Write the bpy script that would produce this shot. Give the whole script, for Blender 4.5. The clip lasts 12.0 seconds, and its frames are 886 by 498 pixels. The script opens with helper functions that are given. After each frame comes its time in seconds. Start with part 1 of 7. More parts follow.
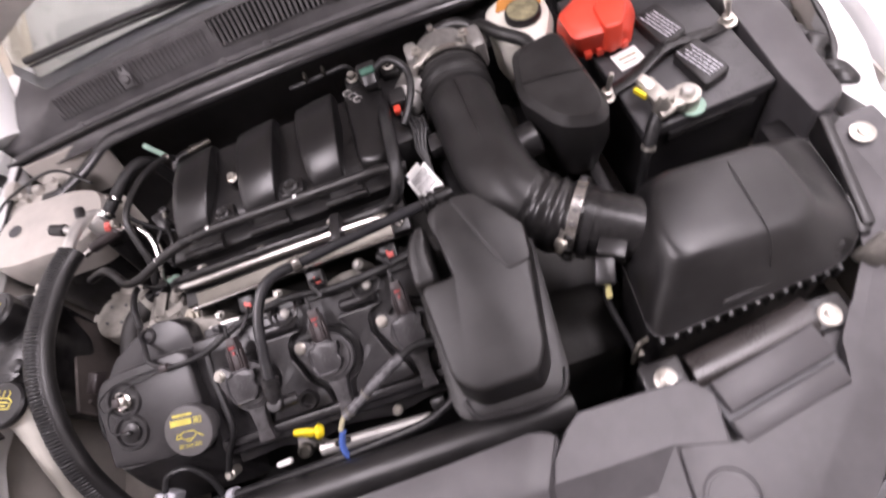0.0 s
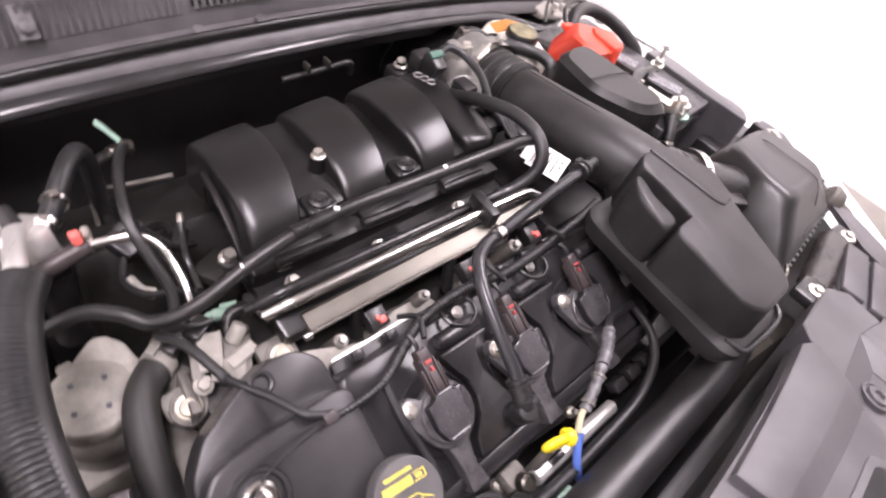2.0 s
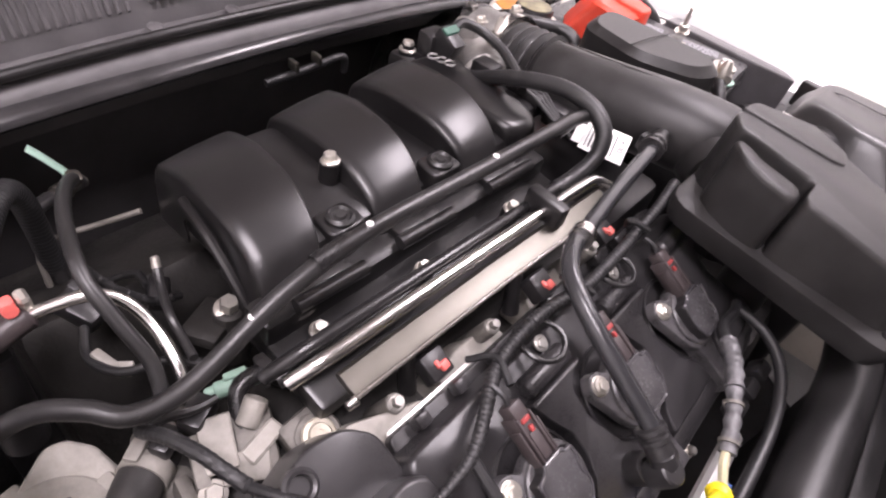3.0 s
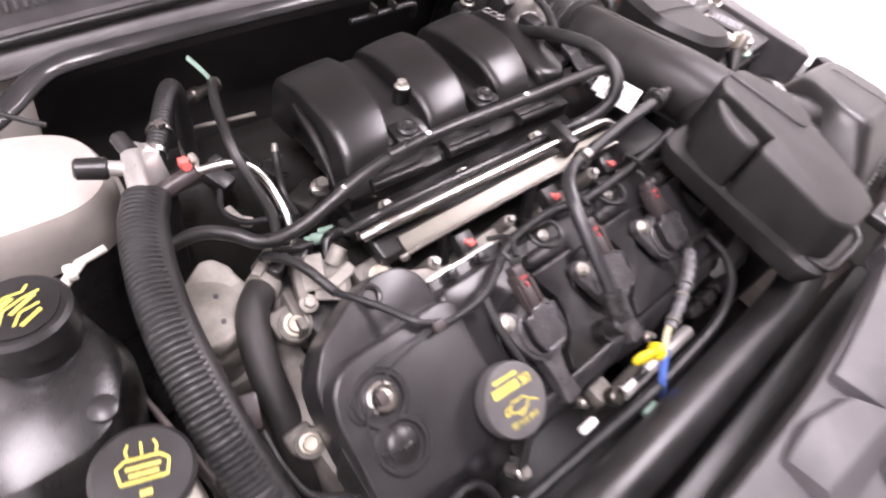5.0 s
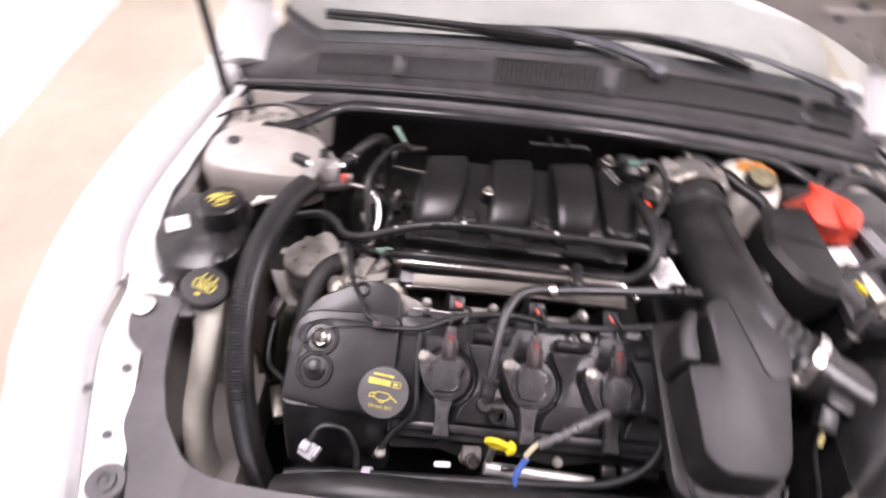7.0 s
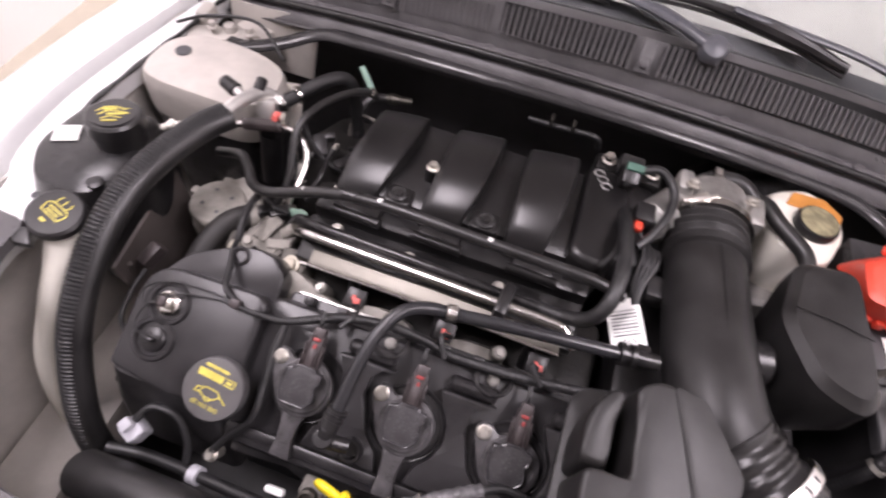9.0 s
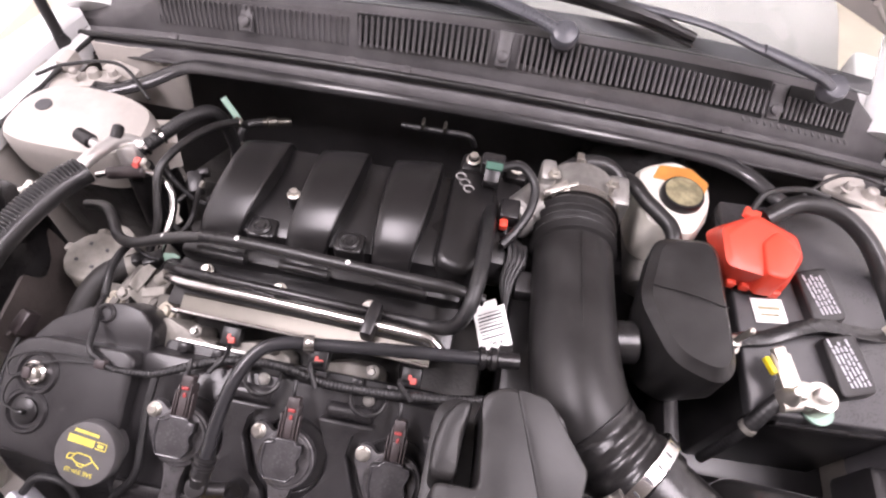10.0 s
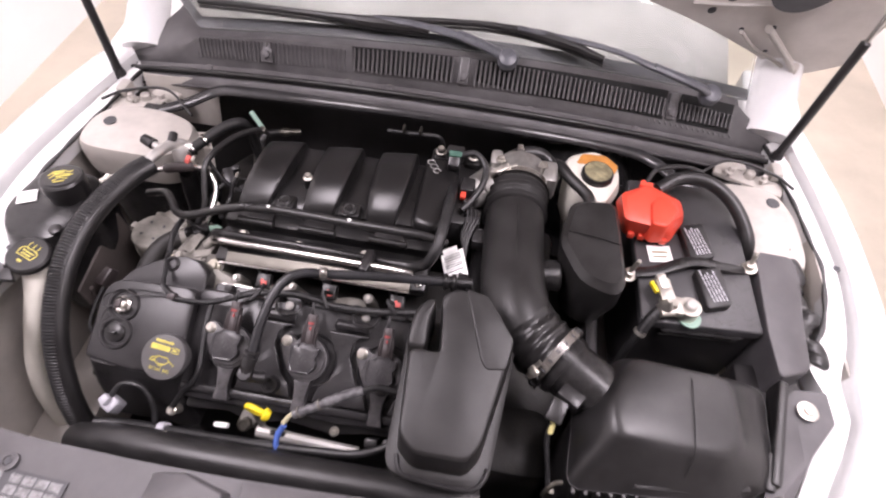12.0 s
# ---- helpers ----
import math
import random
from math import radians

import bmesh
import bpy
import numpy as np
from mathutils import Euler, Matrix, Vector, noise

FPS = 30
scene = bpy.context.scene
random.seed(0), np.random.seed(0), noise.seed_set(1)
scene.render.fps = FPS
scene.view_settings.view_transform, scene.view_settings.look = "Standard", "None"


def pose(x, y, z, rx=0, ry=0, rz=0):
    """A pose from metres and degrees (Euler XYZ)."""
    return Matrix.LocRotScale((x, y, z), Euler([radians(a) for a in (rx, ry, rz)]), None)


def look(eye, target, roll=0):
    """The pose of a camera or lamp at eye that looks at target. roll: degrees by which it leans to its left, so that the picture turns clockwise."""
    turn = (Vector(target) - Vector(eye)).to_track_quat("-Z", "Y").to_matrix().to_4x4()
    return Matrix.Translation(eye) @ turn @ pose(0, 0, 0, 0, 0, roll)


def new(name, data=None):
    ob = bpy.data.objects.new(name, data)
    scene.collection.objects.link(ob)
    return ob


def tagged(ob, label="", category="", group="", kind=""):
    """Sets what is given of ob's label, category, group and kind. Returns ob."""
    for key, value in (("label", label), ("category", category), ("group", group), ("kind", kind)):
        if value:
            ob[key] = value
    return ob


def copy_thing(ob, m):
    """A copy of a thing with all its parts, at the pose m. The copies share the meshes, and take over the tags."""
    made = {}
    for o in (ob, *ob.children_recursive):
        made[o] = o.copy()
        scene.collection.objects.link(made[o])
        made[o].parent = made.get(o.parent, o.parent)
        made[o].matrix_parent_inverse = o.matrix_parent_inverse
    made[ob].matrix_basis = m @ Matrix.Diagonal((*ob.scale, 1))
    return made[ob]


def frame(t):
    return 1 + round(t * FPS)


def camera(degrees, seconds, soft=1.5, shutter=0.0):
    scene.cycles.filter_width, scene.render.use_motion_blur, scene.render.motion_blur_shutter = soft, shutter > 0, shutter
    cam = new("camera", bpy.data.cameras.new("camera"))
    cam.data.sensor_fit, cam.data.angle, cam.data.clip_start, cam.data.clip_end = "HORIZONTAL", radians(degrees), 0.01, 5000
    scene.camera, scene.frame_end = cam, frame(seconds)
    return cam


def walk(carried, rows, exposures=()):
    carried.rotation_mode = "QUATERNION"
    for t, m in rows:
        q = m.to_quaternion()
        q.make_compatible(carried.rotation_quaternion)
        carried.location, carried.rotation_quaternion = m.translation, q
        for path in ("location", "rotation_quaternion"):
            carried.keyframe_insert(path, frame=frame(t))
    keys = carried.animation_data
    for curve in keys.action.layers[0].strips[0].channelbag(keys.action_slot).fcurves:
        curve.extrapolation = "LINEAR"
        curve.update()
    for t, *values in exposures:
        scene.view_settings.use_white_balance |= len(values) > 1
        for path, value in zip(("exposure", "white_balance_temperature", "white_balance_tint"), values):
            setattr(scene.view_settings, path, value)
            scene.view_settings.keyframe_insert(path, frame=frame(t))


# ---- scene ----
cam = camera(76.0, 12.0, 2.1, 0.5)
PATH = [
    (0, (0.2592, -0.3140, 1.4517), (0.1828, 0.1910, 0.5920), -26.94),
    (0.5, (0.1305, -0.3712, 1.4232), (0.1800, 0.1170, 0.5518), -16.37),
    (1, (0.0845, -0.3184, 1.3805), (0.1171, 0.2366, 0.5493), -5.10),
    (1.5, (-0.1420, -0.2027, 1.2762), (0.1896, 0.3120, 0.4855), 14.20),
    (2, (-0.3343, -0.1150, 1.2754), (0.2431, 0.2528, 0.5464), 21.24),
    (2.5, (-0.3046, -0.0549, 1.2165), (0.2859, 0.3071, 0.4953), 16.03),
    (2.7, (-0.2991, -0.0335, 1.1798), (0.3162, 0.3337, 0.4823), 15.06),
    (4.3, (-0.3051, -0.0063, 1.1308), (0.2770, 0.3882, 0.4198), 18.54),
    (4.5, (-0.3355, -0.0050, 1.1365), (0.2311, 0.3778, 0.4069), 18.59),
    (5, (-0.4129, -0.1109, 1.2392), (0.1215, 0.2495, 0.4748), 19.01),
    (5.5, (-0.3592, -0.2164, 1.3268), (0.0581, 0.2036, 0.5210), 14.08),
    (6, (-0.1524, -0.3658, 1.3744), (0.0054, 0.2368, 0.5921), 7.86),
    (6.3, (-0.1496, -0.3945, 1.4172), (0.0109, 0.2120, 0.6385), 4.78),
    (6.5, (-0.1511, -0.4259, 1.4189), (0.0138, 0.1762, 0.6377), 6.92),
    (7, (-0.1348, -0.3750, 1.4784), (-0.1050, 0.2648, 0.7104), 8.43),
    (7.2, (-0.0843, -0.3776, 1.4906), (-0.1396, 0.2542, 0.7173), 12.78),
    (8.8, (0.0334, -0.2101, 1.4014), (-0.0909, 0.3505, 0.5827), 10.12),
    (9, (0.0601, -0.1973, 1.3843), (-0.0389, 0.3570, 0.5578), 10.43),
    (9.5, (0.1369, -0.1393, 1.3953), (0.0628, 0.3897, 0.5499), 7.19),
    (10, (0.1794, -0.1370, 1.4168), (0.1177, 0.4058, 0.5792), 5.16),
    (10.5, (0.1825, -0.1828, 1.4567), (0.1212, 0.3935, 0.6417), 5.53),
    (11, (0.1632, -0.2454, 1.4933), (0.1056, 0.3790, 0.7143), 6.36),
    (11.5, (0.2381, -0.2766, 1.5050), (0.1718, 0.3225, 0.7071), 3.98),
    (12, (0.2395, -0.3500, 1.5562), (0.1798, 0.2416, 0.7522), 4.37),
]
walk(cam, [(t, look(eye, aim, roll)) for t, eye, aim, roll in PATH], [(0.0, -0.15, 6500, 24.0), (0.5, 0.10, 6500, 24.0), (1.0, 0.20, 6500, 24.0), (1.5, 0.56, 6500, 24.0), (2.5, 0.34, 6500, 24.0), (4.5, 0.62, 6500, 24.0), (5.5, 0.66, 6500, 24.0), (6.0, 0.46, 6500, 24.0), (7.0, 0.10, 6500, 24.0), (9.0, -0.10, 6500, 24.0), (9.5, 0.08, 6500, 24.0), (10.0, 0.30, 6500, 24.0), (11.0, 0.20, 6500, 24.0), (12.0, -0.06, 6500, 24.0)])

# ---- light: ceiling panels of a white workshop ----
world = bpy.data.worlds.new("world")
scene.world = world
world.use_nodes = True
world.node_tree.nodes["Background"].inputs[0].default_value = (1, 0.98, 0.96, 1)
world.node_tree.nodes["Background"].inputs[1].default_value = 0.05
LIGHTS = [(-0.9, -0.15), (1.1, -0.15), (-0.9, 1.6), (1.45, 1.5)]
CEILING, LIGHT_POWER = 2.9, 42.0


# ---- tools ----
WORLD_OF = {}


def thing(name, at=(0, 0, 0), label="", category="", group="", rot=(0, 0, 0), kind=""):
    ob = new(name)
    ob.empty_display_size = 0.02
    m = pose(*at, *rot)
    ob.matrix_basis = m
    WORLD_OF[ob] = m
    return tagged(ob, label, category, group, kind)


def part(name, bm, material, parent, label="", sharp=35):
    """One mesh under a thing or a part; bm is in world metres."""
    me = bpy.data.meshes.new(name)
    bm.to_mesh(me)
    bm.free()
    ob = new(name, me)
    if parent:
        me.transform(WORLD_OF[parent].inverted())
        ob.parent = parent
        WORLD_OF[ob] = WORLD_OF[parent]
    else:
        WORLD_OF[ob] = Matrix()
    me.materials.append(material)
    for p in me.polygons:
        p.use_smooth = True
    me.set_sharp_from_angle(angle=radians(sharp))
    return tagged(ob, label)


def solid(name, bm, material, label, category, kind="", group=""):
    return tagged(part(name, bm, material, None), label, category, group, kind)


def join(*parts):
    out = bmesh.new()
    for b in parts:
        me = bpy.data.meshes.new("tmp")
        b.to_mesh(me)
        b.free()
        out.from_mesh(me)
        bpy.data.meshes.remove(me)
    return out


def moved(bm, m):
    bm.transform(m)
    return bm


def rbox(cx, cy, cz, sx, sy, sz, r=0.004, seg=2, rot=(0, 0, 0)):
    bm = bmesh.new()
    bmesh.ops.create_cube(bm, size=1)
    bm.transform(Matrix.Diagonal((sx, sy, sz, 1)))
    r = min(r, 0.45 * min(sx, sy, sz))
    if r > 0:
        bmesh.ops.bevel(bm, geom=bm.edges[:], offset=r, segments=seg, affect="EDGES", profile=0.5)
    bm.transform(pose(cx, cy, cz, *rot))
    return bm


def rounded(pts, r=0.01, n=4):
    """Corner-rounded copy of an outline."""
    out = []
    for i, p in enumerate(pts):
        p, a, b = Vector(p), Vector(pts[i - 1]), Vector(pts[(i + 1) % len(pts)])
        ra, rb = min(r, 0.45 * (a - p).length), min(r, 0.45 * (b - p).length)
        pa, pb = p + (a - p).normalized() * ra, p + (b - p).normalized() * rb
        for k in range(n + 1):
            t = k / n
            out.append(pa * (1 - t) ** 2 + p * 2 * t * (1 - t) + pb * t * t)
    return out


def loft(rings, caps=True):
    """Skin over rings of equal count, each a closed list of 3D points."""
    bm = bmesh.new()
    vs = [[bm.verts.new(Vector(p)) for p in ring] for ring in rings]
    n = len(vs[0])
    for a, b in zip(vs, vs[1:]):
        for i in range(n):
            bm.faces.new((a[i], a[(i + 1) % n], b[(i + 1) % n], b[i]))
    if caps:
        bm.faces.new(vs[0][::-1])
        bm.faces.new(vs[-1])
    bmesh.ops.recalc_face_normals(bm, faces=bm.faces[:])
    return bm


def sheet(rows):
    """An open skin over rows of points."""
    bm = bmesh.new()
    vs = [[bm.verts.new(Vector(p)) for p in row] for row in rows]
    for a, b in zip(vs, vs[1:]):
        for i in range(len(a) - 1):
            bm.faces.new((a[i], a[i + 1], b[i + 1], b[i]))
    return bm


def thick(rows, d):
    """A skin over rows of points, given thickness d along its normals."""
    bm = sheet(rows)
    bmesh.ops.recalc_face_normals(bm, faces=bm.faces[:])
    bmesh.ops.solidify(bm, geom=bm.faces[:], thickness=d)
    return bm


def prism(outline, z0, z1, r=0.003, corner=0.006, m=None, slope=None, inset=0.0):
    """An upright block over an outline; corner rounds the outline, r its top edge; slope(x, y) lifts the top."""
    pts = rounded([Vector((p[0], p[1], 0)) for p in outline], corner) if corner else [Vector((p[0], p[1], 0)) for p in outline]
    mid = sum(pts, Vector()) / len(pts)
    lift = slope or (lambda x, y: 0.0)

    def ring(z, d, lifted=True):
        out = []
        for p in pts:
            away = (mid - p)
            q = p + away.normalized() * min(d, away.length * 0.5)
            out.append((q.x, q.y, z + (lift(q.x, q.y) if lifted else 0)))
        return out

    rings = [ring(z0, 0, False)]
    for k in range(4):
        a = math.pi / 2 * k / 3
        rings.append(ring(z1 - r + r * math.sin(a), inset + r * (1 - math.cos(a))))
    bm = loft(rings)
    return moved(bm, m) if m else bm


def lathe(profile, seg=28, m=None):
    """A turned body about z from (radius, height) pairs."""
    rings = [[(max(r, 1e-4) * math.cos(2 * math.pi * k / seg), max(r, 1e-4) * math.sin(2 * math.pi * k / seg), z) for k in range(seg)] for r, z in profile]
    bm = loft(rings)
    return moved(bm, m) if m else bm


def along(a, b):
    """The pose whose z axis runs from a to b."""
    return Matrix.Translation(a) @ (Vector(b) - Vector(a)).to_track_quat("Z", "Y").to_matrix().to_4x4()


def rod(a, b, r, r2=None, seg=18, bevel=0.0):
    h = (Vector(b) - Vector(a)).length
    r2 = r if r2 is None else r2
    c = bevel
    prof = [(r - c, 0), (r, c), (r2, h - c), (r2 - c, h)] if c else [(r, 0), (r2, h)]
    return lathe(prof, seg, along(a, b))


def curve_points(pts, per=8):
    pts = [Vector(p) for p in pts]
    ext = [pts[0] * 2 - pts[1]] + pts + [pts[-1] * 2 - pts[-2]]
    out = []
    for i in range(1, len(ext) - 2):
        a, b, c, d = ext[i - 1: i + 3]
        for k in range(per):
            t = k / per
            out.append(0.5 * (2 * b + (c - a) * t + (2 * a - 5 * b + 4 * c - d) * t * t + (3 * b - a - 3 * c + d) * t ** 3))
    out.append(pts[-1])
    return out


def evenly(pts, step):
    length = [0.0]
    for a, b in zip(pts, pts[1:]):
        length.append(length[-1] + (b - a).length)
    n, out, i = max(2, int(length[-1] / step)), [], 0
    for k in range(n + 1):
        s = length[-1] * k / n
        while i < len(pts) - 2 and length[i + 1] < s:
            i += 1
        f = (s - length[i]) / max(length[i + 1] - length[i], 1e-9)
        out.append(pts[i].lerp(pts[i + 1], min(f, 1)))
    return out, length[-1]


def tube(pts, r, seg=12, step=0.006, squash=1.0, smooth=True):
    """A round tube along a smooth path; r may be a function of the run along it."""
    path, total = evenly(curve_points(pts) if smooth else [Vector(p) for p in pts], step)
    up, rings = Vector((0, 0, 1)), []
    for i, p in enumerate(path):
        d = (path[min(i + 1, len(path) - 1)] - path[max(i - 1, 0)]).normalized()
        if i == 0 and abs(d.z) > 0.95:
            up = Vector((1, 0, 0))
        side = d.cross(up).normalized()
        up = side.cross(d).normalized()
        s = total * i / (len(path) - 1)
        rr = r(s) if callable(r) else r
        rings.append([p + rr * (math.cos(a) * side + squash * math.sin(a) * up) for a in (2 * math.pi * k / seg for k in range(seg))])
    return loft(rings)


def corrugated(r, pitch, depth):
    return lambda s: r - depth * (0.5 + 0.5 * math.cos(2 * math.pi * s / pitch)) ** 2


def hex_bolt(m, r=0.007, h=0.008):
    """A flanged hexagon bolt head with a short shank, about its own z."""
    head = lathe([(r * 0.95, 0.002), (r, 0.003), (r, h * 0.85), (r * 0.85, h)], 6)
    return moved(join(lathe([(r * 1.45, 0), (r * 1.45, 0.0015), (r * 1.2, 0.0025)], 20), head, lathe([(r * 0.5, -0.012), (r * 0.5, 0)], 10)), m)


def lettering(name, words, size, m, material, parent):
    """Raised letters from the built-in font, lying in the plane of m."""
    data = bpy.data.curves.new(name, "FONT")
    data.body, data.size, data.extrude, data.align_x, data.align_y = words, size, 0.0002, "CENTER", "CENTER"
    tmp = new("tmp_text", data)
    me = bpy.data.meshes.new_from_object(tmp)
    bpy.data.objects.remove(tmp)
    bm = bmesh.new()
    bm.from_mesh(me)
    bm.transform(m)
    bpy.data.meshes.remove(me)
    return part(name, bm, material, parent)


def bars(rows, m, thickness=0.0006):
    """Plain bars (x, y, width, height) lying in the plane of m."""
    return moved(join(*[rbox(x, y, 0, w, h, thickness, 0) for x, y, w, h in rows]), m)


# ---- materials ----
def mat(name, col, rough, metal=0.0, var=0.15, scale=18.0, fine=500.0, bump=0.12, rvar=0.12, coat=0.0, dust=0.0, spec=0.5):
    """Colour and gloss that vary at two scales, with a fine relief."""
    m = bpy.data.materials.new(name)
    m.use_nodes = True
    t, b = m.node_tree, m.node_tree.nodes["Principled BSDF"]
    add, link = t.nodes.new, t.links.new
    where = add("ShaderNodeTexCoord")
    big, small = add("ShaderNodeTexNoise"), add("ShaderNodeTexNoise")
    big.inputs["Scale"].default_value, big.inputs["Detail"].default_value, big.inputs["Roughness"].default_value = scale, 6, 0.6
    small.inputs["Scale"].default_value, small.inputs["Detail"].default_value = fine, 3
    link(where.outputs["Object"], big.inputs["Vector"])
    link(where.outputs["Object"], small.inputs["Vector"])
    mix = add("ShaderNodeMix")
    mix.data_type = "RGBA"
    lo = [c * (1 - var) for c in col]
    hi = [min(1, c * (1 + var) + dust) for c in col]
    mix.inputs[6].default_value, mix.inputs[7].default_value = (*lo, 1), (*hi, 1)
    mottle = add("ShaderNodeMapRange")
    mottle.inputs["From Min"].default_value, mottle.inputs["From Max"].default_value = 0.36, 0.66
    link(big.outputs["Fac"], mottle.inputs["Value"])
    link(mottle.outputs["Result"], mix.inputs[0])
    link(mix.outputs[2], b.inputs["Base Color"])
    span = add("ShaderNodeMapRange")
    span.inputs["From Min"].default_value, span.inputs["From Max"].default_value = 0.3, 0.7
    span.inputs["To Min"].default_value, span.inputs["To Max"].default_value = max(0.03, rough - rvar), min(1, rough + rvar)
    blend = add("ShaderNodeMath")
    blend.operation = "MULTIPLY_ADD"
    blend.inputs[1].default_value = 0.5
    half = add("ShaderNodeMath")
    half.operation = "MULTIPLY"
    half.inputs[1].default_value = 0.5
    link(small.outputs["Fac"], half.inputs[0])
    link(big.outputs["Fac"], blend.inputs[0])
    link(half.outputs[0], blend.inputs[2])
    link(blend.outputs[0], span.inputs["Value"])
    link(span.outputs["Result"], b.inputs["Roughness"])
    if bump:
        rel = add("ShaderNodeBump")
        rel.inputs["Strength"].default_value, rel.inputs["Distance"].default_value = bump, 0.001
        link(small.outputs["Fac"], rel.inputs["Height"])
        link(rel.outputs["Normal"], b.inputs["Normal"])
    b.inputs["Metallic"].default_value = metal
    b.inputs["Coat Weight"].default_value = coat
    b.inputs["Coat Roughness"].default_value = 0.08
    b.inputs["Specular IOR Level"].default_value = spec
    return m


def glowing(name, col, strength):
    m = bpy.data.materials.new(name)
    m.use_nodes = True
    b = m.node_tree.nodes["Principled BSDF"]
    b.inputs["Base Color"].default_value = (0.8, 0.8, 0.8, 1)
    b.inputs["Emission Color"].default_value, b.inputs["Emission Strength"].default_value = (*col, 1), strength
    return m


# Black bases are lifted by about half to stand for veiling haze.
BLACK = mat("black_moulded_plastic", (0.0140, 0.0131, 0.0136), 0.34, bump=0.05, fine=1400, dust=0.008, rvar=0.05)
SATIN = mat("satin_black_nylon", (0.012, 0.0114, 0.0117), 0.28, bump=0.02, fine=1600, dust=0.003, rvar=0.035)
GRAINED = mat("grained_black_plastic", (0.0145, 0.0136, 0.0134), 0.38, bump=0.16, fine=1500, dust=0.009, rvar=0.10, spec=0.36)
COVER = mat("dark_grey_cover_plastic", (0.068, 0.0645, 0.068), 0.46, scale=11, bump=0.15, fine=1500, dust=0.02)
CAPGREY = mat("dull_grey_cap_plastic", (0.080, 0.077, 0.078), 0.5, bump=0.1, fine=1200, dust=0.015)
COWL = mat("dark_cowl_plastic", (0.085, 0.081, 0.083), 0.42, bump=0.18, fine=1500, dust=0.015)
RUBBER = mat("black_rubber", (0.0145, 0.0138, 0.0138), 0.36, bump=0.05, fine=1200, dust=0.006)
MATTRUBBER = mat("dull_dusty_rubber", (0.017, 0.0155, 0.0145), 0.62, bump=0.12, fine=900, dust=0.012)
LOOM = mat("black_loom_tape", (0.0135, 0.0132, 0.0138), 0.42, bump=0.12, fine=900, dust=0.006)
CAST = mat("cast_aluminium", (0.42, 0.41, 0.39), 0.5, metal=0.85, var=0.3, bump=0.5, fine=350, rvar=0.15)
DULLCAST = mat("weathered_cast_metal", (0.15, 0.141, 0.126), 0.62, metal=0.35, var=0.35, scale=30, bump=0.6, fine=260)
STEEL = mat("bright_steel", (0.60, 0.58, 0.56), 0.22, metal=1.0, var=0.08, bump=0.04, rvar=0.08)
PALECAST = mat("pale_weathered_casting", (0.27, 0.255, 0.228), 0.6, metal=0.2, var=0.28, scale=26, bump=0.5, fine=240)
BRUSHED = mat("rail_steel", (0.115, 0.108, 0.094), 0.38, metal=0.9, var=0.10, bump=0.04, rvar=0.08)
ZINC = mat("zinc_plated_bolt", (0.55, 0.525, 0.475), 0.38, metal=0.85, var=0.25, bump=0.12)
ALLOY = mat("bright_alloy_pipe", (0.66, 0.645, 0.62), 0.36, metal=0.7, var=0.1, bump=0.1)
# The wiper arms' pale blue-grey sheen is put into this base colour.
WIPER = mat("blue_grey_wiper_sheen", (0.10, 0.103, 0.115), 0.32, var=0.15)
# Tone of the unseen ceiling and south wall, set to control fill and reflections.
UNSEENGREY = mat("unseen_surround_grey", (0.34, 0.333, 0.325), 0.7, var=0.08, scale=1.5, bump=0.05)
PAINT = mat("white_car_paint", (0.74, 0.74, 0.735), 0.25, var=0.03, bump=0.0, coat=1.0, rvar=0.05)
PRIMER = mat("body_sealer_coat", (0.465, 0.436, 0.398), 0.5, var=0.16, scale=9, bump=0.15, fine=300, rvar=0.15)
HOODMETAL = mat("hood_underside_paint", (0.52, 0.49, 0.46), 0.42, var=0.08, bump=0.05)
RED = mat("red_plastic", (0.72, 0.068, 0.035), 0.42, var=0.1, bump=0.1, fine=1500)
BRACE = mat("glossy_dark_brace_paint", (0.035, 0.034, 0.035), 0.22, var=0.2, bump=0.02, rvar=0.06)
REDCLIP = mat("red_connector_lock", (0.27, 0.038, 0.036), 0.4, var=0.25)
TAUPE = mat("grey_brown_connector", (0.045, 0.036, 0.036), 0.42, var=0.2)
YELLOW = mat("yellow_plastic", (0.85, 0.66, 0.02), 0.38, var=0.08)
OLIVE = mat("faded_olive_print", (0.24, 0.215, 0.13), 0.45, var=0.4, scale=70, bump=0)
INK = mat("yellow_print", (0.62, 0.53, 0.10), 0.5, var=0.2, scale=60, bump=0)
BLUE = mat("blue_tape", (0.09, 0.17, 0.52), 0.45, var=0.15)
MINT = mat("pale_green_clip", (0.24, 0.37, 0.30), 0.42, var=0.12)
LIME = mat("lime_clip", (0.50, 0.62, 0.05), 0.4, var=0.1)
MILKY = mat("milky_polyethylene", (0.72, 0.695, 0.62), 0.42, var=0.08, scale=12, bump=0.1)
ORANGE = mat("orange_band", (0.55, 0.23, 0.05), 0.45, var=0.2)
LABEL = mat("white_label", (0.82, 0.82, 0.80), 0.45, var=0.04, bump=0.02)
# Dark ink for labels; also paints the shade in holes, slots and recesses.
PRINT_AND_SHADE = mat("dark_print_and_hole_shade", (0.06, 0.06, 0.065), 0.5, var=0.2, bump=0)
GREYPRINT = mat("grey_print", (0.24, 0.235, 0.23), 0.5, var=0.5, scale=120, bump=0)
# Coil greys are lifted in base colour to stand for reflected sheen.
GLOSS = mat("glossy_potting_resin", (0.048, 0.046, 0.049), 0.19, var=0.3, scale=60, bump=0.0, rvar=0.05)
COILGREY = mat("dusty_sheen_lifted_coil_plastic", (0.066, 0.063, 0.065), 0.33, var=0.3, scale=60, bump=0.1, dust=0.008)
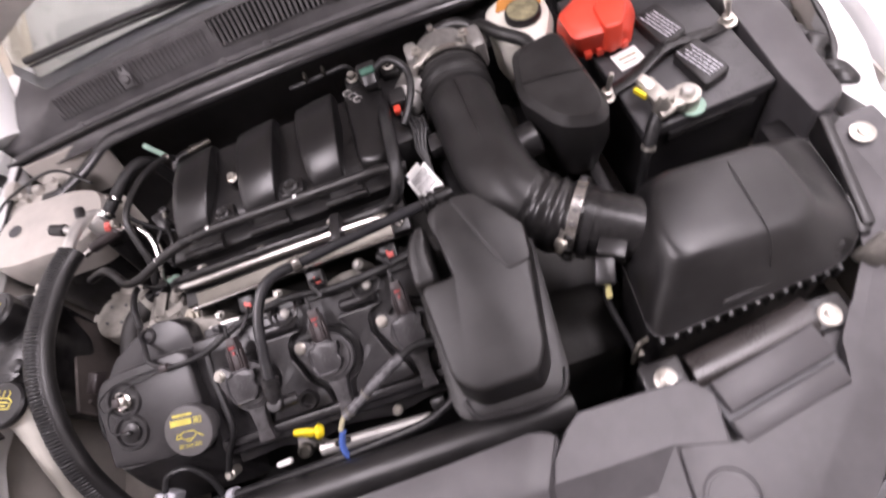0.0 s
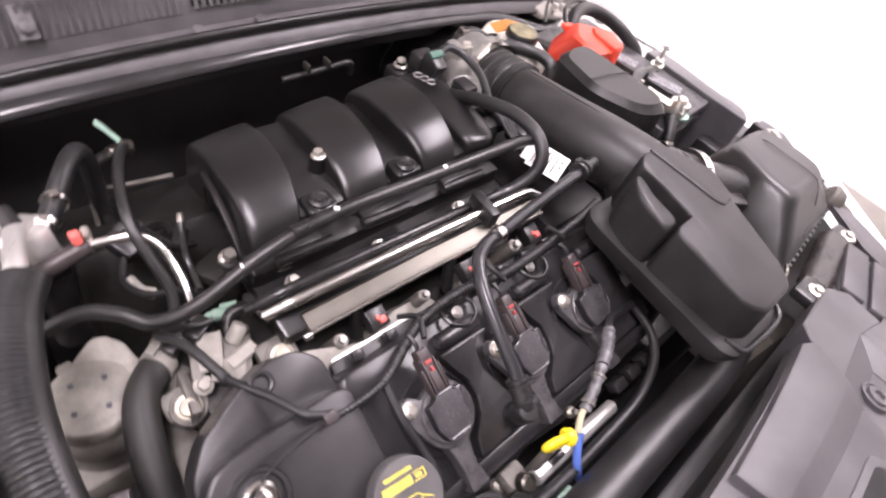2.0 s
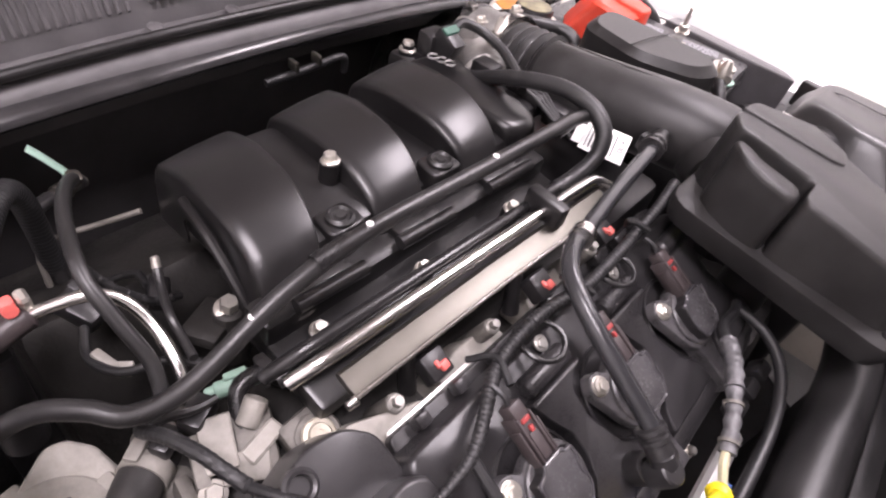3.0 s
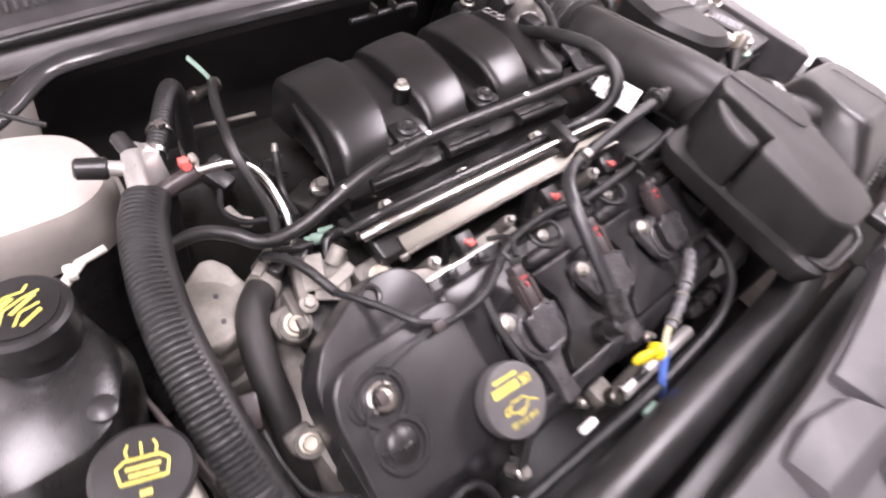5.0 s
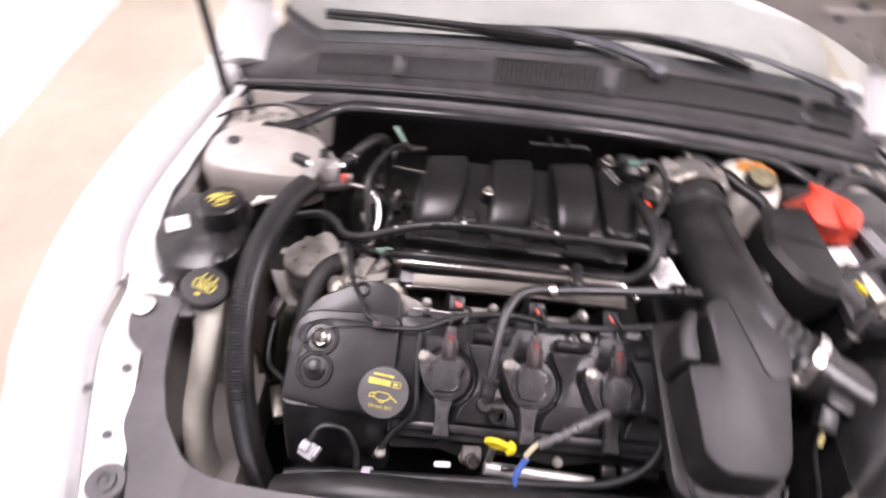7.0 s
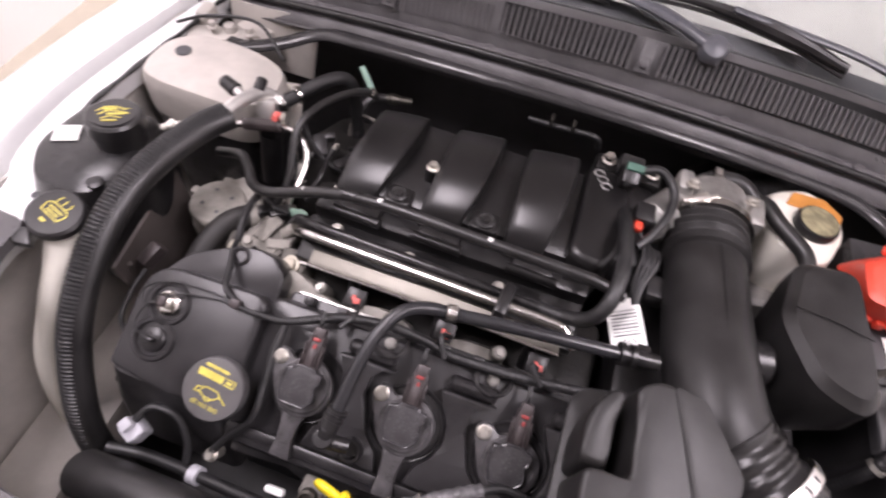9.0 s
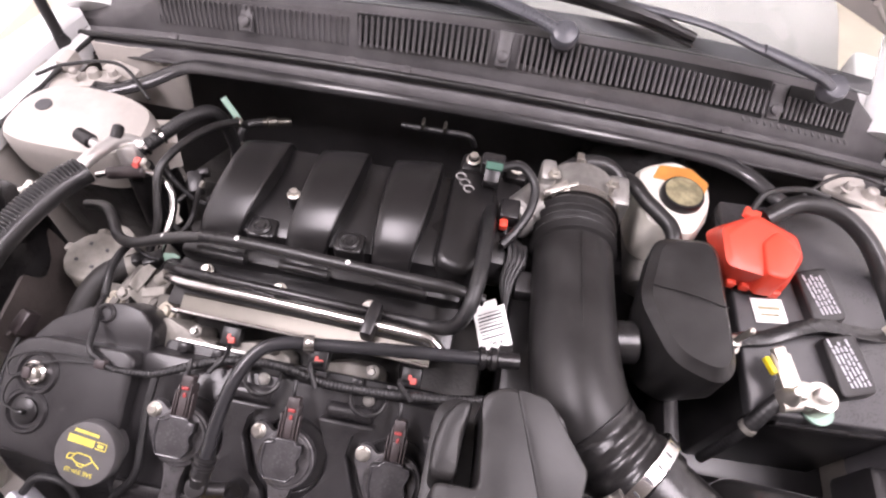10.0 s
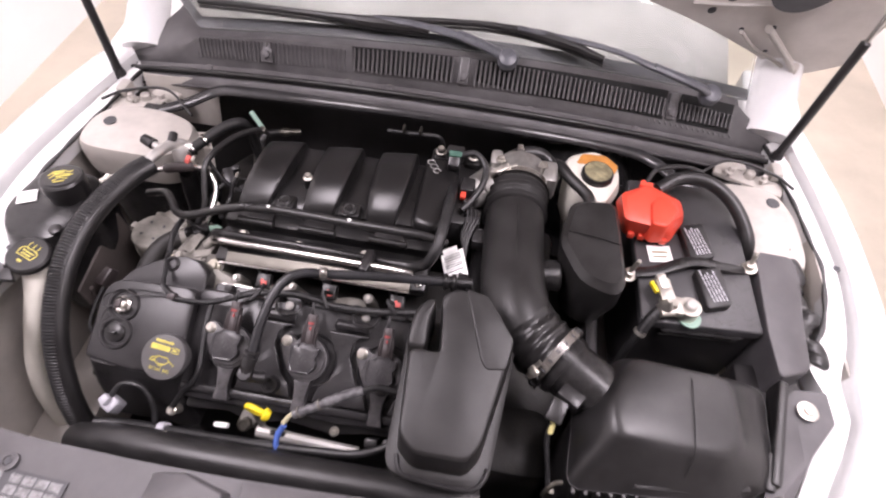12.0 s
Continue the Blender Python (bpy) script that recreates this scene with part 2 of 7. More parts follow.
DUSTY = mat("dusty_brown_panel", (0.075, 0.063, 0.058), 0.6, var=0.3, scale=14, bump=0.2, fine=300)
GREYTAPE = mat("worn_grey_tape", (0.11, 0.108, 0.112), 0.4, var=0.4, scale=80, bump=0.2)
AIRLID = mat("satin_filter_lid_plastic", (0.014, 0.0133, 0.0135), 0.36, var=0.25, bump=0.06, fine=1400, dust=0.006, rvar=0.06, spec=0.55)
# Near-black that paints the shade inside the cowl slots and latch opening.
VOID = mat("opening_shade_black", (0.006, 0.006, 0.006), 0.8, var=0.1, bump=0)
VCOVER = mat("dull_black_cover_nylon", (0.0215, 0.0203, 0.0212), 0.30, var=0.22, scale=14, bump=0.010, fine=1400, dust=0.006, rvar=0.06, spec=0.45)
MANIFOLD = mat("smooth_black_nylon", (0.0085, 0.0079, 0.0081), 0.30, bump=0.012, fine=1600, dust=0.003, rvar=0.03)
SEALRING = mat("dark_green_seal", (0.03, 0.10, 0.07), 0.4, var=0.15)
DULLZINC = mat("dulled_zinc", (0.30, 0.29, 0.27), 0.42, metal=0.8, var=0.2, scale=80, bump=0.1)
# Resin base is raised as well, for the reflection on the coil faces.
RESIN = mat("satin_coil_resin", (0.052, 0.050, 0.052), 0.24, var=0.25, scale=40, bump=0.02, dust=0.008)
WHITEPRINT = mat("worn_white_print", (0.22, 0.22, 0.225), 0.5, var=0.5, scale=150, bump=0)
# Firewall and block tones are raised too, as haze in unlit crevices.
FIREPAINT = mat("dark_body_undercoat", (0.058, 0.055, 0.056), 0.45, var=0.3, scale=8, bump=0.15, fine=400)
IRON = mat("oily_dark_casting", (0.022, 0.0205, 0.019), 0.5, metal=0.3, var=0.4, scale=25, bump=0.5, fine=260)

SCREWCREAM = mat("passivated_screw", (0.44, 0.405, 0.33), 0.42, metal=0.35, var=0.18, scale=90, bump=0.15)
REDLOCK = mat("faded_red_lock", (0.66, 0.13, 0.11), 0.45, var=0.2, scale=60)
GREYPLUG = mat("pale_grey_connector", (0.40, 0.40, 0.43), 0.45, var=0.15)
FLOOR = mat("pale_concrete", (0.44, 0.395, 0.32), 0.6, var=0.12, scale=2.5, bump=0.2, fine=120)
WALL = mat("white_wall_paint", (0.80, 0.795, 0.785), 0.6, var=0.03, scale=1.5, bump=0.05)
# Dashboard grey is raised in place of bright ceiling reflections in the glass.
DASH = mat("glare_lifted_dashboard_grey", (0.22, 0.212, 0.20), 0.6, var=0.1)
LAMP = glowing("lamp_diffuser", (1.0, 0.965, 0.97), 5.0)
GLASS = bpy.data.materials.new("windscreen_glass")
GLASS.use_nodes = True
_g = GLASS.node_tree.nodes["Principled BSDF"]
_g.inputs["Base Color"].default_value, _g.inputs["Roughness"].default_value, _g.inputs["Transmission Weight"].default_value = (0.86, 0.90, 0.88, 1), 0.02, 1.0
_g.inputs["IOR"].default_value = 1.45

# ---- the room ----
X0, X1, Y0, Y1 = -1.72, 1.92, -4.2, 3.4
solid("floor", rbox((X0 + X1) / 2, (Y0 + Y1) / 2, -0.05, X1 - X0 + 0.3, Y1 - Y0 + 0.3, 0.1, 0), FLOOR, "pale beige concrete workshop floor", "floor", "structure")
solid("wall_west", rbox(X0 - 0.07, (Y0 + Y1) / 2, CEILING / 2, 0.14, Y1 - Y0, CEILING, 0), WALL, "bright white painted wall", "wall", "structure")
solid("wall_east", rbox(X1 + 0.07, (Y0 + Y1) / 2, CEILING / 2, 0.14, Y1 - Y0, CEILING, 0), WALL, "bright white painted wall", "wall", "structure")
solid("wall_north", rbox((X0 + X1) / 2, Y1 + 0.07, CEILING / 2, X1 - X0 + 0.28, 0.14, CEILING, 0), WALL, "bright white painted wall", "wall", "structure")
# South wall and ceiling are unseen; their grey limits bounce onto the engine.
solid("wall_south", rbox((X0 + X1) / 2, Y0 - 0.07, CEILING / 2, X1 - X0 + 0.28, 0.14, CEILING, 0), UNSEENGREY, "unseen wall before the car, kept grey to dim its front faces", "wall", "structure")
solid("ceiling", rbox((X0 + X1) / 2, (Y0 + Y1) / 2, CEILING + 0.06, X1 - X0 + 0.28, Y1 - Y0 + 0.28, 0.12, 0), UNSEENGREY, "unseen ceiling, kept grey so the light panels stand out in reflections", "ceiling", "structure")
for lx, ly in LIGHTS:
    lamp = thing("ceiling_light", (lx, ly, CEILING), "broad white ceiling light panel, switched on", "ceiling light", "ceiling lights")
    part("frame", rbox(lx, ly, CEILING - 0.03, 0.66, 1.26, 0.06, 0.01), PAINT, lamp)
    part("diffuser", rbox(lx, ly, CEILING - 0.064, 0.60, 1.20, 0.012, 0.003), LAMP, lamp, "glowing white diffuser")
    data = bpy.data.lights.new("ceiling_lamp", "AREA")
    data.shape, data.size, data.size_y, data.energy, data.color = "RECTANGLE", 0.60, 1.2, LIGHT_POWER, (1.0, 0.965, 0.975)
    new("ceiling_lamp", data).matrix_basis = pose(lx, ly, CEILING - 0.075)


# ---- the body round the engine bay ----
def lipz(x):
    return 0.870 - 0.10 * ((x - 0.1) / 0.7) ** 2


def lipy(x):
    return 0.495 + 0.075 * ((x - 0.12) / 0.68) ** 2


def basez(x):
    return 0.930 - 0.10 * ((x - 0.1) / 0.7) ** 2


def basey(x):
    return 0.552 + (0.048 if x > 0.05 else 0.075) * ((x - 0.05) / 0.6) ** 2 + 0.03 * (x - 0.05) + 1.0 * min(0.12, max(0.0, -0.375 - x))


def fender(inner, outer, side, swell, label):
    """Top flange, rounded crest and the outer skin down to the sill."""
    n = 40
    a = [Vector((*p, 0)) for p in inner]
    b = [Vector((*p, 0)) for p in outer]
    a, b = evenly(curve_points(a, 6), 0.02)[0], evenly(curve_points(b, 6), 0.02)[0]
    a = [a[round(k * (len(a) - 1) / n)] for k in range(n + 1)]
    b = [b[round(k * (len(b) - 1) / n)] for k in range(n + 1)]
    flange = [(0.0, -0.045), (0.02, -0.014), (0.40, -0.012), (0.47, -0.013), (0.49, -0.034), (0.57, -0.036), (0.59, -0.006), (0.64, 0.002), (0.9, 0.006)]
    skin = [(0.0, 0.006), (0.25, 0.002), (0.50, -0.008), (0.72, -0.022), (0.88, -0.042), (0.96, -0.065), (1.0, -0.10), (1.02, -0.20), (0.95, -0.60)]
    rows = []
    for p, q in zip(a, b):
        z = 0.805 - 0.06 * max(0, -p.y) + 0.0
        w = swell[0] + (swell[1] - swell[0]) * min(1.0, max(0.0, (0.45 - p.y) / 0.80))
        rows.append([(p.x + (q.x - p.x) * f, p.y + (q.y - p.y) * f, z + h) for f, h in flange] + [(q.x + side * w * o, q.y, z + h) for o, h in skin])
    ob = thing("fender", (outer[2][0] + side * 0.13, outer[2][1], 0.2), label, "fender", "fenders")
    part("panel", thick(rows, 0.003), PAINT, ob)
    edge = [Vector((p.x + side * 0.002 + 0.0015 * math.sin(p.y * 47), p.y, 0.789)) for p in a[::2] if p.y > 0.06]
    part("edge_seal", tube(edge, lambda s: 0.0046 + 0.0008 * math.sin(s * 90), 10, 0.008, 0.7), RUBBER, ob, "uneven black sealer along the inner edge")
    return ob


LEFT = fender([(-0.515, 0.56), (-0.53, 0.42), (-0.548, 0.25), (-0.53, 0.14), (-0.482, 0.075), (-0.492, 0.0), (-0.470, -0.10), (-0.44, -0.22), (-0.40, -0.36)],
              [(-0.555, 0.60), (-0.60, 0.40), (-0.622, 0.22), (-0.618, 0.08), (-0.60, -0.03), (-0.57, -0.13), (-0.53, -0.24), (-0.49, -0.32), (-0.44, -0.42)], -1, (0.115, 0.05),
              "glossy white front fender with drilled inner flange")
RIGHT = fender([(0.775, 0.60), (0.80, 0.46), (0.82, 0.30), (0.80, 0.19), (0.755, 0.11), (0.775, 0.06), (0.745, -0.01), (0.70, -0.10), (0.63, -0.22), (0.56, -0.34)],
               [(0.835, 0.63), (0.865, 0.44), (0.872, 0.28), (0.865, 0.15), (0.845, 0.04), (0.80, -0.06), (0.745, -0.15), (0.68, -0.25), (0.61, -0.35), (0.54, -0.44)], 1, (0.06, 0.05),
               "glossy white front fender with drilled inner flange")
for host, spots in ((LEFT, [(-0.497, -0.056), (-0.486, -0.140), (-0.531, -0.086), (-0.554, 0.068), (-0.502, 0.08)]), (RIGHT, [(0.83, 0.10), (0.775, -0.055), (0.735, -0.12), (0.845, 0.30)])):
    for x, y in spots:
        z = 0.793 - 0.06 * max(0, -y)
        # Dark discs laid on the flange paint the shade of its holes.
        part("hole", lathe([(0.0, 0), (0.0052, 0), (0.006, 0.0010), (0.004, 0.0013), (0.0, 0.0010)], 16, pose(x, y, z)), PRINT_AND_SHADE, host, "round punched hole, its shade painted as a dark disc")

# inner wings, strut towers, rails and firewall
inner = thing("inner_wing", (-0.52, 0.1, 0.3), "grey-beige sealed sheet metal inner wing beside the engine", "body panel", "inner wings")
part("side_wall", thick([[(x, y, z) for y in (-0.55, -0.3, -0.1, 0.1, 0.3, 0.6)] for x, z in ((-0.56, 0.79), (-0.55, 0.6), (-0.52, 0.45), (-0.5, 0.3))], 0.004), PRIMER, inner)
part("rail", rbox(-0.44, 0.0, 0.47, 0.10, 1.0, 0.12, 0.012), PRIMER, inner)
part("rear_corner", join(thick([[(-0.50, 0.535, 0.80), (-0.43, 0.53, 0.805), (-0.335, 0.53, 0.815)], [(-0.50, 0.52, 0.70), (-0.43, 0.515, 0.70), (-0.35, 0.515, 0.70)]], 0.003), thick([[(-0.40, 0.425, 0.752), (-0.335, 0.440, 0.752)], [(-0.335, 0.395, 0.748), (-0.310, 0.400, 0.748)], [(-0.325, 0.375, 0.71), (-0.308, 0.385, 0.71)]], 0.003)), PRIMER, inner)

inner2 = thing("inner_wing", (0.76, 0.1, 0.3), "grey-beige sealed sheet metal inner wing beside the battery", "body panel", "inner wings")
part("side_wall", thick([[(x, y, z) for y in (-0.45, -0.2, -0.1, 0.1, 0.3, 0.6)] for x, z in ((0.80 + 0.02, 0.79), (0.81, 0.6), (0.78, 0.45), (0.76, 0.3))], 0.004), PRIMER, inner2)
part("rail", rbox(0.69, 0.0, 0.50, 0.10, 1.0, 0.12, 0.012), PRIMER, inner2)


def tower(outline, top, label, hole):
    cx = sum(p[0] for p in outline) / len(outline)
    cy = sum(p[1] for p in outline) / len(outline)
    ob = thing("strut_tower", (cx, cy, 0.3), label, "strut tower", "strut towers")
    pts = rounded([Vector((*p, 0)) for p in outline], 0.036, 5)
    mid = Vector((cx, cy, 0))
    rings = [[(*(mid + (p - mid) * f).xy, top + dz) for p in pts] for f, dz in ((0.985, -0.070), (1.0, -0.052), (0.997, -0.026), (0.978, -0.009), (0.935, 0.0), (0.72, 0.003))]
    part("dome", loft(rings), PRIMER, ob)
    part("skirt", loft([[(*(mid + (p - mid) * f).xy, top + dz) for p in pts] for f, dz in ((0.93, -0.5), (0.96, -0.060))]), SATIN, ob, "black undercoated tower side")
    # The hole is a dark disc on the dome, its shade painted.
    part("hole", lathe([(0, 0), (0.011, 0), (0.012, 0.0015), (0.008, 0.002), (0, 0.001)], 20, pose(*hole, top + 0.003)), PRINT_AND_SHADE, ob, "tower hole, its shade painted as a dark disc")
    return ob


tower([(-0.535, 0.325), (-0.535, 0.40), (-0.49, 0.438), (-0.39, 0.435), (-0.325, 0.41), (-0.318, 0.340), (-0.355, 0.305), (-0.50, 0.308)], 0.800, "pale beige sealed strut tower with rounded dome", (-0.489, 0.381))
tower([(0.60, 0.42), (0.66, 0.47), (0.77, 0.47), (0.80, 0.40), (0.80, 0.28), (0.73, 0.24), (0.66, 0.28)], 0.797, "pale beige sealed strut tower beside the battery", (0.758, 0.425))

xs = [-0.56 + 1.38 * k / 46 for k in range(47)]
fire = thing("firewall", (0.1, 0.60, 0.3), "black painted firewall behind the engine", "firewall", "", (0, 0, 0), "structure")
part("panel", thick([[(x, 0.60 + 0.02 * math.sin(x * 9) * 0.2, z) for x in xs] for z in (0.30, 0.5, 0.7, 0.79)], 0.006), FIREPAINT, fire)
gut = []
for x in xs:
    y, z = lipy(x) + 0.025, lipz(x) - 0.052
    gut.append([(x, y + 0.09, z - 0.05), (x, y + 0.03, z - 0.045), (x, y + 0.006, z - 0.004), (x, y, z), (x, y - 0.008, z + 0.001), (x, y - 0.014, z - 0.006), (x, y - 0.012, z - 0.02)])
part("gutter", thick(list(zip(*gut)), 0.003), FIREPAINT, fire, "black painted rain gutter edge")
part("edge_trim", tube([(x, lipy(x) + 0.018 + (0.03 if abs(x - .1) > .5 else 0), lipz(x) - 0.050) for x in xs[2:-2:4]], 0.006, 10, 0.01), SATIN, fire)
bar = tube([(-0.44, 0.44, 0.785), (-0.38, 0.475, 0.79), (-0.325, 0.505, 0.805), (-0.27, 0.50, 0.818), (-0.1, 0.487, 0.835), (0.1, 0.483, 0.842), (0.3, 0.487, 0.835), (0.48, 0.50, 0.812), (0.55, 0.49, 0.797), (0.61, 0.45, 0.79), (0.70, 0.46, 0.785)], 0.0135, 14, 0.012, 0.6)
brace = thing("cowl_brace", (0.1, 0.48, 0.80), "black satin tubular brace bowed along the firewall", "brace")
part("tube", bar, BRACE, brace)
for x, y, z in ((-0.435, 0.445, 0.785), (0.69, 0.462, 0.785)):
    part("foot", rbox(x, y, z, 0.05, 0.03, 0.012, 0.004), SATIN, brace)

# cowl panel with weatherstrip and louvres
cowl = thing("cowl_grille", (0.1, 0.52, 0.85), "dark grey plastic cowl grille with louvred air intake", "cowl grille")
rows = []
for x in [-0.575 + 1.385 * k / 60 for k in range(61)]:
    w = 0.12 + (x - 0.12) * 0.845
    ly, lz, by, bz = lipy(x), lipz(x), basey(w), basez(w)
    rows.append([(x, ly + 0.02, lz - 0.035), (x, ly + 0.004, lz - 0.012), (x, ly, lz), (x, ly + 0.012, lz + 0.004), (x, ly + 0.016, lz - 0.004), (x, ly + 0.024, lz - 0.002), (x, ly + 0.027, lz + 0.010), ((x + w) / 2, (ly + by) / 2 + 0.01, (lz + bz) / 2 + 0.004), (w, by - 0.002, bz - 0.004), (w, by + 0.02, bz - 0.003), (w, by + 0.04, bz - 0.02)])
part("panel", thick(rows, 0.003), COWL, cowl)
part("weatherstrip", tube([(x, lipy(x) - 0.004, lipz(x) + 0.003) for x in [-0.58 + 1.38 * k / 16 for k in range(17)]], 0.0052, 12, 0.012), RUBBER, cowl, "black rubber weatherstrip")
part("lower_lip", thick([[(x, lipy(x) + dy, lipz(x) + dz) for x in [-0.57 + 1.37 * k / 40 for k in range(41)]] for dy, dz in ((0.010, -0.006), (-0.004, -0.008), (-0.009, -0.011), (-0.016, -0.021), (-0.017, -0.025), (-0.012, -0.030))], 0.002), COWL, cowl, "grey folded lower lip")
part("lip_bead", tube([(x, lipy(x) - 0.0185, lipz(x) - 0.025) for x in [-0.57 + 1.37 * k / 16 for k in range(17)]], 0.0026, 8, 0.015), FIREPAINT, cowl)
lm = bpy.data.meshes.new("louvre")
b = rbox(0, 0, 0, 0.0042, 0.046, 0.007, 0.0012, 1)
b.to_mesh(lm)
b.free()
lm.materials.append(COWL)
rm = bpy.data.meshes.new("rib")
b = rbox(0, 0, 0, 0.0040, 0.040, 0.0034, 0.0010, 1)
b.to_mesh(rm)
b.free()
rm.materials.append(COWL)
for k in range(86):
    x = -0.043 + 0.0088 * k
    if 0.145 < x < 0.182 or x > 0.69 or 0.555 < x < 0.575:
        continue
    ob = new("louvre", lm)
    y, z = (lipy(x) + basey(x)) / 2 + 0.010, (lipz(x) + basez(x)) / 2 + 0.008
    slope = math.degrees(math.atan2(basez(x) - lipz(x), basey(x) - lipy(x) - 0.03))
    ob.parent = cowl
    short = 1 - 0.42 * max(0.0, min(1.0, (x - 0.25) / 0.45))
    ob.matrix_basis = WORLD_OF[cowl].inverted() @ pose(x, y - 0.001 - 0.010 * (1 - short), z + 0.003 - 0.006 * (1 - short), slope * 0.9, 0, 0) @ Matrix.Diagonal((1, short, 1, 1))
for k in range(46):
    x = -0.46 + 0.0088 * k
    y, z = (lipy(x) + basey(x)) / 2 + 0.012, (lipz(x) + basez(x)) / 2 + 0.0035
    ob = new("rib", rm)
    ob.parent = cowl
    slope = math.degrees(math.atan2(basez(x) - lipz(x), basey(x) - lipy(x) - 0.03))
    ob.matrix_basis = WORLD_OF[cowl].inverted() @ pose(x, y - 0.002, z + 0.0001, slope * 0.95, 0, 0)
for k in range(16):
    x = 0.520 + 0.0115 * k
    ob = new("rib", rm)
    ob.parent = cowl
    ob.matrix_basis = WORLD_OF[cowl].inverted() @ pose(x, lipy(x) + 0.036, lipz(x) + 0.0165, 24, 0, 38) @ Matrix.Diagonal((0.9, 0.55, 1, 1))
# Black sheets under the louvres paint the shade of the intake slots.
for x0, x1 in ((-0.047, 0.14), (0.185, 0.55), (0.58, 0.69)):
    part("intake", thick([[(x, lipy(x) + 0.033 + f * (basey(x) - lipy(x) - 0.042), lipz(x) + 0.019 + f * (basez(x) - lipz(x) - 0.018)) for x in [x0 + (x1 - x0) * k / 12 for k in range(13)]] for f in (0, 0.5, 1)], 0.002), VOID, cowl, "black sheet put in as the shade behind the louvres")
for x in (0.163, 0.565, -0.22):
    y, z = (lipy(x) + basey(x)) / 2 + 0.012, (lipz(x) + basez(x)) / 2 + 0.010
    part("clip_seat", join(rbox(x, y, z, 0.020, 0.05, 0.006, 0.003, 2, (42, 0, 0)), lathe([(0.008, 0), (0.008, 0.006), (0.004, 0.008)], 14, pose(x, y - 0.012, z - 0.004, 42))), COWL, cowl)
for x in (-0.052, 0.296, 0.03, -0.35, 0.50):
    part("push_pin", lathe([(0.008, 0), (0.008, 0.0015), (0.005, 0.003)], 16, pose(x, lipy(x) + 0.006, lipz(x) + 0.0055, 10)), COWL, cowl)

# windscreen, dashboard behind it, wipers
wind = thing("windscreen", (0.12, 0.58, 0.9), "sloping glass windscreen of the car", "windscreen")
part("glass", thick([[(x, basey(x) + 0.012 + 0.80 * f, basez(x) + 0.004 + 0.43 * f + 0.05 * f * (1 - ((x - 0.1) / 0.7) ** 2)) for x in [-0.475 - 0.1 * f + (1.195 + 0.2 * f) * k / 36 for k in range(37)]] for f in (0, 0.25, 0.5, 0.75, 1)], 0.005), GLASS, wind)
wind.children[0].visible_shadow = False
part("frit_band", thick([[(x, basey(x) + 0.016 + 0.80 * f, basez(x) + 0.0015 + 0.43 * f + 0.05 * f * (1 - ((x - 0.1) / 0.7) ** 2)) for x in [-0.475 + 1.195 * k / 36 for k in range(37)]] for f in (0.0, 0.012, 0.024)], 0.001), PRINT_AND_SHADE, wind, "narrow dark border printed along the base of the glass")

for s in (-1, 1):
    pillar = thing("windscreen_pillar", (0.12 + s * 0.66, 0.66, 0.75), "glossy white roof pillar beside the windscreen", "body panel", "roof pillars")
    part("post", tube([(0.12 + s * (0.655 + 0.11 * f), 0.650 + 0.80 * f, 0.835 + 0.43 * f) for f in (-0.06, 0.0, 0.2, 0.45, 0.7, 1.0)], 0.046, 16, 0.03, 0.55), PAINT, pillar)
    part("base", prism([(0.12 + s * 0.615, 0.615), (0.12 + s * 0.735, 0.600), (0.12 + s * 0.755, 0.80), (0.12 + s * 0.645, 0.84)][::s], 0.60, 0.802, 0.008, 0.02), PAINT, pillar, "white body shoulder under the pillar")
    part("bumper", rod((0.12 + s * 0.700, 0.640, 0.800), (0.12 + s * 0.700, 0.640, 0.812), 0.011, 0.009, 16, 0.003), RUBBER, pillar, "black rubber hood bumper")

solid("dashboard", thick([[(x, basey(x) + 0.05 + d, basez(x) - 0.055 + h) for x in [-0.50 + 1.21 * k / 20 for k in range(21)]] for d, h in ((0, 0), (0.15, 0.05), (0.4, 0.09), (0.52, 0.07), (0.56, -0.1), (0.56, -0.5))], 0.01), DASH, "dashboard top behind the windscreen, grey lifted for the glass reflection", "dashboard")


def wiper(arm, blade, label):
    ob = thing("wiper", arm[0], label, "wiper", "wipers")
    part("arm", tube(arm, lambda s: 0.0115 - 0.02 * min(s, 0.2), 12, 0.008, 0.6), WIPER, ob, "arm coloured in its blue-grey sheen")
    part("arm_cover", tube([Vector(p) + Vector((0, -0.001, 0.002)) for p in arm[:3]], lambda s: 0.0095 + 0.03 * min(s, 0.10) - 0.05 * max(0, s - 0.07), 12, 0.005, 0.65), WIPER, ob, "arm root coloured in its blue-grey sheen")
    part("pivot", lathe([(0.012, -0.02), (0.012, 0.002), (0.008, 0.006)], 18, pose(*arm[0])), BLACK, ob)
    part("pivot_cap", lathe([(0.018, -0.010), (0.019, 0.004), (0.016, 0.010), (0.009, 0.0125), (0.001, 0.013)], 22, pose(*arm[0], 30, 0, 0)), WIPER, ob, "rounded grey nut cover")
    part("blade", join(tube(blade, lambda s: 0.0062 + 0.006 * math.exp(-((s - 0.10) / 0.06) ** 2), 10, 0.008), tube([Vector(p) + Vector((0, -0.002, -0.010)) for p in blade], 0.003, 6, 0.012)), RUBBER, ob, "thin black rubber blade")


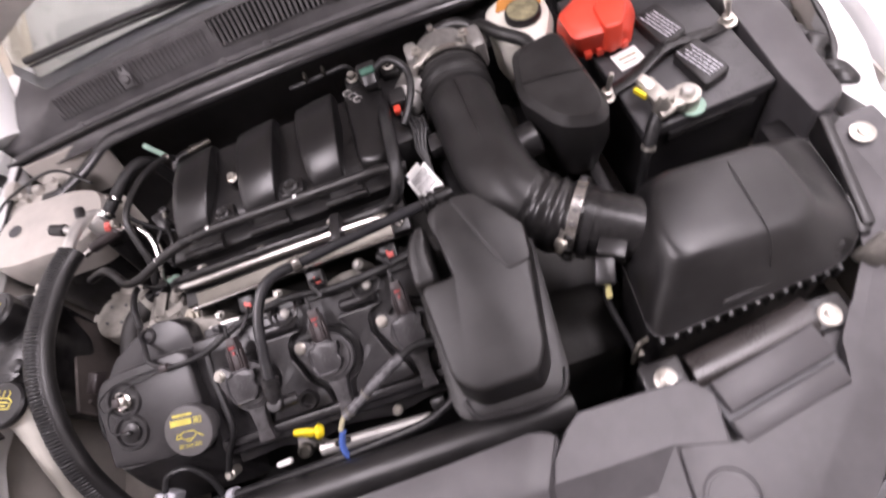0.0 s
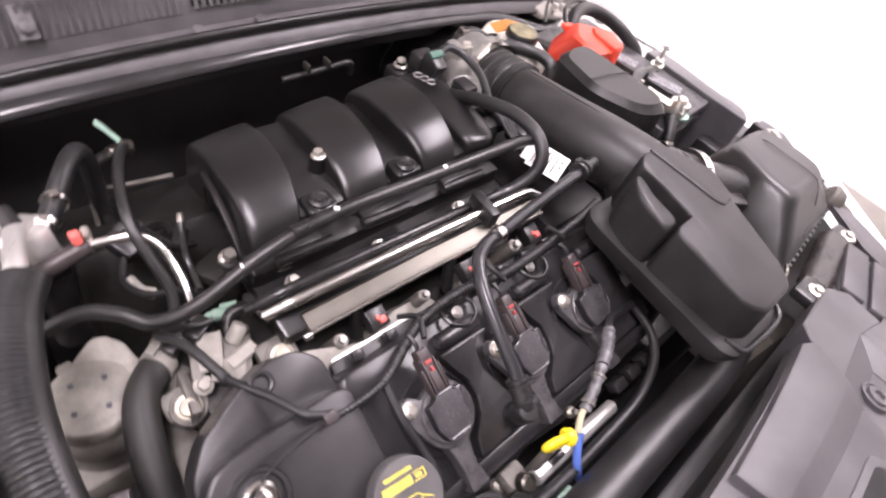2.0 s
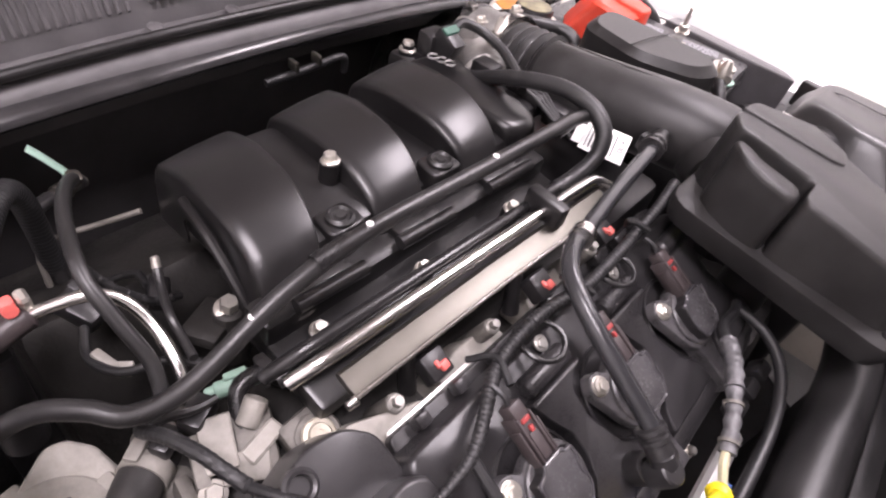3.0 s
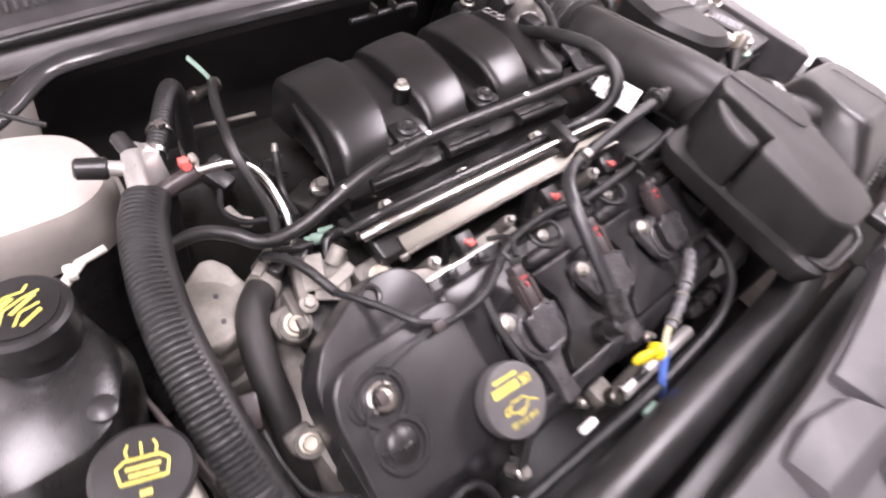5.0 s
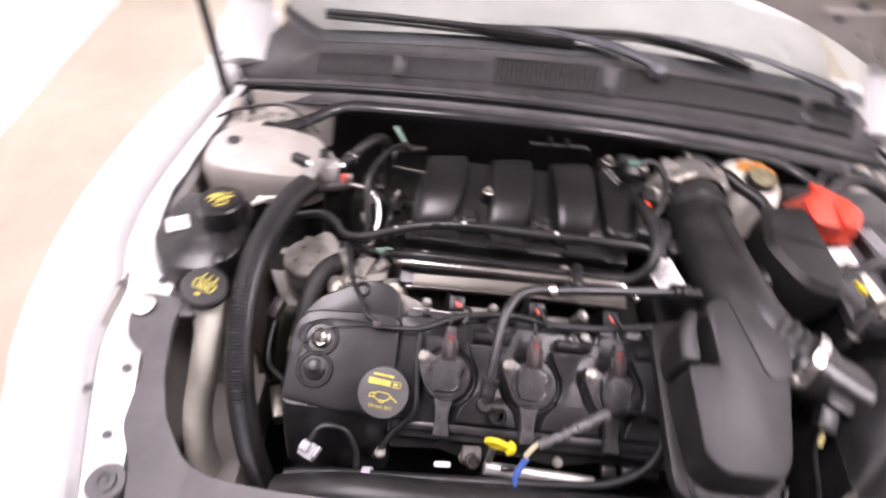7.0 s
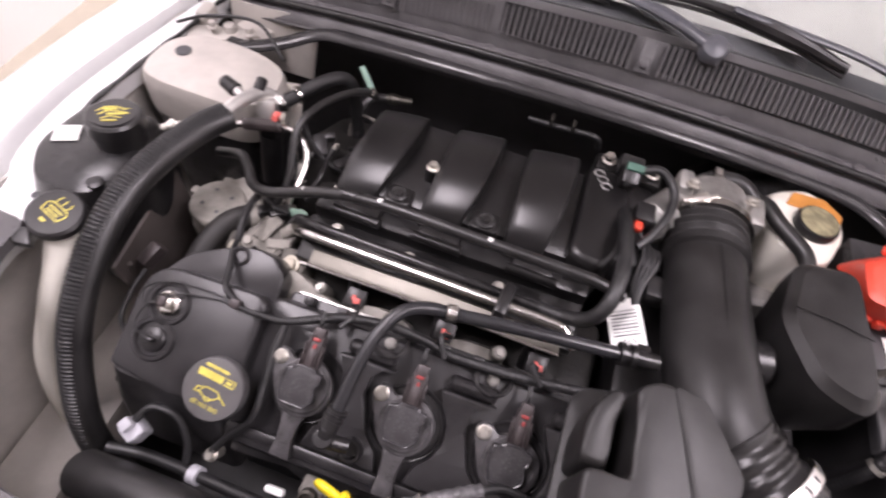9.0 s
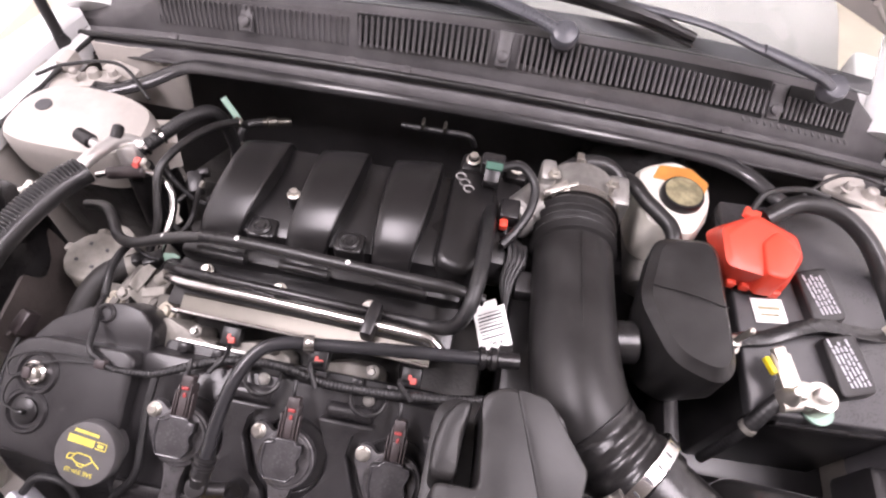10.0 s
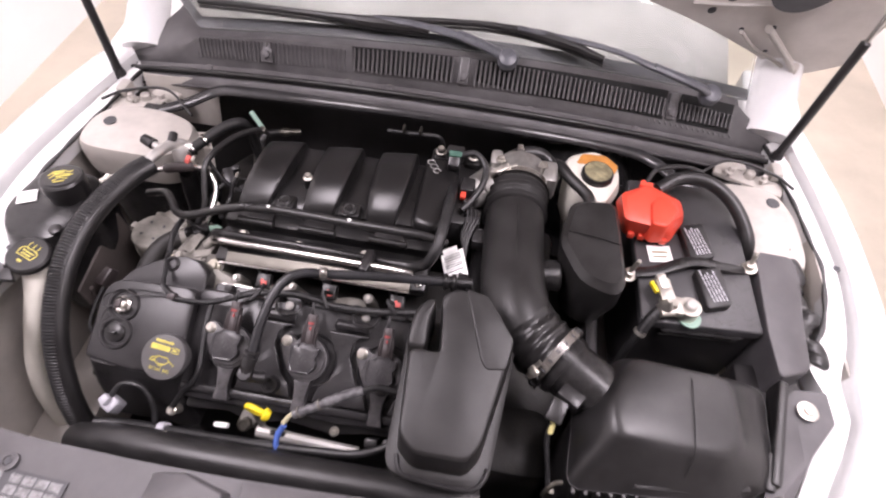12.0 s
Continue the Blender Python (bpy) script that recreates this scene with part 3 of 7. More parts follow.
wiper([(0.240, 0.545, 0.942), (0.195, 0.557, 0.953), (0.144, 0.570, 0.960), (0.06, 0.577, 0.966), (-0.012, 0.580, 0.966)], [(0.09, 0.575, 0.958), (-0.012, 0.576, 0.958), (-0.10, 0.575, 0.960), (-0.236, 0.582, 0.955), (-0.36, 0.592, 0.945)], "black windscreen wiper resting above the cowl")
wiper([(0.615, 0.565, 0.912), (0.575, 0.555, 0.935), (0.50, 0.563, 0.953), (0.415, 0.583, 0.965), (0.25, 0.598, 0.973)], [(0.41, 0.563, 0.955), (0.33, 0.588, 0.962), (0.21, 0.602, 0.968), (0.08, 0.592, 0.966), (-0.015, 0.581, 0.964)], "black windscreen wiper resting above the cowl")

# hood, held open
HOOD = Matrix.Translation((0.12, 0.735, 0.86)) @ Matrix.Rotation(radians(-68), 4, "X")
hood = thing("hood", (0.12, 0.735, 0.86), "raised car hood with pale stamped underside", "hood")
us = [-0.765 + 1.53 * k / 44 for k in range(45)]


def hood_low(u):
    return 0.18 * (1 - (u / 0.66) ** 2) + 1.6 * max(0, abs(u) - 0.70)


part("outer_skin", moved(thick([[(u, -(hood_low(u) + (1.12 - hood_low(u)) * f), 0.028 + 0.03 * (1 - (u / 0.765) ** 2)) for u in us] for f in [k / 8 for k in range(9)]], 0.003), HOOD), PAINT, hood)
rows = []
for f in [k / 20 for k in range(21)]:
    rows.append([(u, -(hood_low(u) + 0.012 + (1.09 - hood_low(u)) * f), (0.004 if abs(f - 0.5) > 0.42 or abs(u) > 0.62 or abs(u) < 0.05 else 0.022) + 0.03 * (1 - (u / 0.765) ** 2)) for u in us])
part("inner_panel", moved(thick(rows, 0.003), HOOD), HOODMETAL, hood, "pale beige stamped inner panel")
for s in (-1, 1):
    for w, u, r in ((0.10, 0.50, 0.008), (0.16, 0.58, 0.008), (0.09, 0.60, 0.006), (0.24, 0.45, 0.009), (0.30, 0.66, 0.007), (0.05, 0.55, 0.005), (0.055, 0.48, 0.009), (0.035, 0.62, 0.005)):
        # Dark discs on the inner panel paint the shade inside its holes.
        part("hole", moved(lathe([(0, 0), (r, 0), (r, -0.002), (0, -0.003)], 14), HOOD @ pose(s * u, -w - hood_low(u), 0.003 + 0.03 * (1 - (u / 0.765) ** 2))), PRINT_AND_SHADE, hood, "round punched hole, its shade painted as a dark disc")
    # A dark solid slab paints the shade of the stamped opening.
    part("stamped_opening", moved(prism([(s * 0.44, -0.36), (s * 0.655, -0.36), (s * 0.648, -0.22), (s * 0.615, -0.180), (s * 0.572, -0.180), (s * 0.52, -0.245)], 0.001, 0.035, 0.001, 0.02), HOOD), PRINT_AND_SHADE, hood, "stamped opening, its shade put in as a dark slab")
    def on_hood(u, w, h):
        return HOOD @ Vector((s * u, -w, h))

    foot = [Vector((0.12 + s * 0.688, 0.728, 0.850)), Vector((0.12 + s * 0.690, 0.705, 0.815)), Vector((0.12 + s * 0.690, 0.690, 0.775))]
    part("hinge", join(tube([on_hood(0.585, 0.135, -0.001), on_hood(0.630, 0.095, -0.010), on_hood(0.668, 0.055, -0.010), on_hood(0.684, 0.020, -0.004)] + foot, 0.0125, 12, 0.006, 0.55), rod(on_hood(0.676, 0.040, -0.016), on_hood(0.690, 0.030, 0.004), 0.011, 0.011, 16, 0.002)), PRIMER, hood, "beige painted cranked steel hinge")
    part("hinge_link", tube([on_hood(0.545, 0.115, 0.001), on_hood(0.585, 0.080, -0.004), on_hood(0.635, 0.055, -0.006), on_hood(0.672, 0.030, -0.006)], 0.006, 10, 0.006, 0.6), PRIMER, hood, "slim hinge link")
    part("stamped_channel", tube([on_hood(u, w + hood_low(u), 0.004 + 0.03 * (1 - (u / 0.765) ** 2)) for u, w in ((0.44, 0.055), (0.52, 0.10), (0.60, 0.17), (0.655, 0.28), (0.67, 0.45), (0.67, 0.70))], 0.012, 10, 0.01, 0.45), HOODMETAL, hood, "pressed channel along the hood edge")


def gas_strut(foot, head):
    ob = thing("hood_strut", foot, "black gas strut holding the hood open", "gas strut", "hood struts")
    f, h = Vector(foot), Vector(head)
    part("cylinder", rod(f, f.lerp(h, 0.52), 0.0085, None, 18, 0.002), BLACK, ob)
    part("piston_rod", rod(f.lerp(h, 0.52), h, 0.0045), STEEL, ob, "bright steel piston rod")
    part("ball_joint", join(lathe([(0.005, -0.03), (0.012, -0.015), (0.013, 0.0), (0.009, 0.014)], 16, pose(*foot)), rbox(f.x, f.y + 0.01, f.z - 0.028, 0.018, 0.028, 0.014, 0.004)), BLACK, ob)


gas_strut((-0.550, 0.527, 0.795), (-0.60, 0.60, 1.27))
gas_strut((0.795, 0.565, 0.79), (0.84, 0.60, 1.27))

# ---- front cover over the radiator ----
COVZ = 0.85


def covz(x, y):
    """The cover's top falls away gently to the front and the wings."""
    return -0.035 * max(0, (-y - 0.22)) - 0.03 * max(0, -x - 0.30) - 0.10 * max(0, x - 0.45)


front = thing("radiator_cover", (0.1, -0.35, 0.80), "dark grey moulded plastic cover over the radiator", "radiator cover")
part("centre_panel", prism([(-0.494, 0.028), (-0.440, 0.024), (-0.441, -0.015), (-0.427, -0.080), (-0.405, -0.135), (-0.368, -0.182), (-0.335, -0.196), (-0.27, -0.203), (-0.13, -0.206), (0.0, -0.206), (0.14, -0.202), (0.252, -0.198), (0.268, -0.21), (0.244, -0.25), (0.232, -0.29), (0.226, -0.36), (0.232, -0.60), (-0.27, -0.60), (-0.345, -0.42), (-0.385, -0.30), (-0.410, -0.232), (-0.424, -0.184), (-0.446, -0.148), (-0.450, -0.085), (-0.459, -0.057), (-0.485, -0.042), (-0.496, -0.01)], COVZ - 0.022, COVZ, 0.004, 0.012, None, covz), COVER, front)
part("side_panel", prism([(0.275, -0.205), (0.29, -0.193), (0.40, -0.196), (0.425, -0.200), (0.545, -0.196), (0.60, -0.165), (0.63, -0.19), (0.56, -0.31), (0.44, -0.46), (0.30, -0.60), (0.238, -0.60), (0.234, -0.36), (0.240, -0.29), (0.252, -0.25)], COVZ - 0.030, COVZ - 0.012, 0.003, 0.010, None, covz), COVER, front)
part("side_shelf", loft([[(*p, COVZ - 0.014) for p in ((0.274, -0.204), (0.290, -0.192), (0.400, -0.195), (0.421, -0.216), (0.412, -0.270), (0.338, -0.284), (0.2375, -0.285), (0.251, -0.230))], [(*p, COVZ - 0.001) for p in ((0.275, -0.205), (0.291, -0.193), (0.400, -0.196), (0.420, -0.217), (0.412, -0.264), (0.362, -0.2525), (0.245, -0.2525), (0.253, -0.230))], [(*p, COVZ + 0.0005) for p in ((0.277, -0.206), (0.292, -0.195), (0.399, -0.198), (0.418, -0.218), (0.410, -0.262), (0.361, -0.2505), (0.248, -0.2505), (0.255, -0.230))]]), COVER, front)
part("side_block", prism([(0.366, -0.254), (0.412, -0.266), (0.540, -0.248), (0.556, -0.205), (0.59, -0.172), (0.635, -0.12), (0.66, -0.05), (0.69, 0.025), (0.708, 0.042), (0.75, 0.045), (0.752, 0.0), (0.712, -0.05), (0.672, -0.115), (0.63, -0.19), (0.58, -0.275), (0.50, -0.343), (0.412, -0.362), (0.366, -0.400), (0.357, -0.336)], COVZ - 0.024, COVZ + 0.001, 0.003, 0.005, None, covz), COVER, front)
part("side_slope", thick([[(0.364, -0.250, COVZ), (0.358, -0.300, COVZ), (0.357, -0.336, COVZ), (0.366, -0.402, COVZ)], [(0.334, -0.284, COVZ - 0.014), (0.333, -0.310, COVZ - 0.014), (0.336, -0.345, COVZ - 0.0145), (0.352, -0.412, COVZ - 0.016)]], 0.003), COVER, front)
part("rear_hump", loft([[(*p, COVZ - 0.004) for p in ((-0.094, -0.215), (-0.084, -0.212), (-0.052, -0.2075), (0.006, -0.221), (0.027, -0.281), (-0.092, -0.272))], [(-0.088, -0.2185, COVZ + 0.005), (-0.082, -0.2165, COVZ + 0.007), (-0.048, -0.2128, COVZ + 0.012), (0.001, -0.2265, COVZ + 0.015), (0.022, -0.2590, COVZ + 0.014), (-0.088, -0.2500, COVZ + 0.010)], [(-0.086, -0.2205, COVZ + 0.0058), (-0.081, -0.2185, COVZ + 0.0078), (-0.047, -0.2150, COVZ + 0.0132), (0.000, -0.2285, COVZ + 0.0163), (0.0205, -0.2570, COVZ + 0.0152), (-0.086, -0.2480, COVZ + 0.0112)]]), COVER, front, "raised rear hump of the cover", 25)
part("shelf", loft([[(*p, COVZ - 0.004) for p in ((0.016, -0.208), (0.240, -0.197), (0.264, -0.209), (0.236, -0.284), (0.028, -0.279))], [(*p, COVZ + 0.0085) for p in ((0.018, -0.2095), (0.240, -0.199), (0.262, -0.210), (0.240, -0.2555), (0.027, -0.2525))], [(*p, COVZ + 0.0095) for p in ((0.020, -0.2115), (0.239, -0.201), (0.259, -0.211), (0.238, -0.2535), (0.029, -0.2505))]]), COVER, front)
part("brow", prism([(0.062, -0.330), (0.082, -0.2985), (0.090, -0.296), (0.174, -0.298), (0.182, -0.302), (0.190, -0.319), (0.216, -0.322), (0.222, -0.330), (0.222, -0.42), (0.052, -0.42)], COVZ - 0.01, COVZ - 0.0012, 0.0012, 0.004), COVER, front)
part("corner_lobe", lathe([(0.021, -0.018), (0.021, -0.003), (0.019, 0.0), (0.001, 0.0005)], 30, pose(-0.436, -0.208, COVZ - 0.004)), COVER, front)
# Dark plate below the slats paints the shadow between them.
part("grille_recess", rbox(0.482, -0.228, COVZ - 0.012, 0.128, 0.066, 0.005, 0.001, 1, (0, 4, 12)), PRINT_AND_SHADE, front, "slot recess, its shadow put in as a dark plate")
for dy, w in ((-0.2125, 0.033), (-0.2465, 0.023)):
    part("slat", rbox(0.482, dy + 0.002, COVZ - 0.006, 0.122, w, 0.008, 0.003, 2, (5, 4, 12)), COVER, front)
part("inlet_snorkel", loft([[(x - 0.055 * math.cos(a) * 0 , y + 0.024 * math.cos(a), 0.822 + 0.020 * math.sin(a)) for a in [math.pi * k / 10 for k in range(11)]] for x, y in ((0.412, -0.192), (0.45, -0.187), (0.50, -0.180), (0.548, -0.172))]), mat("smoky_brown_plastic", (0.030, 0.026, 0.025), 0.3, var=0.2, bump=0.03), front, "glossy dark inlet snorkel")
# A solid black plate paints the depth of the latch opening.
part("latch_opening", prism([(0.070, -0.335), (0.088, -0.304), (0.171, -0.306), (0.183, -0.327), (0.212, -0.330), (0.215, -0.41), (0.060, -0.41)], COVZ - 0.012, COVZ - 0.0006, 0.0004, 0.006), VOID, front, "black plate put in as the shade of the hood latch opening")
part("latch", join(rbox(0.185, -0.350, COVZ + 0.000, 0.05, 0.014, 0.008, 0.002), rod((0.155, -0.352, COVZ + 0.001), (0.208, -0.340, COVZ + 0.002), 0.004)), BLACK, front, "black hood latch bar")
for x, y in ((-0.014, -0.292), (0.285, -0.292), (-0.262, -0.234), (-0.436, -0.208), (-0.385, -0.246)):
    z = COVZ + covz(x, y) + (0.002 if abs(x) < 0.1 else -0.009 if x > 0 else 0.001)
    pin = part("push_pin", lathe([(0.0175, -0.004), (0.0175, 0.003), (0.0155, 0.0042), (0.0135, 0.002), (0.0125, 0.002), (0.0115, 0.006), (0.006, 0.007), (0.005, 0.003), (0.001, 0.003)], 28, pose(x, y, z)) if x > -0.1 else lathe([(0.011, -0.004), (0.011, 0.003), (0.006, 0.004), (0.005, 0.002)], 20, pose(x, y, z)), COVER, front)
    # Dark button paints the shade in the pin's socket.
    part("pin_socket", lathe([(0.0045, 0), (0.0045, 0.0008), (0.001, 0.001)], 6, pose(x, y, z + (0.0029 if x > -0.1 else 0.0032))), PRINT_AND_SHADE, pin)
part("round_lid", lathe([(0.026, -0.004), (0.026, 0.0005), (0.0245, 0.0015), (0.0225, -0.0012), (0.0215, -0.0012), (0.0205, 0.001), (0.001, 0.0015)], 36, pose(0.392, -0.306, COVZ + covz(0.395, -0.308) + 0.002)), COVER, front)
# The slot's shade is painted by a dark solid strip.
part("finger_slot", prism([(0.408, -0.360), (0.50, -0.338), (0.56, -0.305), (0.57, -0.32), (0.50, -0.362), (0.405, -0.378)], COVZ - 0.03, COVZ - 0.0095, 0.001, 0.006), PRINT_AND_SHADE, front)
warn = pose(0.294, -0.330, COVZ + covz(0.29, -0.32) - 0.0105, 0, 0, 7)
part("sticker", moved(rbox(0, 0, 0, 0.056, 0.028, 0.0008, 0.0002), warn), LABEL, front, "small white warning sticker")
part("sticker_patch", bars([(-0.019, 0.0, 0.012, 0.020)], warn @ Matrix.Translation((0, 0, 0.0006))), OLIVE, front, "amber warning panel")
part("sticker_print", bars([(0.006, 0.006, 0.02, 0.0025), (0.008, 0.0, 0.022, 0.0025), (0.004, -0.006, 0.016, 0.0025)], warn @ Matrix.Translation((0, 0, 0.0006))), GREYPRINT, front)
tab = pose(-0.245, -0.264, COVZ + covz(-0.23, -0.262) + 0.0015, 0, 0, -2)
part("data_label", moved(rbox(0, 0, 0, 0.125, 0.046, 0.0008, 0.0002), tab), PRINT_AND_SHADE, front, "dark label with white table")
for dx, dy, w, d in [(-0.038, 0.006, 0.042, 0.028)] + [(0.001 + 0.0165 * i, 0.014 - 0.0125 * j, 0.0145, 0.010) for i in range(4) for j in range(3)]:
    part("label_cell", bars([(dx, dy, w, d)], tab @ Matrix.Translation((0, 0, 0.0006))), WHITEPRINT, front, "faded white printed cell")
part("cell_print", bars([(0.001 + 0.0165 * i, 0.0155 - 0.0125 * j - 0.003 * k, 0.009, 0.0012) for i in range(4) for j in range(3) for k in range(2)], tab @ Matrix.Translation((0, 0, 0.0014))), GREYPRINT, front)
for x, y, z in ((-0.481, 0.004, 0.848), (0.715, 0.010, 0.83)):
    part("washer_bolt", join(lathe([(0.014, 0), (0.014, 0.002), (0.009, 0.003)], 24, pose(x, y, z)), lathe([(0.007, 0.002), (0.007, 0.007), (0.004, 0.008)], 6, pose(x, y, z))), ZINC, front, "bright washer-head bolt")


def crowned(ob):
    """Arches a piece of the cover across the car: highest near the middle, narrowing a little as it rises."""
    b = bmesh.new()
    b.from_mesh(ob.data)
    b.transform(WORLD_OF[ob])
    for k in range(-12, 14):
        bmesh.ops.bisect_plane(b, geom=b.verts[:] + b.edges[:] + b.faces[:], plane_co=(0.03 * k, 0, 0), plane_no=(1, 0, 0))
    for v in b.verts:
        rise = 0.034 * max(0.0, 1 - (v.co.x / 0.37) ** 2)
        v.co += rise * Vector((1.74 * (0.13 - v.co.x), 1.74 * (-0.37 - v.co.y), 1))
    b.transform(WORLD_OF[ob].inverted())
    b.to_mesh(ob.data)
    b.free()


for piece in front.children_recursive:
    crowned(piece)
for x, y, z in ((0.383, -0.190, 0.846), (0.560, -0.178, 0.838)):
    brk = thing("mounting_bolt", (x, y, z), "bright washer-head bolt on a cast bracket", "bolt", "air box bolts")
    part("head", join(lathe([(0.0115, 0.0), (0.0115, 0.002), (0.008, 0.0035)], 24, pose(x, y, z)), lathe([(0.006, 0.003), (0.006, 0.0075), (0.0035, 0.0085)], 6, pose(x, y, z))), ZINC, brk)
    part("bracket", rbox(x, y + 0.004, z - 0.008, 0.045, 0.035, 0.016, 0.005), BLACK, brk)
sup = thing("radiator_support", (0.1, -0.3, 0.2), "black radiator support and fan shroud", "radiator support")
part("beam", rbox(0.1, -0.33, 0.78, 1.0, 0.20, 0.09, 0.01), BLACK, sup)
part("shroud", rbox(0.05, -0.26, 0.50, 0.75, 0.10, 0.50, 0.01), BLACK, sup)
part("shroud_tube", tube([(-0.285, -0.168, 0.71), (-0.20, -0.170, 0.750), (-0.05, -0.173, 0.762), (0.12, -0.173, 0.770), (0.22, -0.172, 0.774), (0.29, -0.167, 0.77)], 0.025, 24, 0.012), RUBBER, sup, "smooth black shroud lip")
solid("undertray", rbox(0.12, 0.1, 0.27, 1.36, 1.4, 0.04, 0.01), BLACK, "black tray below the engine bay", "undertray", "structure")

# ---- engine ----
VC = Matrix.Translation((0, -0.02, 0.797)) @ Matrix.Rotation(radians(28), 4, "X")


def vc(x, v, h):
    return VC @ Matrix.Translation((x, v, h))


block = thing("engine_block", (0, 0.1, 0.29), "cast aluminium V-shaped engine block with black cover sides", "engine")
part("front_head", moved(rbox(-0.025, 0.01, -0.17, 0.50, 0.13, 0.22, 0.012), VC), DULLCAST, block)
part("crankcase", rbox(-0.01, 0.16, 0.45, 0.52, 0.40, 0.32, 0.03), IRON, block)
part("rear_head", moved(rbox(-0.02, 0, 0, 0.52, 0.17, 0.24, 0.015), pose(0, 0.36, 0.60, -28)), IRON, block)
part("end_cover", rbox(-0.280, 0.08, 0.58, 0.05, 0.26, 0.30, 0.015), DULLCAST, block, "weathered cast end cover")
part("valley", rbox(-0.02, 0.13, 0.70, 0.46, 0.12, 0.12, 0.01), IRON, block)
for k, (a, c) in enumerate((((-0.030, -0.119, 0.742), (0.118, -0.121, 0.728)),)):
    part("machined_edge", rod(a, c, 0.0085, None, 10, 0.001), ALLOY, block, "bright machined head edge")

for run in ([(-0.168, 0.060), (-0.100, 0.060), (-0.104, 0.086), (-0.118, 0.089), (-0.140, 0.098), (-0.162, 0.106), (-0.168, 0.104)], [(-0.085, 0.06), (-0.005, 0.06), (-0.01, 0.088), (-0.03, 0.097), (-0.06, 0.097), (-0.085, 0.09)], [(0.03, 0.06), (0.105, 0.06), (0.10, 0.089), (0.085, 0.096), (0.055, 0.096), (0.03, 0.09)]):
    part("head_shelf", prism(run, -0.12, -0.0500, 0.002, 0.005, VC), PALECAST, block, "pale cast head shelf")
part("gasket_face", prism([(-0.150, 0.05), (-0.05, 0.05), (-0.05, 0.0856), (-0.145, 0.0862)], -0.0463, -0.0442, 0.0006, 0.004, VC), ALLOY, block, "bright machined gasket face")

cover = thing("valve_cover", (0, -0.02, 0.76), "black moulded valve cover with raised coil wells", "valve cover")
flange = prism([(-0.155, -0.105), (-0.09, -0.100), (-0.05, -0.112), (0.0, -0.100), (0.07, -0.108), (0.13, -0.098), (0.24, -0.10), (0.24, 0.083), (0.10, 0.084), (-0.05, 0.083), (-0.15, 0.084)], -0.044, -0.036, 0.002, 0.006, VC)
part("flange", flange, BLACK, cover)
part("cover_body", prism([(-0.165, -0.088), (0.235, -0.088), (0.235, 0.074), (-0.165, 0.074)], -0.040, -0.010, 0.006, 0.012, VC, None, 0.004), VCOVER, cover)
part("ridge", moved(rbox(0.035, -0.070, -0.006, 0.38, 0.012, 0.008, 0.003), VC), VCOVER, cover)
for k in range(9):
    part("rim_tooth", moved(rbox(-0.125 + 0.040 * k, 0.080, -0.030, 0.012, 0.010, 0.012, 0.002), VC), VCOVER, cover)
for xa, xb in ((-0.196, -0.0895), (-0.0895, 0.0235), (0.0235, 0.1345), (0.1345, 0.256)):
    low = [(xa + 0.024, 0.043), (xa + 0.031, 0.026), (xa + 0.0405, 0.008), (xa + 0.0415, -0.010), (xa + 0.035, -0.028), (xa + 0.021, -0.042), (xa + 0.016, -0.061)]
    high = [(xb - 0.016, -0.061), (xb - 0.021, -0.042), (xb - 0.036, -0.028), (xb - 0.044, -0.006), (xb - 0.051, 0.010), (xb - 0.049, 0.032), (xb - 0.040, 0.041), (xb - 0.026, 0.043)]
    if xa > -0.15:
        part("plateau", prism([(min(x, 0.232), v) for x, v in low + high], -0.016, 0.0035, 0.003, 0.003, VC), VCOVER, cover, "smooth raised field between the coils")
        part("ridge", moved(rod((xa + 0.030, 0.0525, -0.003), (min(xb - 0.030, 0.230), 0.0525, -0.003), 0.0085, 0.0085, 20, 0.003), VC), VCOVER, cover, "half-round moulded ridge")
part("timing_end", prism([(-0.300, -0.052), (-0.298, 0.03), (-0.293, 0.050), (-0.282, 0.062), (-0.262, 0.067), (-0.170, 0.069), (-0.157, 0.062), (-0.158, -0.058), (-0.225, -0.062)], -0.062, 0.006, 0.004, 0.006, VC), VCOVER, cover, "raised black timing end of the cover")
part("timing_shelf", prism([(-0.298, 0.03), (-0.293, 0.060), (-0.274, 0.084), (-0.238, 0.104), (-0.202, 0.116), (-0.176, 0.112), (-0.160, 0.096), (-0.1565, 0.050)], -0.064, -0.019, 0.003, 0.008, VC), VCOVER, cover, "lower rear shelf of the timing end")
part("front_face", loft([rounded([Vector(p) for p in ring], 0.012) for ring in ([(-0.302, -0.100, 0.64), (-0.155, -0.100, 0.64), (-0.155, 0.0, 0.64), (-0.302, 0.0, 0.64)], [(-0.301, -0.086, 0.72), (-0.156, -0.092, 0.72), (-0.156, 0.0, 0.74), (-0.301, 0.0, 0.74)], [(-0.300, -0.070, 0.767), (-0.157, -0.075, 0.765), (-0.157, 0.0, 0.79), (-0.300, 0.0, 0.79)])]), VCOVER, cover)
part("small_port", lathe([(0.011, -0.004), (0.011, 0.002), (0.009, 0.004), (0.007, 0.003), (0.006, -0.001), (0.001, -0.001)], 24, vc(-0.2155, 0.1015, -0.0185)), VCOVER, cover)
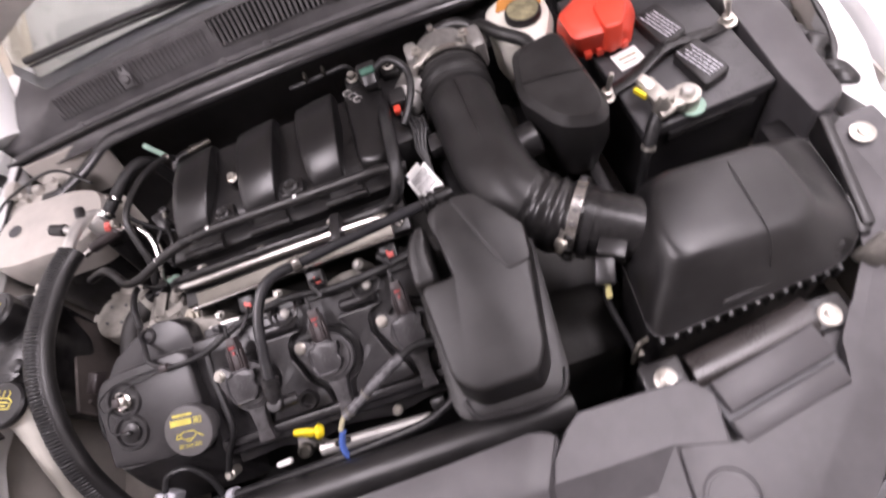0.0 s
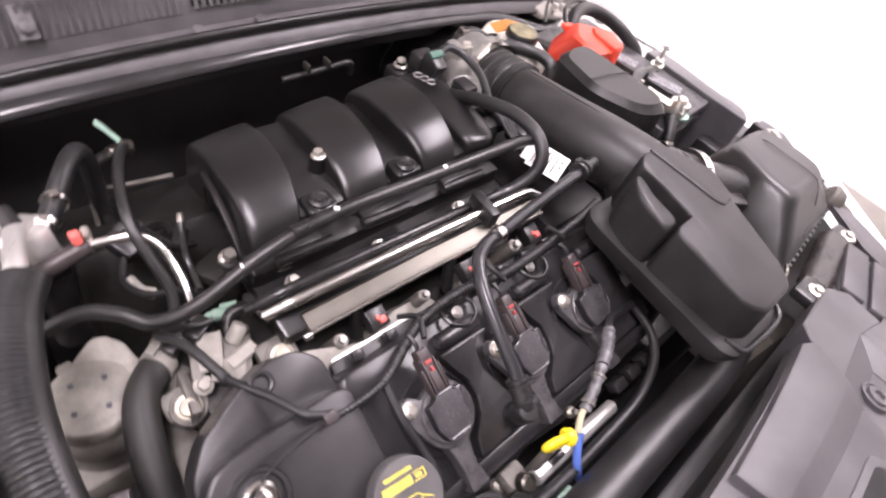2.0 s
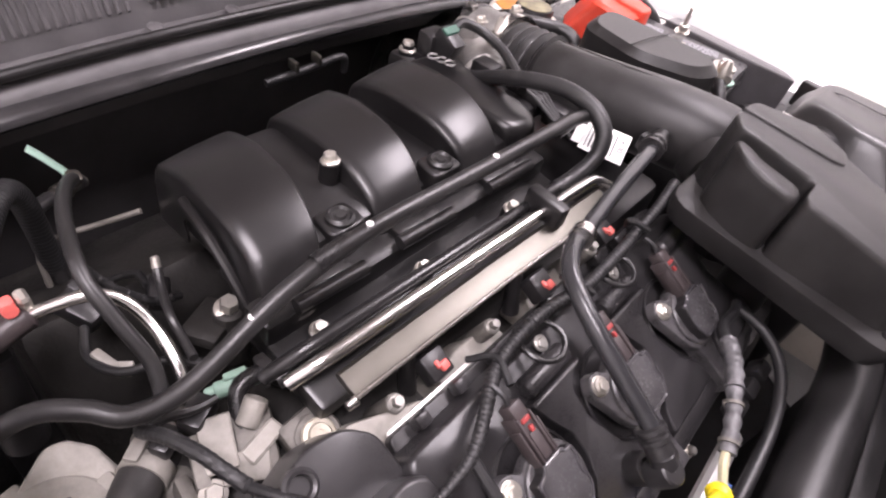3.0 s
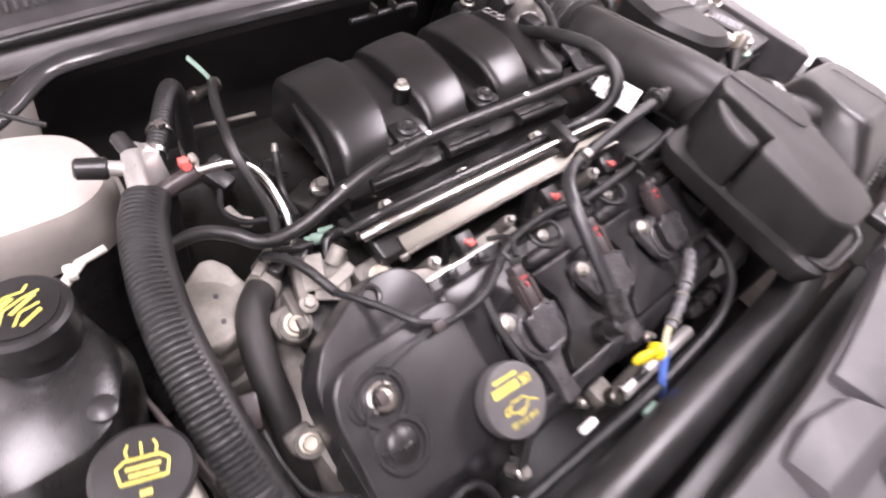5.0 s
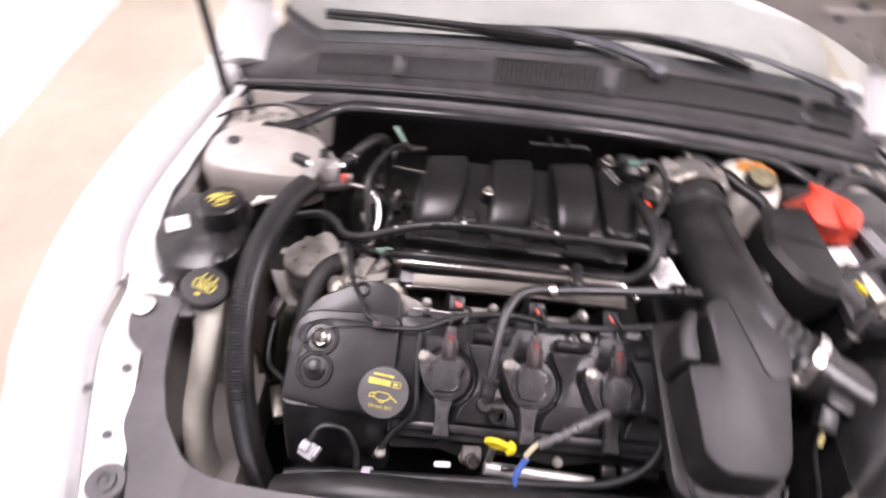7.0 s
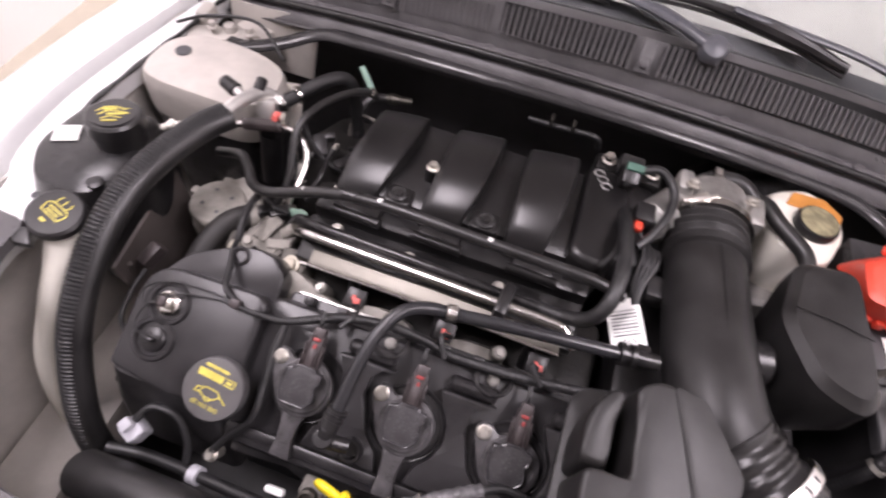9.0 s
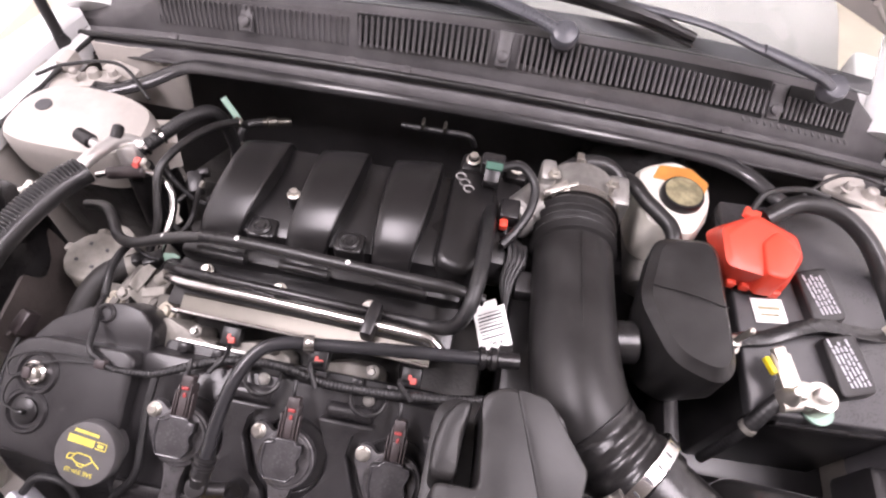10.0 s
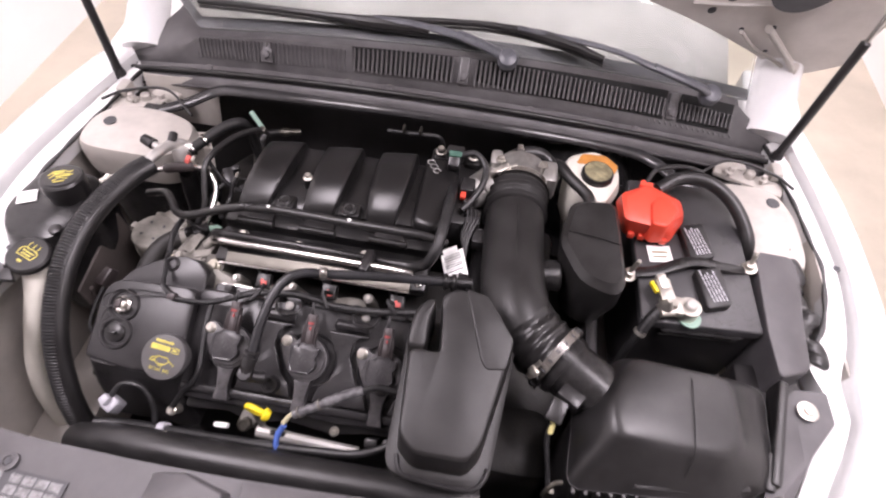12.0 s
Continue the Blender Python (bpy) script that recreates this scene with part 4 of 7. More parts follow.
for x in (-0.0895, 0.0235, 0.1345):
    part("coil_well", lathe([(0.0400, -0.012), (0.0400, -0.004), (0.0388, -0.0025), (0.0372, -0.003), (0.0362, -0.008), (0.001, -0.008)], 40, vc(x + 0.001, -0.004, -0.004)), VCOVER, cover)
    part("drip_strap", prism([(x - 0.015, -0.026), (x + 0.013, -0.026), (x + 0.0085, -0.046), (x + 0.0075, -0.060), (x + 0.011, -0.080), (x - 0.011, -0.080), (x - 0.0095, -0.06), (x - 0.0105, -0.046)], -0.008, 0.0065, 0.002, 0.003, VC), COILGREY, cover)
for x, v, h in ((0.074, -0.102, -0.030), (-0.053, -0.108, -0.030), (-0.165, -0.110, -0.018)):
    big = 1.35 if x < -0.15 else 1.1
    part("cover_bolt", join(moved(lathe([(0.0070, -0.02), (0.0070, 0.0)], 20), vc(x, v, h)), hex_bolt(vc(x, v, h), 0.0038 * big, 0.008)), ZINC, cover, "zinc-plated cover bolt")
for x, v, open_ in ((-0.2595, 0.029, True), (-0.2615, -0.012, False)):
    part("port_collar", lathe([(0.0245, -0.006), (0.0245, 0.002), (0.0225, 0.0045), (0.0195, 0.0045), (0.0175, 0.0), (0.001, -0.001)], 32, vc(x, v, 0.005)), VCOVER, cover)
    if open_:
        port = part("sensor_port", lathe([(0.0135, 0), (0.0135, 0.006), (0.011, 0.008), (0.009, 0.004), (0.001, 0.003)], 24, vc(x, v, 0.006)), STEEL, cover, "bright metal port core")
        part("port_core", lathe([(0.006, 0.004), (0.006, 0.010), (0.004, 0.011)], 16, vc(x + 0.001, v, 0.006)), ZINC, port)
    else:
        part("sensor_plug", join(lathe([(0.014, 0), (0.014, 0.004), (0.011, 0.006)], 24, vc(x, v, 0.005)), moved(rbox(0, 0, 0.009, 0.010, 0.005, 0.008, 0.002), vc(x, v, 0.005))), BLACK, cover)
part("elbow_port", lathe([(0.0125, -0.008), (0.0125, 0.012), (0.011, 0.015), (0.008, 0.015), (0.007, 0.006), (0.0, 0.006)], 28, vc(-0.020, -0.046, 0.002)), BLACK, cover)

for x, y, z, tilt, r in ((-0.1745, 0.1095, 0.788, 22, 0.0118), (-0.2595, 0.1225, 0.760, 24, 0.0122), (-0.3045, 0.028, 0.733, 20, 0.0100)):
    tb = thing("cover_screw", (x, y, z - 0.04), "large pale flanged screw on a cast boss", "screw", "timing cover screws")
    at = pose(x, y, z, tilt, -8, 0)
    part("boss", moved(join(lathe([(r * 1.5, -0.06), (r * 1.45, -0.004), (r * 1.3, -0.001), (0.001, -0.001)], 24), rbox(-0.004, 0.008, -0.016, r * 2.6, r * 2.2, 0.028, 0.004)), at), DULLCAST, tb, "pale cast boss")
    part("screw_head", moved(lathe([(r, -0.001), (r, 0.0022), (r * 0.92, 0.0034), (r * 0.68, 0.0038), (r * 0.66, 0.0075), (r * 0.58, 0.0088), (r * 0.30, 0.0086), (r * 0.28, 0.0070), (0.001, 0.0070)], 28), at), SCREWCREAM, tb, "cream passivated head")

cap = thing("oil_cap", (-0.168, -0.055, 0.80), "round dark oil filler cap with yellow printed can symbol", "oil cap")
CAP = vc(-0.168, -0.031, 0.0)
part("body", lathe([(0.022, -0.002), (0.022, 0.016), (0.0300, 0.019), (0.0322, 0.023), (0.0322, 0.034), (0.0312, 0.037), (0.0295, 0.0375), (0.001, 0.038)], 48, CAP), CAPGREY, cap)
TOP = CAP @ Matrix.Translation((0, 0, 0.0384)) @ Matrix.Rotation(radians(174), 4, "Z") @ Matrix.Scale(0.87, 4)
part("printed_band", bars([(0.004, -0.024, 0.030, 0.0035), (0.008, -0.014, 0.032, 0.0085)], TOP), INK, cap, "yellow printed band")
part("printed_frame", bars([(-0.0165, -0.0102, 0.013, 0.0012), (-0.0165, -0.0178, 0.013, 0.0012), (-0.0225, -0.014, 0.0012, 0.0085), (-0.0155, -0.014, 0.007, 0.003)], TOP), INK, cap)
CAN = TOP @ Matrix.Translation((0.0, 0.008, 0))
part("oil_can_symbol", join(*[moved(tube(p, 0.0008, 6, 0.002, 1, False), CAN) for p in (
    [(-0.022, 0.002, 0), (-0.012, -0.004, 0), (-0.008, -0.008, 0), (0.008, -0.008, 0), (0.013, -0.001, 0), (0.006, 0.003, 0), (-0.006, 0.003, 0), (-0.012, -0.003, 0)], [(0.009, -0.006, 0), (0.017, -0.005, 0), (0.019, 0.001, 0), (0.012, 0.0, 0)], [(-0.003, 0.003, 0), (-0.003, 0.006, 0), (0.004, 0.006, 0), (0.004, 0.003, 0)])]), INK, cap, "yellow oil can symbol")
lettering("printed_grade", "SAE 5W-20", 0.0072, TOP @ Matrix.Translation((0.0, 0.020, 0)), INK, cap)


def coil():
    at = vc(0.0235, -0.003, 0)
    ob = thing("ignition_coil", at.translation, "black ignition coil with brown connector and red lock", "ignition coil", "ignition coils", (28, 0, 0))
    plate = [(0.031 * math.cos(radians(a)), -0.001 + 0.031 * math.sin(radians(a))) for a in range(60, -161, -20)] + [(-0.034, 0.000), (-0.0405, 0.014), (-0.0415, 0.024), (-0.036, 0.0315), (-0.027, 0.031), (-0.018, 0.0235), (-0.008, 0.028), (0.008, 0.029)]
    part("boot_flange", moved(prism(plate, 0.000, 0.0100, 0.0015, 0.003), at), COILGREY, ob, "dusty dark grey flange with a bolt ear, grey lifted for sheen")
    part("boot_collar", lathe([(0.0275, 0.008), (0.0275, 0.0125), (0.026, 0.0138), (0.001, 0.0138)], 36, at), COILGREY, ob)
    part("bolt_washer", lathe([(0.0078, 0.009), (0.0078, 0.0112), (0.0066, 0.012), (0.001, 0.012)], 24, at @ Matrix.Translation((-0.0325, 0.0215, 0))), ZINC, ob)
    part("bolt", hex_bolt(at @ Matrix.Translation((-0.0325, 0.0215, 0.0118)), 0.0048, 0.005), ZINC, ob, "zinc-plated bolt")
    shape = [(-0.0215, -0.006), (-0.0165, -0.0195), (0.010, -0.0195), (0.0175, -0.010), (0.0175, -0.004), (0.0155, -0.001), (0.0155, 0.006), (0.0185, 0.009), (0.0185, 0.0185), (0.012, 0.0185), (0.010, 0.0225), (-0.010, 0.0225), (-0.012, 0.0185), (-0.0215, 0.0165)]
    body = part("coil_body", moved(prism(shape, 0.002, 0.0225, 0.0012, 0.002), at), BLACK, ob)
    loop = rounded([Vector((x * 0.94, y * 0.94, 0.0228)) for x, y in shape], 0.002, 3)
    part("rim", moved(tube(loop + loop[:1], 0.0013, 8, 0.0012, 1.0, False), at), GLOSS, body, "glossy raised rim")
    part("resin_face", moved(prism([(x * 0.87, y * 0.87) for x, y in shape], 0.018, 0.0231, 0.0003, 0.002), at), RESIN, body, "satin potted face")
    con = part("connector", moved(join(rbox(0, 0.038, 0.013, 0.0150, 0.036, 0.014, 0.0015), rbox(0, 0.0325, 0.0205, 0.0082, 0.020, 0.0030, 0.0008), rbox(0, 0.0570, 0.0150, 0.0125, 0.014, 0.013, 0.002)), at), TAUPE, ob, "grey-brown wiring connector")
    for side in (-1, 1):
        part("side_rail", moved(join(rbox(side * 0.0062, 0.038, 0.0208, 0.0018, 0.032, 0.004, 0.0005), rbox(side * 0.0094, 0.034, 0.0165, 0.0016, 0.026, 0.010, 0.0005)), at), TAUPE, con, "slim connector guide rail")
    part("lock", moved(rbox(0, 0.0510, 0.0214, 0.0080, 0.0034, 0.0030, 0.0008), at), REDCLIP, con, "red locking tab")
    part("latch", moved(rbox(0.0005, 0.0440, 0.0214, 0.0030, 0.0046, 0.0028, 0.0006), at), REDCLIP, con, "small red latch")
    part("wire", moved(tube([(-0.002, 0.062, 0.016), (-0.002, 0.070, 0.019), (-0.003, 0.080, 0.016)], 0.0022, 8, 0.003), at), LOOM, con, "taped lead")
    return ob


first = coil()
for dx in (-0.113, 0.111):
    copy_thing(first, vc(0.0235 + dx, -0.003 - (0.001 if dx > 0 else 0), 0))

# breather hose over the cover
hose = thing("breather_hose", (-0.04, -0.07, 0.81), "shiny black breather hose arching over the valve cover", "hose")
part("hose", tube([(-0.040, -0.066, 0.838), (-0.037, -0.045, 0.852), (-0.034, -0.015, 0.868), (-0.027, 0.020, 0.884), (-0.012, 0.048, 0.892), (0.010, 0.061, 0.892), (0.036, 0.066, 0.889), (0.10, 0.075, 0.888), (0.19, 0.086, 0.886), (0.215, 0.090, 0.884)], 0.0068, 16, 0.006), mat("glossy_black_hose", (0.022, 0.022, 0.024), 0.24, var=0.2, bump=0.01, fine=2000, rvar=0.05), hose)
part("elbow", join(lathe([(0.0088, 0), (0.0105, 0.001), (0.0105, 0.004), (0.009, 0.005), (0.009, 0.007), (0.0105, 0.008), (0.0105, 0.011), (0.0095, 0.012), (0.0095, 0.020)], 22, along((-0.0375, -0.048, 0.849), (-0.0415, -0.068, 0.836))), rod((-0.0405, -0.063, 0.839), (-0.0415, -0.072, 0.830), 0.0088, 0.0088, 18, 0.002), lathe([(0.0098, -0.016), (0.0104, -0.002), (0.0098, 0.002), (0.0085, 0.0032), (0.001, 0.0036)], 22, pose(-0.0425, -0.075, 0.833, 20)), rod((-0.040, -0.074, 0.824), (-0.020, -0.070, 0.818), 0.0075, 0.0075, 14)), BLACK, hose, "black plastic elbow fitting")
part("clip", join(lathe([(0.0096, 0), (0.0096, 0.010), (0.0086, 0.010)], 20, along((0.028, 0.064, 0.890), (0.04, 0.0665, 0.889))), rbox(0.034, 0.066, 0.8975, 0.007, 0.007, 0.004, 0.001)), STEEL, hose, "bright spring clip")
part("end_fitting", join(lathe([(0.012, 0), (0.012, 0.005), (0.009, 0.006), (0.009, 0.010), (0.012, 0.011), (0.012, 0.016), (0.008, 0.018), (0.008, 0.040)], 20, along((0.20, 0.088, 0.885), (0.245, 0.094, 0.882))), rbox(0.225, 0.098, 0.876, 0.014, 0.02, 0.016, 0.002)), SATIN, hose)

# ---- intake manifold ----
man = thing("intake_manifold", (0, 0.26, 0.78), "satin black plastic intake manifold with three arched runners", "intake manifold")
ARC = [(0.184, 0.800), (0.186, 0.822), (0.190, 0.838), (0.198, 0.852), (0.209, 0.8625), (0.223, 0.870), (0.241, 0.8755), (0.262, 0.8775), (0.286, 0.8770), (0.304, 0.8750), (0.322, 0.8705), (0.338, 0.8640), (0.348, 0.850), (0.352, 0.82), (0.353, 0.79)]


def arched(low, high, drop, crown=0.004, skirt=0.046):
    """A strap that follows the arch from its foot to its crest, with rounded shoulders."""
    rows = []
    pts = [p.xy for p in curve_points([(a, c, 0) for a, c in ARC], 4)]
    for k, (y, z) in enumerate(pts):
        cy, cz = 0.272, 0.80
        d = Vector((y - cy, z - cz)).normalized()
        y, z = y - d.x * drop, z - d.y * drop
        f = min(1.0, k / (0.62 * len(pts)))
        f = f * f * (3 - 2 * f) * 0.6 + f * 0.4
        x0, x1 = low[0] + (high[0] - low[0]) * f, low[1] + (high[1] - low[1]) * f
        lean = max(0.0, min(1.0, (z - 0.80) / 0.05))
        rows.append([(x0 + (x1 - x0) * g, y - d.x * s, z - d.y * s + lean * (0.062 * (x0 + (x1 - x0) * g) + 0.001 + 0.005 * g)) for g, s in ((0.0, skirt), (0.0, 0.005), (0.018, 0.0015), (0.05, 0.0), (0.2, -crown * 0.6), (0.5, -crown), (0.8, -crown * 0.6), (0.95, 0.0), (0.982, 0.0015), (1.0, 0.005), (1.0, skirt))])
    return thick(rows, 0.002)


for low, high in (((-0.158, -0.110), (-0.148, -0.083)), ((-0.049, -0.001), (-0.043, 0.021)), ((0.059, 0.102), (0.054, 0.117))):
    part("runner", arched(low, high, 0.0, 0.0012), MANIFOLD, man)
part("plenum", arched((-0.150, 0.180), (-0.140, 0.190), 0.034, 0.0), MANIFOLD, man)
part("side_rib", tube([(-0.150, 0.300, 0.848), (-0.154, 0.270, 0.848), (-0.156, 0.248, 0.842), (-0.157, 0.224, 0.826), (-0.157, 0.205, 0.806)], 0.0046, 10, 0.004), MANIFOLD, man, "raised flank rib")
part("plenum_base", rbox(0.022, 0.272, 0.815, 0.32, 0.145, 0.08, 0.015), MANIFOLD, man)
part("throttle_neck", prism([(0.13, 0.20), (0.17, 0.19), (0.188, 0.22), (0.19, 0.32), (0.17, 0.35), (0.13, 0.35)], 0.80, 0.868, 0.012, 0.015), MANIFOLD, man)
part("lower_flange", rbox(0.0, 0.155, 0.805, 0.34, 0.085, 0.022, 0.005, 2, (8, 0, 0)), MANIFOLD, man)
part("front_step", rbox(0.0, 0.185, 0.822, 0.34, 0.03, 0.03, 0.006), MANIFOLD, man)
for x, y, z in ((-0.0765, 0.207, 0.857), (0.0315, 0.203, 0.866)):
    pad = part("bolt_pad", prism([(x - 0.017, y - 0.012), (x + 0.017, y - 0.012), (x + 0.017, y + 0.016), (x - 0.017, y + 0.016)], z - 0.03, z + 0.002, 0.003, 0.007), MANIFOLD, man)
    part("grommet", lathe([(0.0115, 0), (0.0115, 0.003), (0.009, 0.005), (0.007, 0.003), (0.005, 0.003), (0.004, 0.005), (0.001, 0.005)], 24, pose(x, y + 0.001, z + 0.002)), RUBBER, pad)
for x, y, z in ((-0.050, 0.252, 0.873), (-0.0394, 0.1475, 0.828), (0.0697, 0.143, 0.838), (-0.135, 0.158, 0.82)):
    part("boss", lathe([(0.0095, -0.03), (0.0085, 0.0), (0.001, 0.0005)], 18, pose(x, y, z)), MANIFOLD, man)
    part("bolt", hex_bolt(pose(x, y, z, -8 if y > .2 else 8), 0.0056, 0.008), ZINC, man, "zinc-plated manifold bolt")
for x in (-0.115, -0.015, 0.10):
    part("rib_bar", join(rod((x - 0.03, 0.172, 0.842), (x + 0.03, 0.168, 0.845), 0.006), rbox(x, 0.185, 0.838, 0.05, 0.02, 0.012, 0.003)), MANIFOLD, man)
for x, y in ((0.152, 0.362), (0.209, 0.36)):
    part("stud", join(rbox(x, y, 0.845, 0.03, 0.03, 0.04, 0.006), hex_bolt(pose(x, y, 0.866), 0.0068, 0.010)), ZINC if x > 1 else MANIFOLD, man)
    part("stud_nut", hex_bolt(pose(x, y, 0.868), 0.0066, 0.010), ZINC, man)

# fuel rail with its tubes
rail = thing("fuel_rail", (0, 0.10, 0.80), "bright steel fuel rail with flat plate and tube", "fuel rail")
RAIL = ((-0.148, 0.1135, 0.8135), (0.0, 0.104, 0.832), (0.150, 0.093, 0.846))
part("plate", loft([[(x, y - 0.0085, z - 0.006), (x, y - 0.0105, z - 0.002), (x, y - 0.0085, z + 0.001), (x, y - 0.002, z + 0.0015), (x, y + 0.0085, z + 0.006), (x, y + 0.012, z + 0.004), (x, y + 0.010, z - 0.004)] for x, y, z in RAIL]), BRUSHED, rail, "flat brushed steel rail plate")
part("plate_lip", tube([(x, y - 0.0098, z + 0.0002) for x, y, z in RAIL], 0.0021, 10, 0.01), STEEL, rail, "bright folded lower lip")
part("end_stub", rod((-0.148, 0.1035, 0.8125), (-0.157, 0.1042, 0.8110), 0.0042, 0.0036, 14, 0.001), STEEL, rail, "short bright rail nipple")
part("feed_tube", tube([(-0.176, 0.140, 0.818), (-0.160, 0.134, 0.829), (-0.135, 0.131, 0.833), (0.0, 0.122, 0.845), (0.13, 0.112, 0.857), (0.150, 0.108, 0.856), (0.165, 0.095, 0.850)], 0.0060, 14, 0.008), STEEL, rail, "polished steel feed tube")
part("upper_tube", tube([(-0.185, 0.155, 0.815), (-0.16, 0.146, 0.832), (-0.12, 0.142, 0.838), (0.0, 0.135, 0.846), (0.10, 0.132, 0.846), (0.150, 0.128, 0.852)], 0.0055, 12, 0.008), SATIN, rail, "slim black fuel tube")
part("retainer", rbox(0.080, 0.118, 0.855, 0.014, 0.04, 0.022, 0.003, 2, (0, 0, -6)), BLACK, rail, "black tube retainer")

# long black heater pipe across the front of the manifold
pipe = thing("coolant_pipe", (-0.2, 0.17, 0.80), "matt black coolant pipe across the manifold", "pipe")
part("pipe", tube([(-0.345, 0.235, 0.790), (-0.300, 0.222, 0.815), (-0.275, 0.200, 0.822), (-0.258, 0.180, 0.822), (-0.225, 0.168, 0.836), (-0.155, 0.171, 0.866), (-0.085, 0.170, 0.881), (0.03, 0.162, 0.889), (0.12, 0.156, 0.895), (0.16, 0.154, 0.896), (0.195, 0.150, 0.890)], 0.0066, 16, 0.006), RUBBER, pipe)
for x, y, z in ((-0.115, 0.172, 0.884), (0.145, 0.156, 0.900)):
    part("sleeve", lathe([(0.0074, -0.016), (0.0074, 0.016)], 18, along((x, y, z - 0.008), (x + 0.02, y, z - 0.006))), SATIN, pipe)
for x, y, z in ((-0.180, 0.170, 0.8620), (-0.085, 0.170, 0.8875), (0.045, 0.161, 0.8965)):
    part("paint_mark", lathe([(0.0028, -0.001), (0.0028, 0.0007), (0.0015, 0.0012)], 12, pose(x, y, z)), LABEL, pipe, "small white dot on the pipe")

# ---- air path: throttle body, duct, resonators, filter box ----
duct = thing("intake_duct", (0.30, 0.15, 0.78), "matt black rubber intake duct with ribbed cuffs", "intake duct")


def duct_r(s):
    if s < 0.062:
        return 0.049 + 0.0035 * math.cos(2 * math.pi * s / 0.0125)
    return 0.047


path = [(0.291, 0.322, 0.842), (0.291, 0.285, 0.846), (0.292, 0.235, 0.852), (0.294, 0.175, 0.860), (0.298, 0.115, 0.868), (0.308, 0.070, 0.868), (0.328, 0.043, 0.860)]
part("elbow", tube(path, duct_r, 30, 0.0022, 0.92), GRAINED, duct)
part("front_cuff", tube([(0.320, 0.052, 0.863), (0.345, 0.030, 0.856), (0.372, 0.010, 0.853)], lambda s: 0.0455 + 0.0016 * math.cos(2 * math.pi * s / 0.019), 30, 0.0016), SATIN, duct, "glossy ribbed rubber cuff")
part("seam", tube([(0.291, 0.26, 0.8955), (0.293, 0.20, 0.9015), (0.297, 0.12, 0.910), (0.31, 0.07, 0.909)], 0.0006, 6, 0.01), GRAINED, duct)


def band(at, to, r, label):
    ob = thing("hose_clamp", at, label, "hose clamp", "hose clamps")
    m = along(at, to)
    part("band", lathe([(r, -0.006), (r + 0.0012, -0.006), (r + 0.0012, 0.006), (r, 0.006)], 40, m), STEEL, ob)
    return ob, m


c1, m1 = band((0.291, 0.315, 0.843), (0.291, 0.30, 0.845), 0.0535, "bright steel worm clamp on the throttle body")
part("screw_housing", join(rbox(0.262, 0.322, 0.888, 0.024, 0.012, 0.011, 0.002, 2, (0, -25, 20)), rod((0.245, 0.315, 0.885), (0.283, 0.329, 0.893), 0.004)), ZINC, c1)
c2, m2 = band((0.368, 0.014, 0.854), (0.40, -0.008, 0.851), 0.050, "bright steel worm clamp on the rubber cuff")
part("screw_housing", join(rbox(0.341, -0.018, 0.872, 0.02, 0.014, 0.012, 0.002, 2, (0, 30, 30)), rod((0.333, -0.022, 0.862), (0.345, -0.012, 0.886), 0.005)), ZINC, c2)
# Small dark blocks paint the shade in the band's worm slots.
for k in range(20):
    part("band_slot", moved(rbox(0, 0, 0, 0.0012, 0.0022, 0.0064, 0.0003, 1), m2 @ Matrix.Rotation(radians(18 * k), 4, "Z") @ Matrix.Translation((0.0511, 0, 0))), PRINT_AND_SHADE, c2)
maf = thing("airflow_tube", (0.42, -0.02, 0.82), "glossy black airflow sensor tube into the filter box", "airflow sensor")
part("tube", join(rod((0.365, 0.016, 0.854), (0.455, -0.044, 0.846), 0.0405, 0.0405, 32, 0.002), rod((0.375, 0.009, 0.853), (0.384, 0.003, 0.852), 0.0445, 0.0445, 32)), SATIN, maf)
part("sensor", join(rbox(0.387, -0.045, 0.868, 0.032, 0.022, 0.02, 0.003, 2, (0, 0, -34)), rbox(0.372, -0.062, 0.858, 0.022, 0.03, 0.02, 0.003, 2, (20, 0, -20))), BLACK, maf, "black sensor connector")
part("sensor_lead", tube([(0.368, -0.074, 0.85), (0.366, -0.090, 0.83), (0.375, -0.13, 0.80), (0.382, -0.17, 0.76), (0.37, -0.19, 0.70)], 0.0036, 10, 0.006), LOOM, maf)
part("lead_tip", tube([(0.3695, -0.073, 0.850), (0.3685, -0.079, 0.845), (0.3678, -0.084, 0.839)], 0.0042, 8, 0.004), mat("pale_yellow_wire", (0.62, 0.56, 0.25), 0.5), maf, "pale yellow wire ends")

tb = thing("throttle_unit", (0.29, 0.36, 0.80), "cast aluminium throttle unit behind the duct", "throttle")
part("housing", join(rod((0.291, 0.312, 0.842), (0.291, 0.372, 0.836), 0.047, 0.050, 32, 0.004), rbox(0.340, 0.355, 0.845, 0.03, 0.05, 0.05, 0.008), rbox(0.248, 0.355, 0.860, 0.02, 0.035, 0.05, 0.006)), CAST, tb)
part("motor", join(rod((0.222, 0.300, 0.845), (0.255, 0.345, 0.845), 0.028, 0.028, 24, 0.004), rod((0.214, 0.288, 0.845), (0.224, 0.302, 0.845), 0.022, 0.026, 24, 0.003)), CAST, tb, "cast throttle motor housing")
for x, z in ((0.255, 0.885), (0.327, 0.885)):
    part("bolt", hex_bolt(pose(x, 0.345, z, -20), 0.006, 0.008), ZINC, tb)

res = thing("air_resonator", (0.24, -0.06, 0.80), "grained black plastic air resonator box with notched lid", "resonator")
n = [0.0, -0.2, 1.0]


def lid(x, y):
    return 0.2 * (y + 0.145)


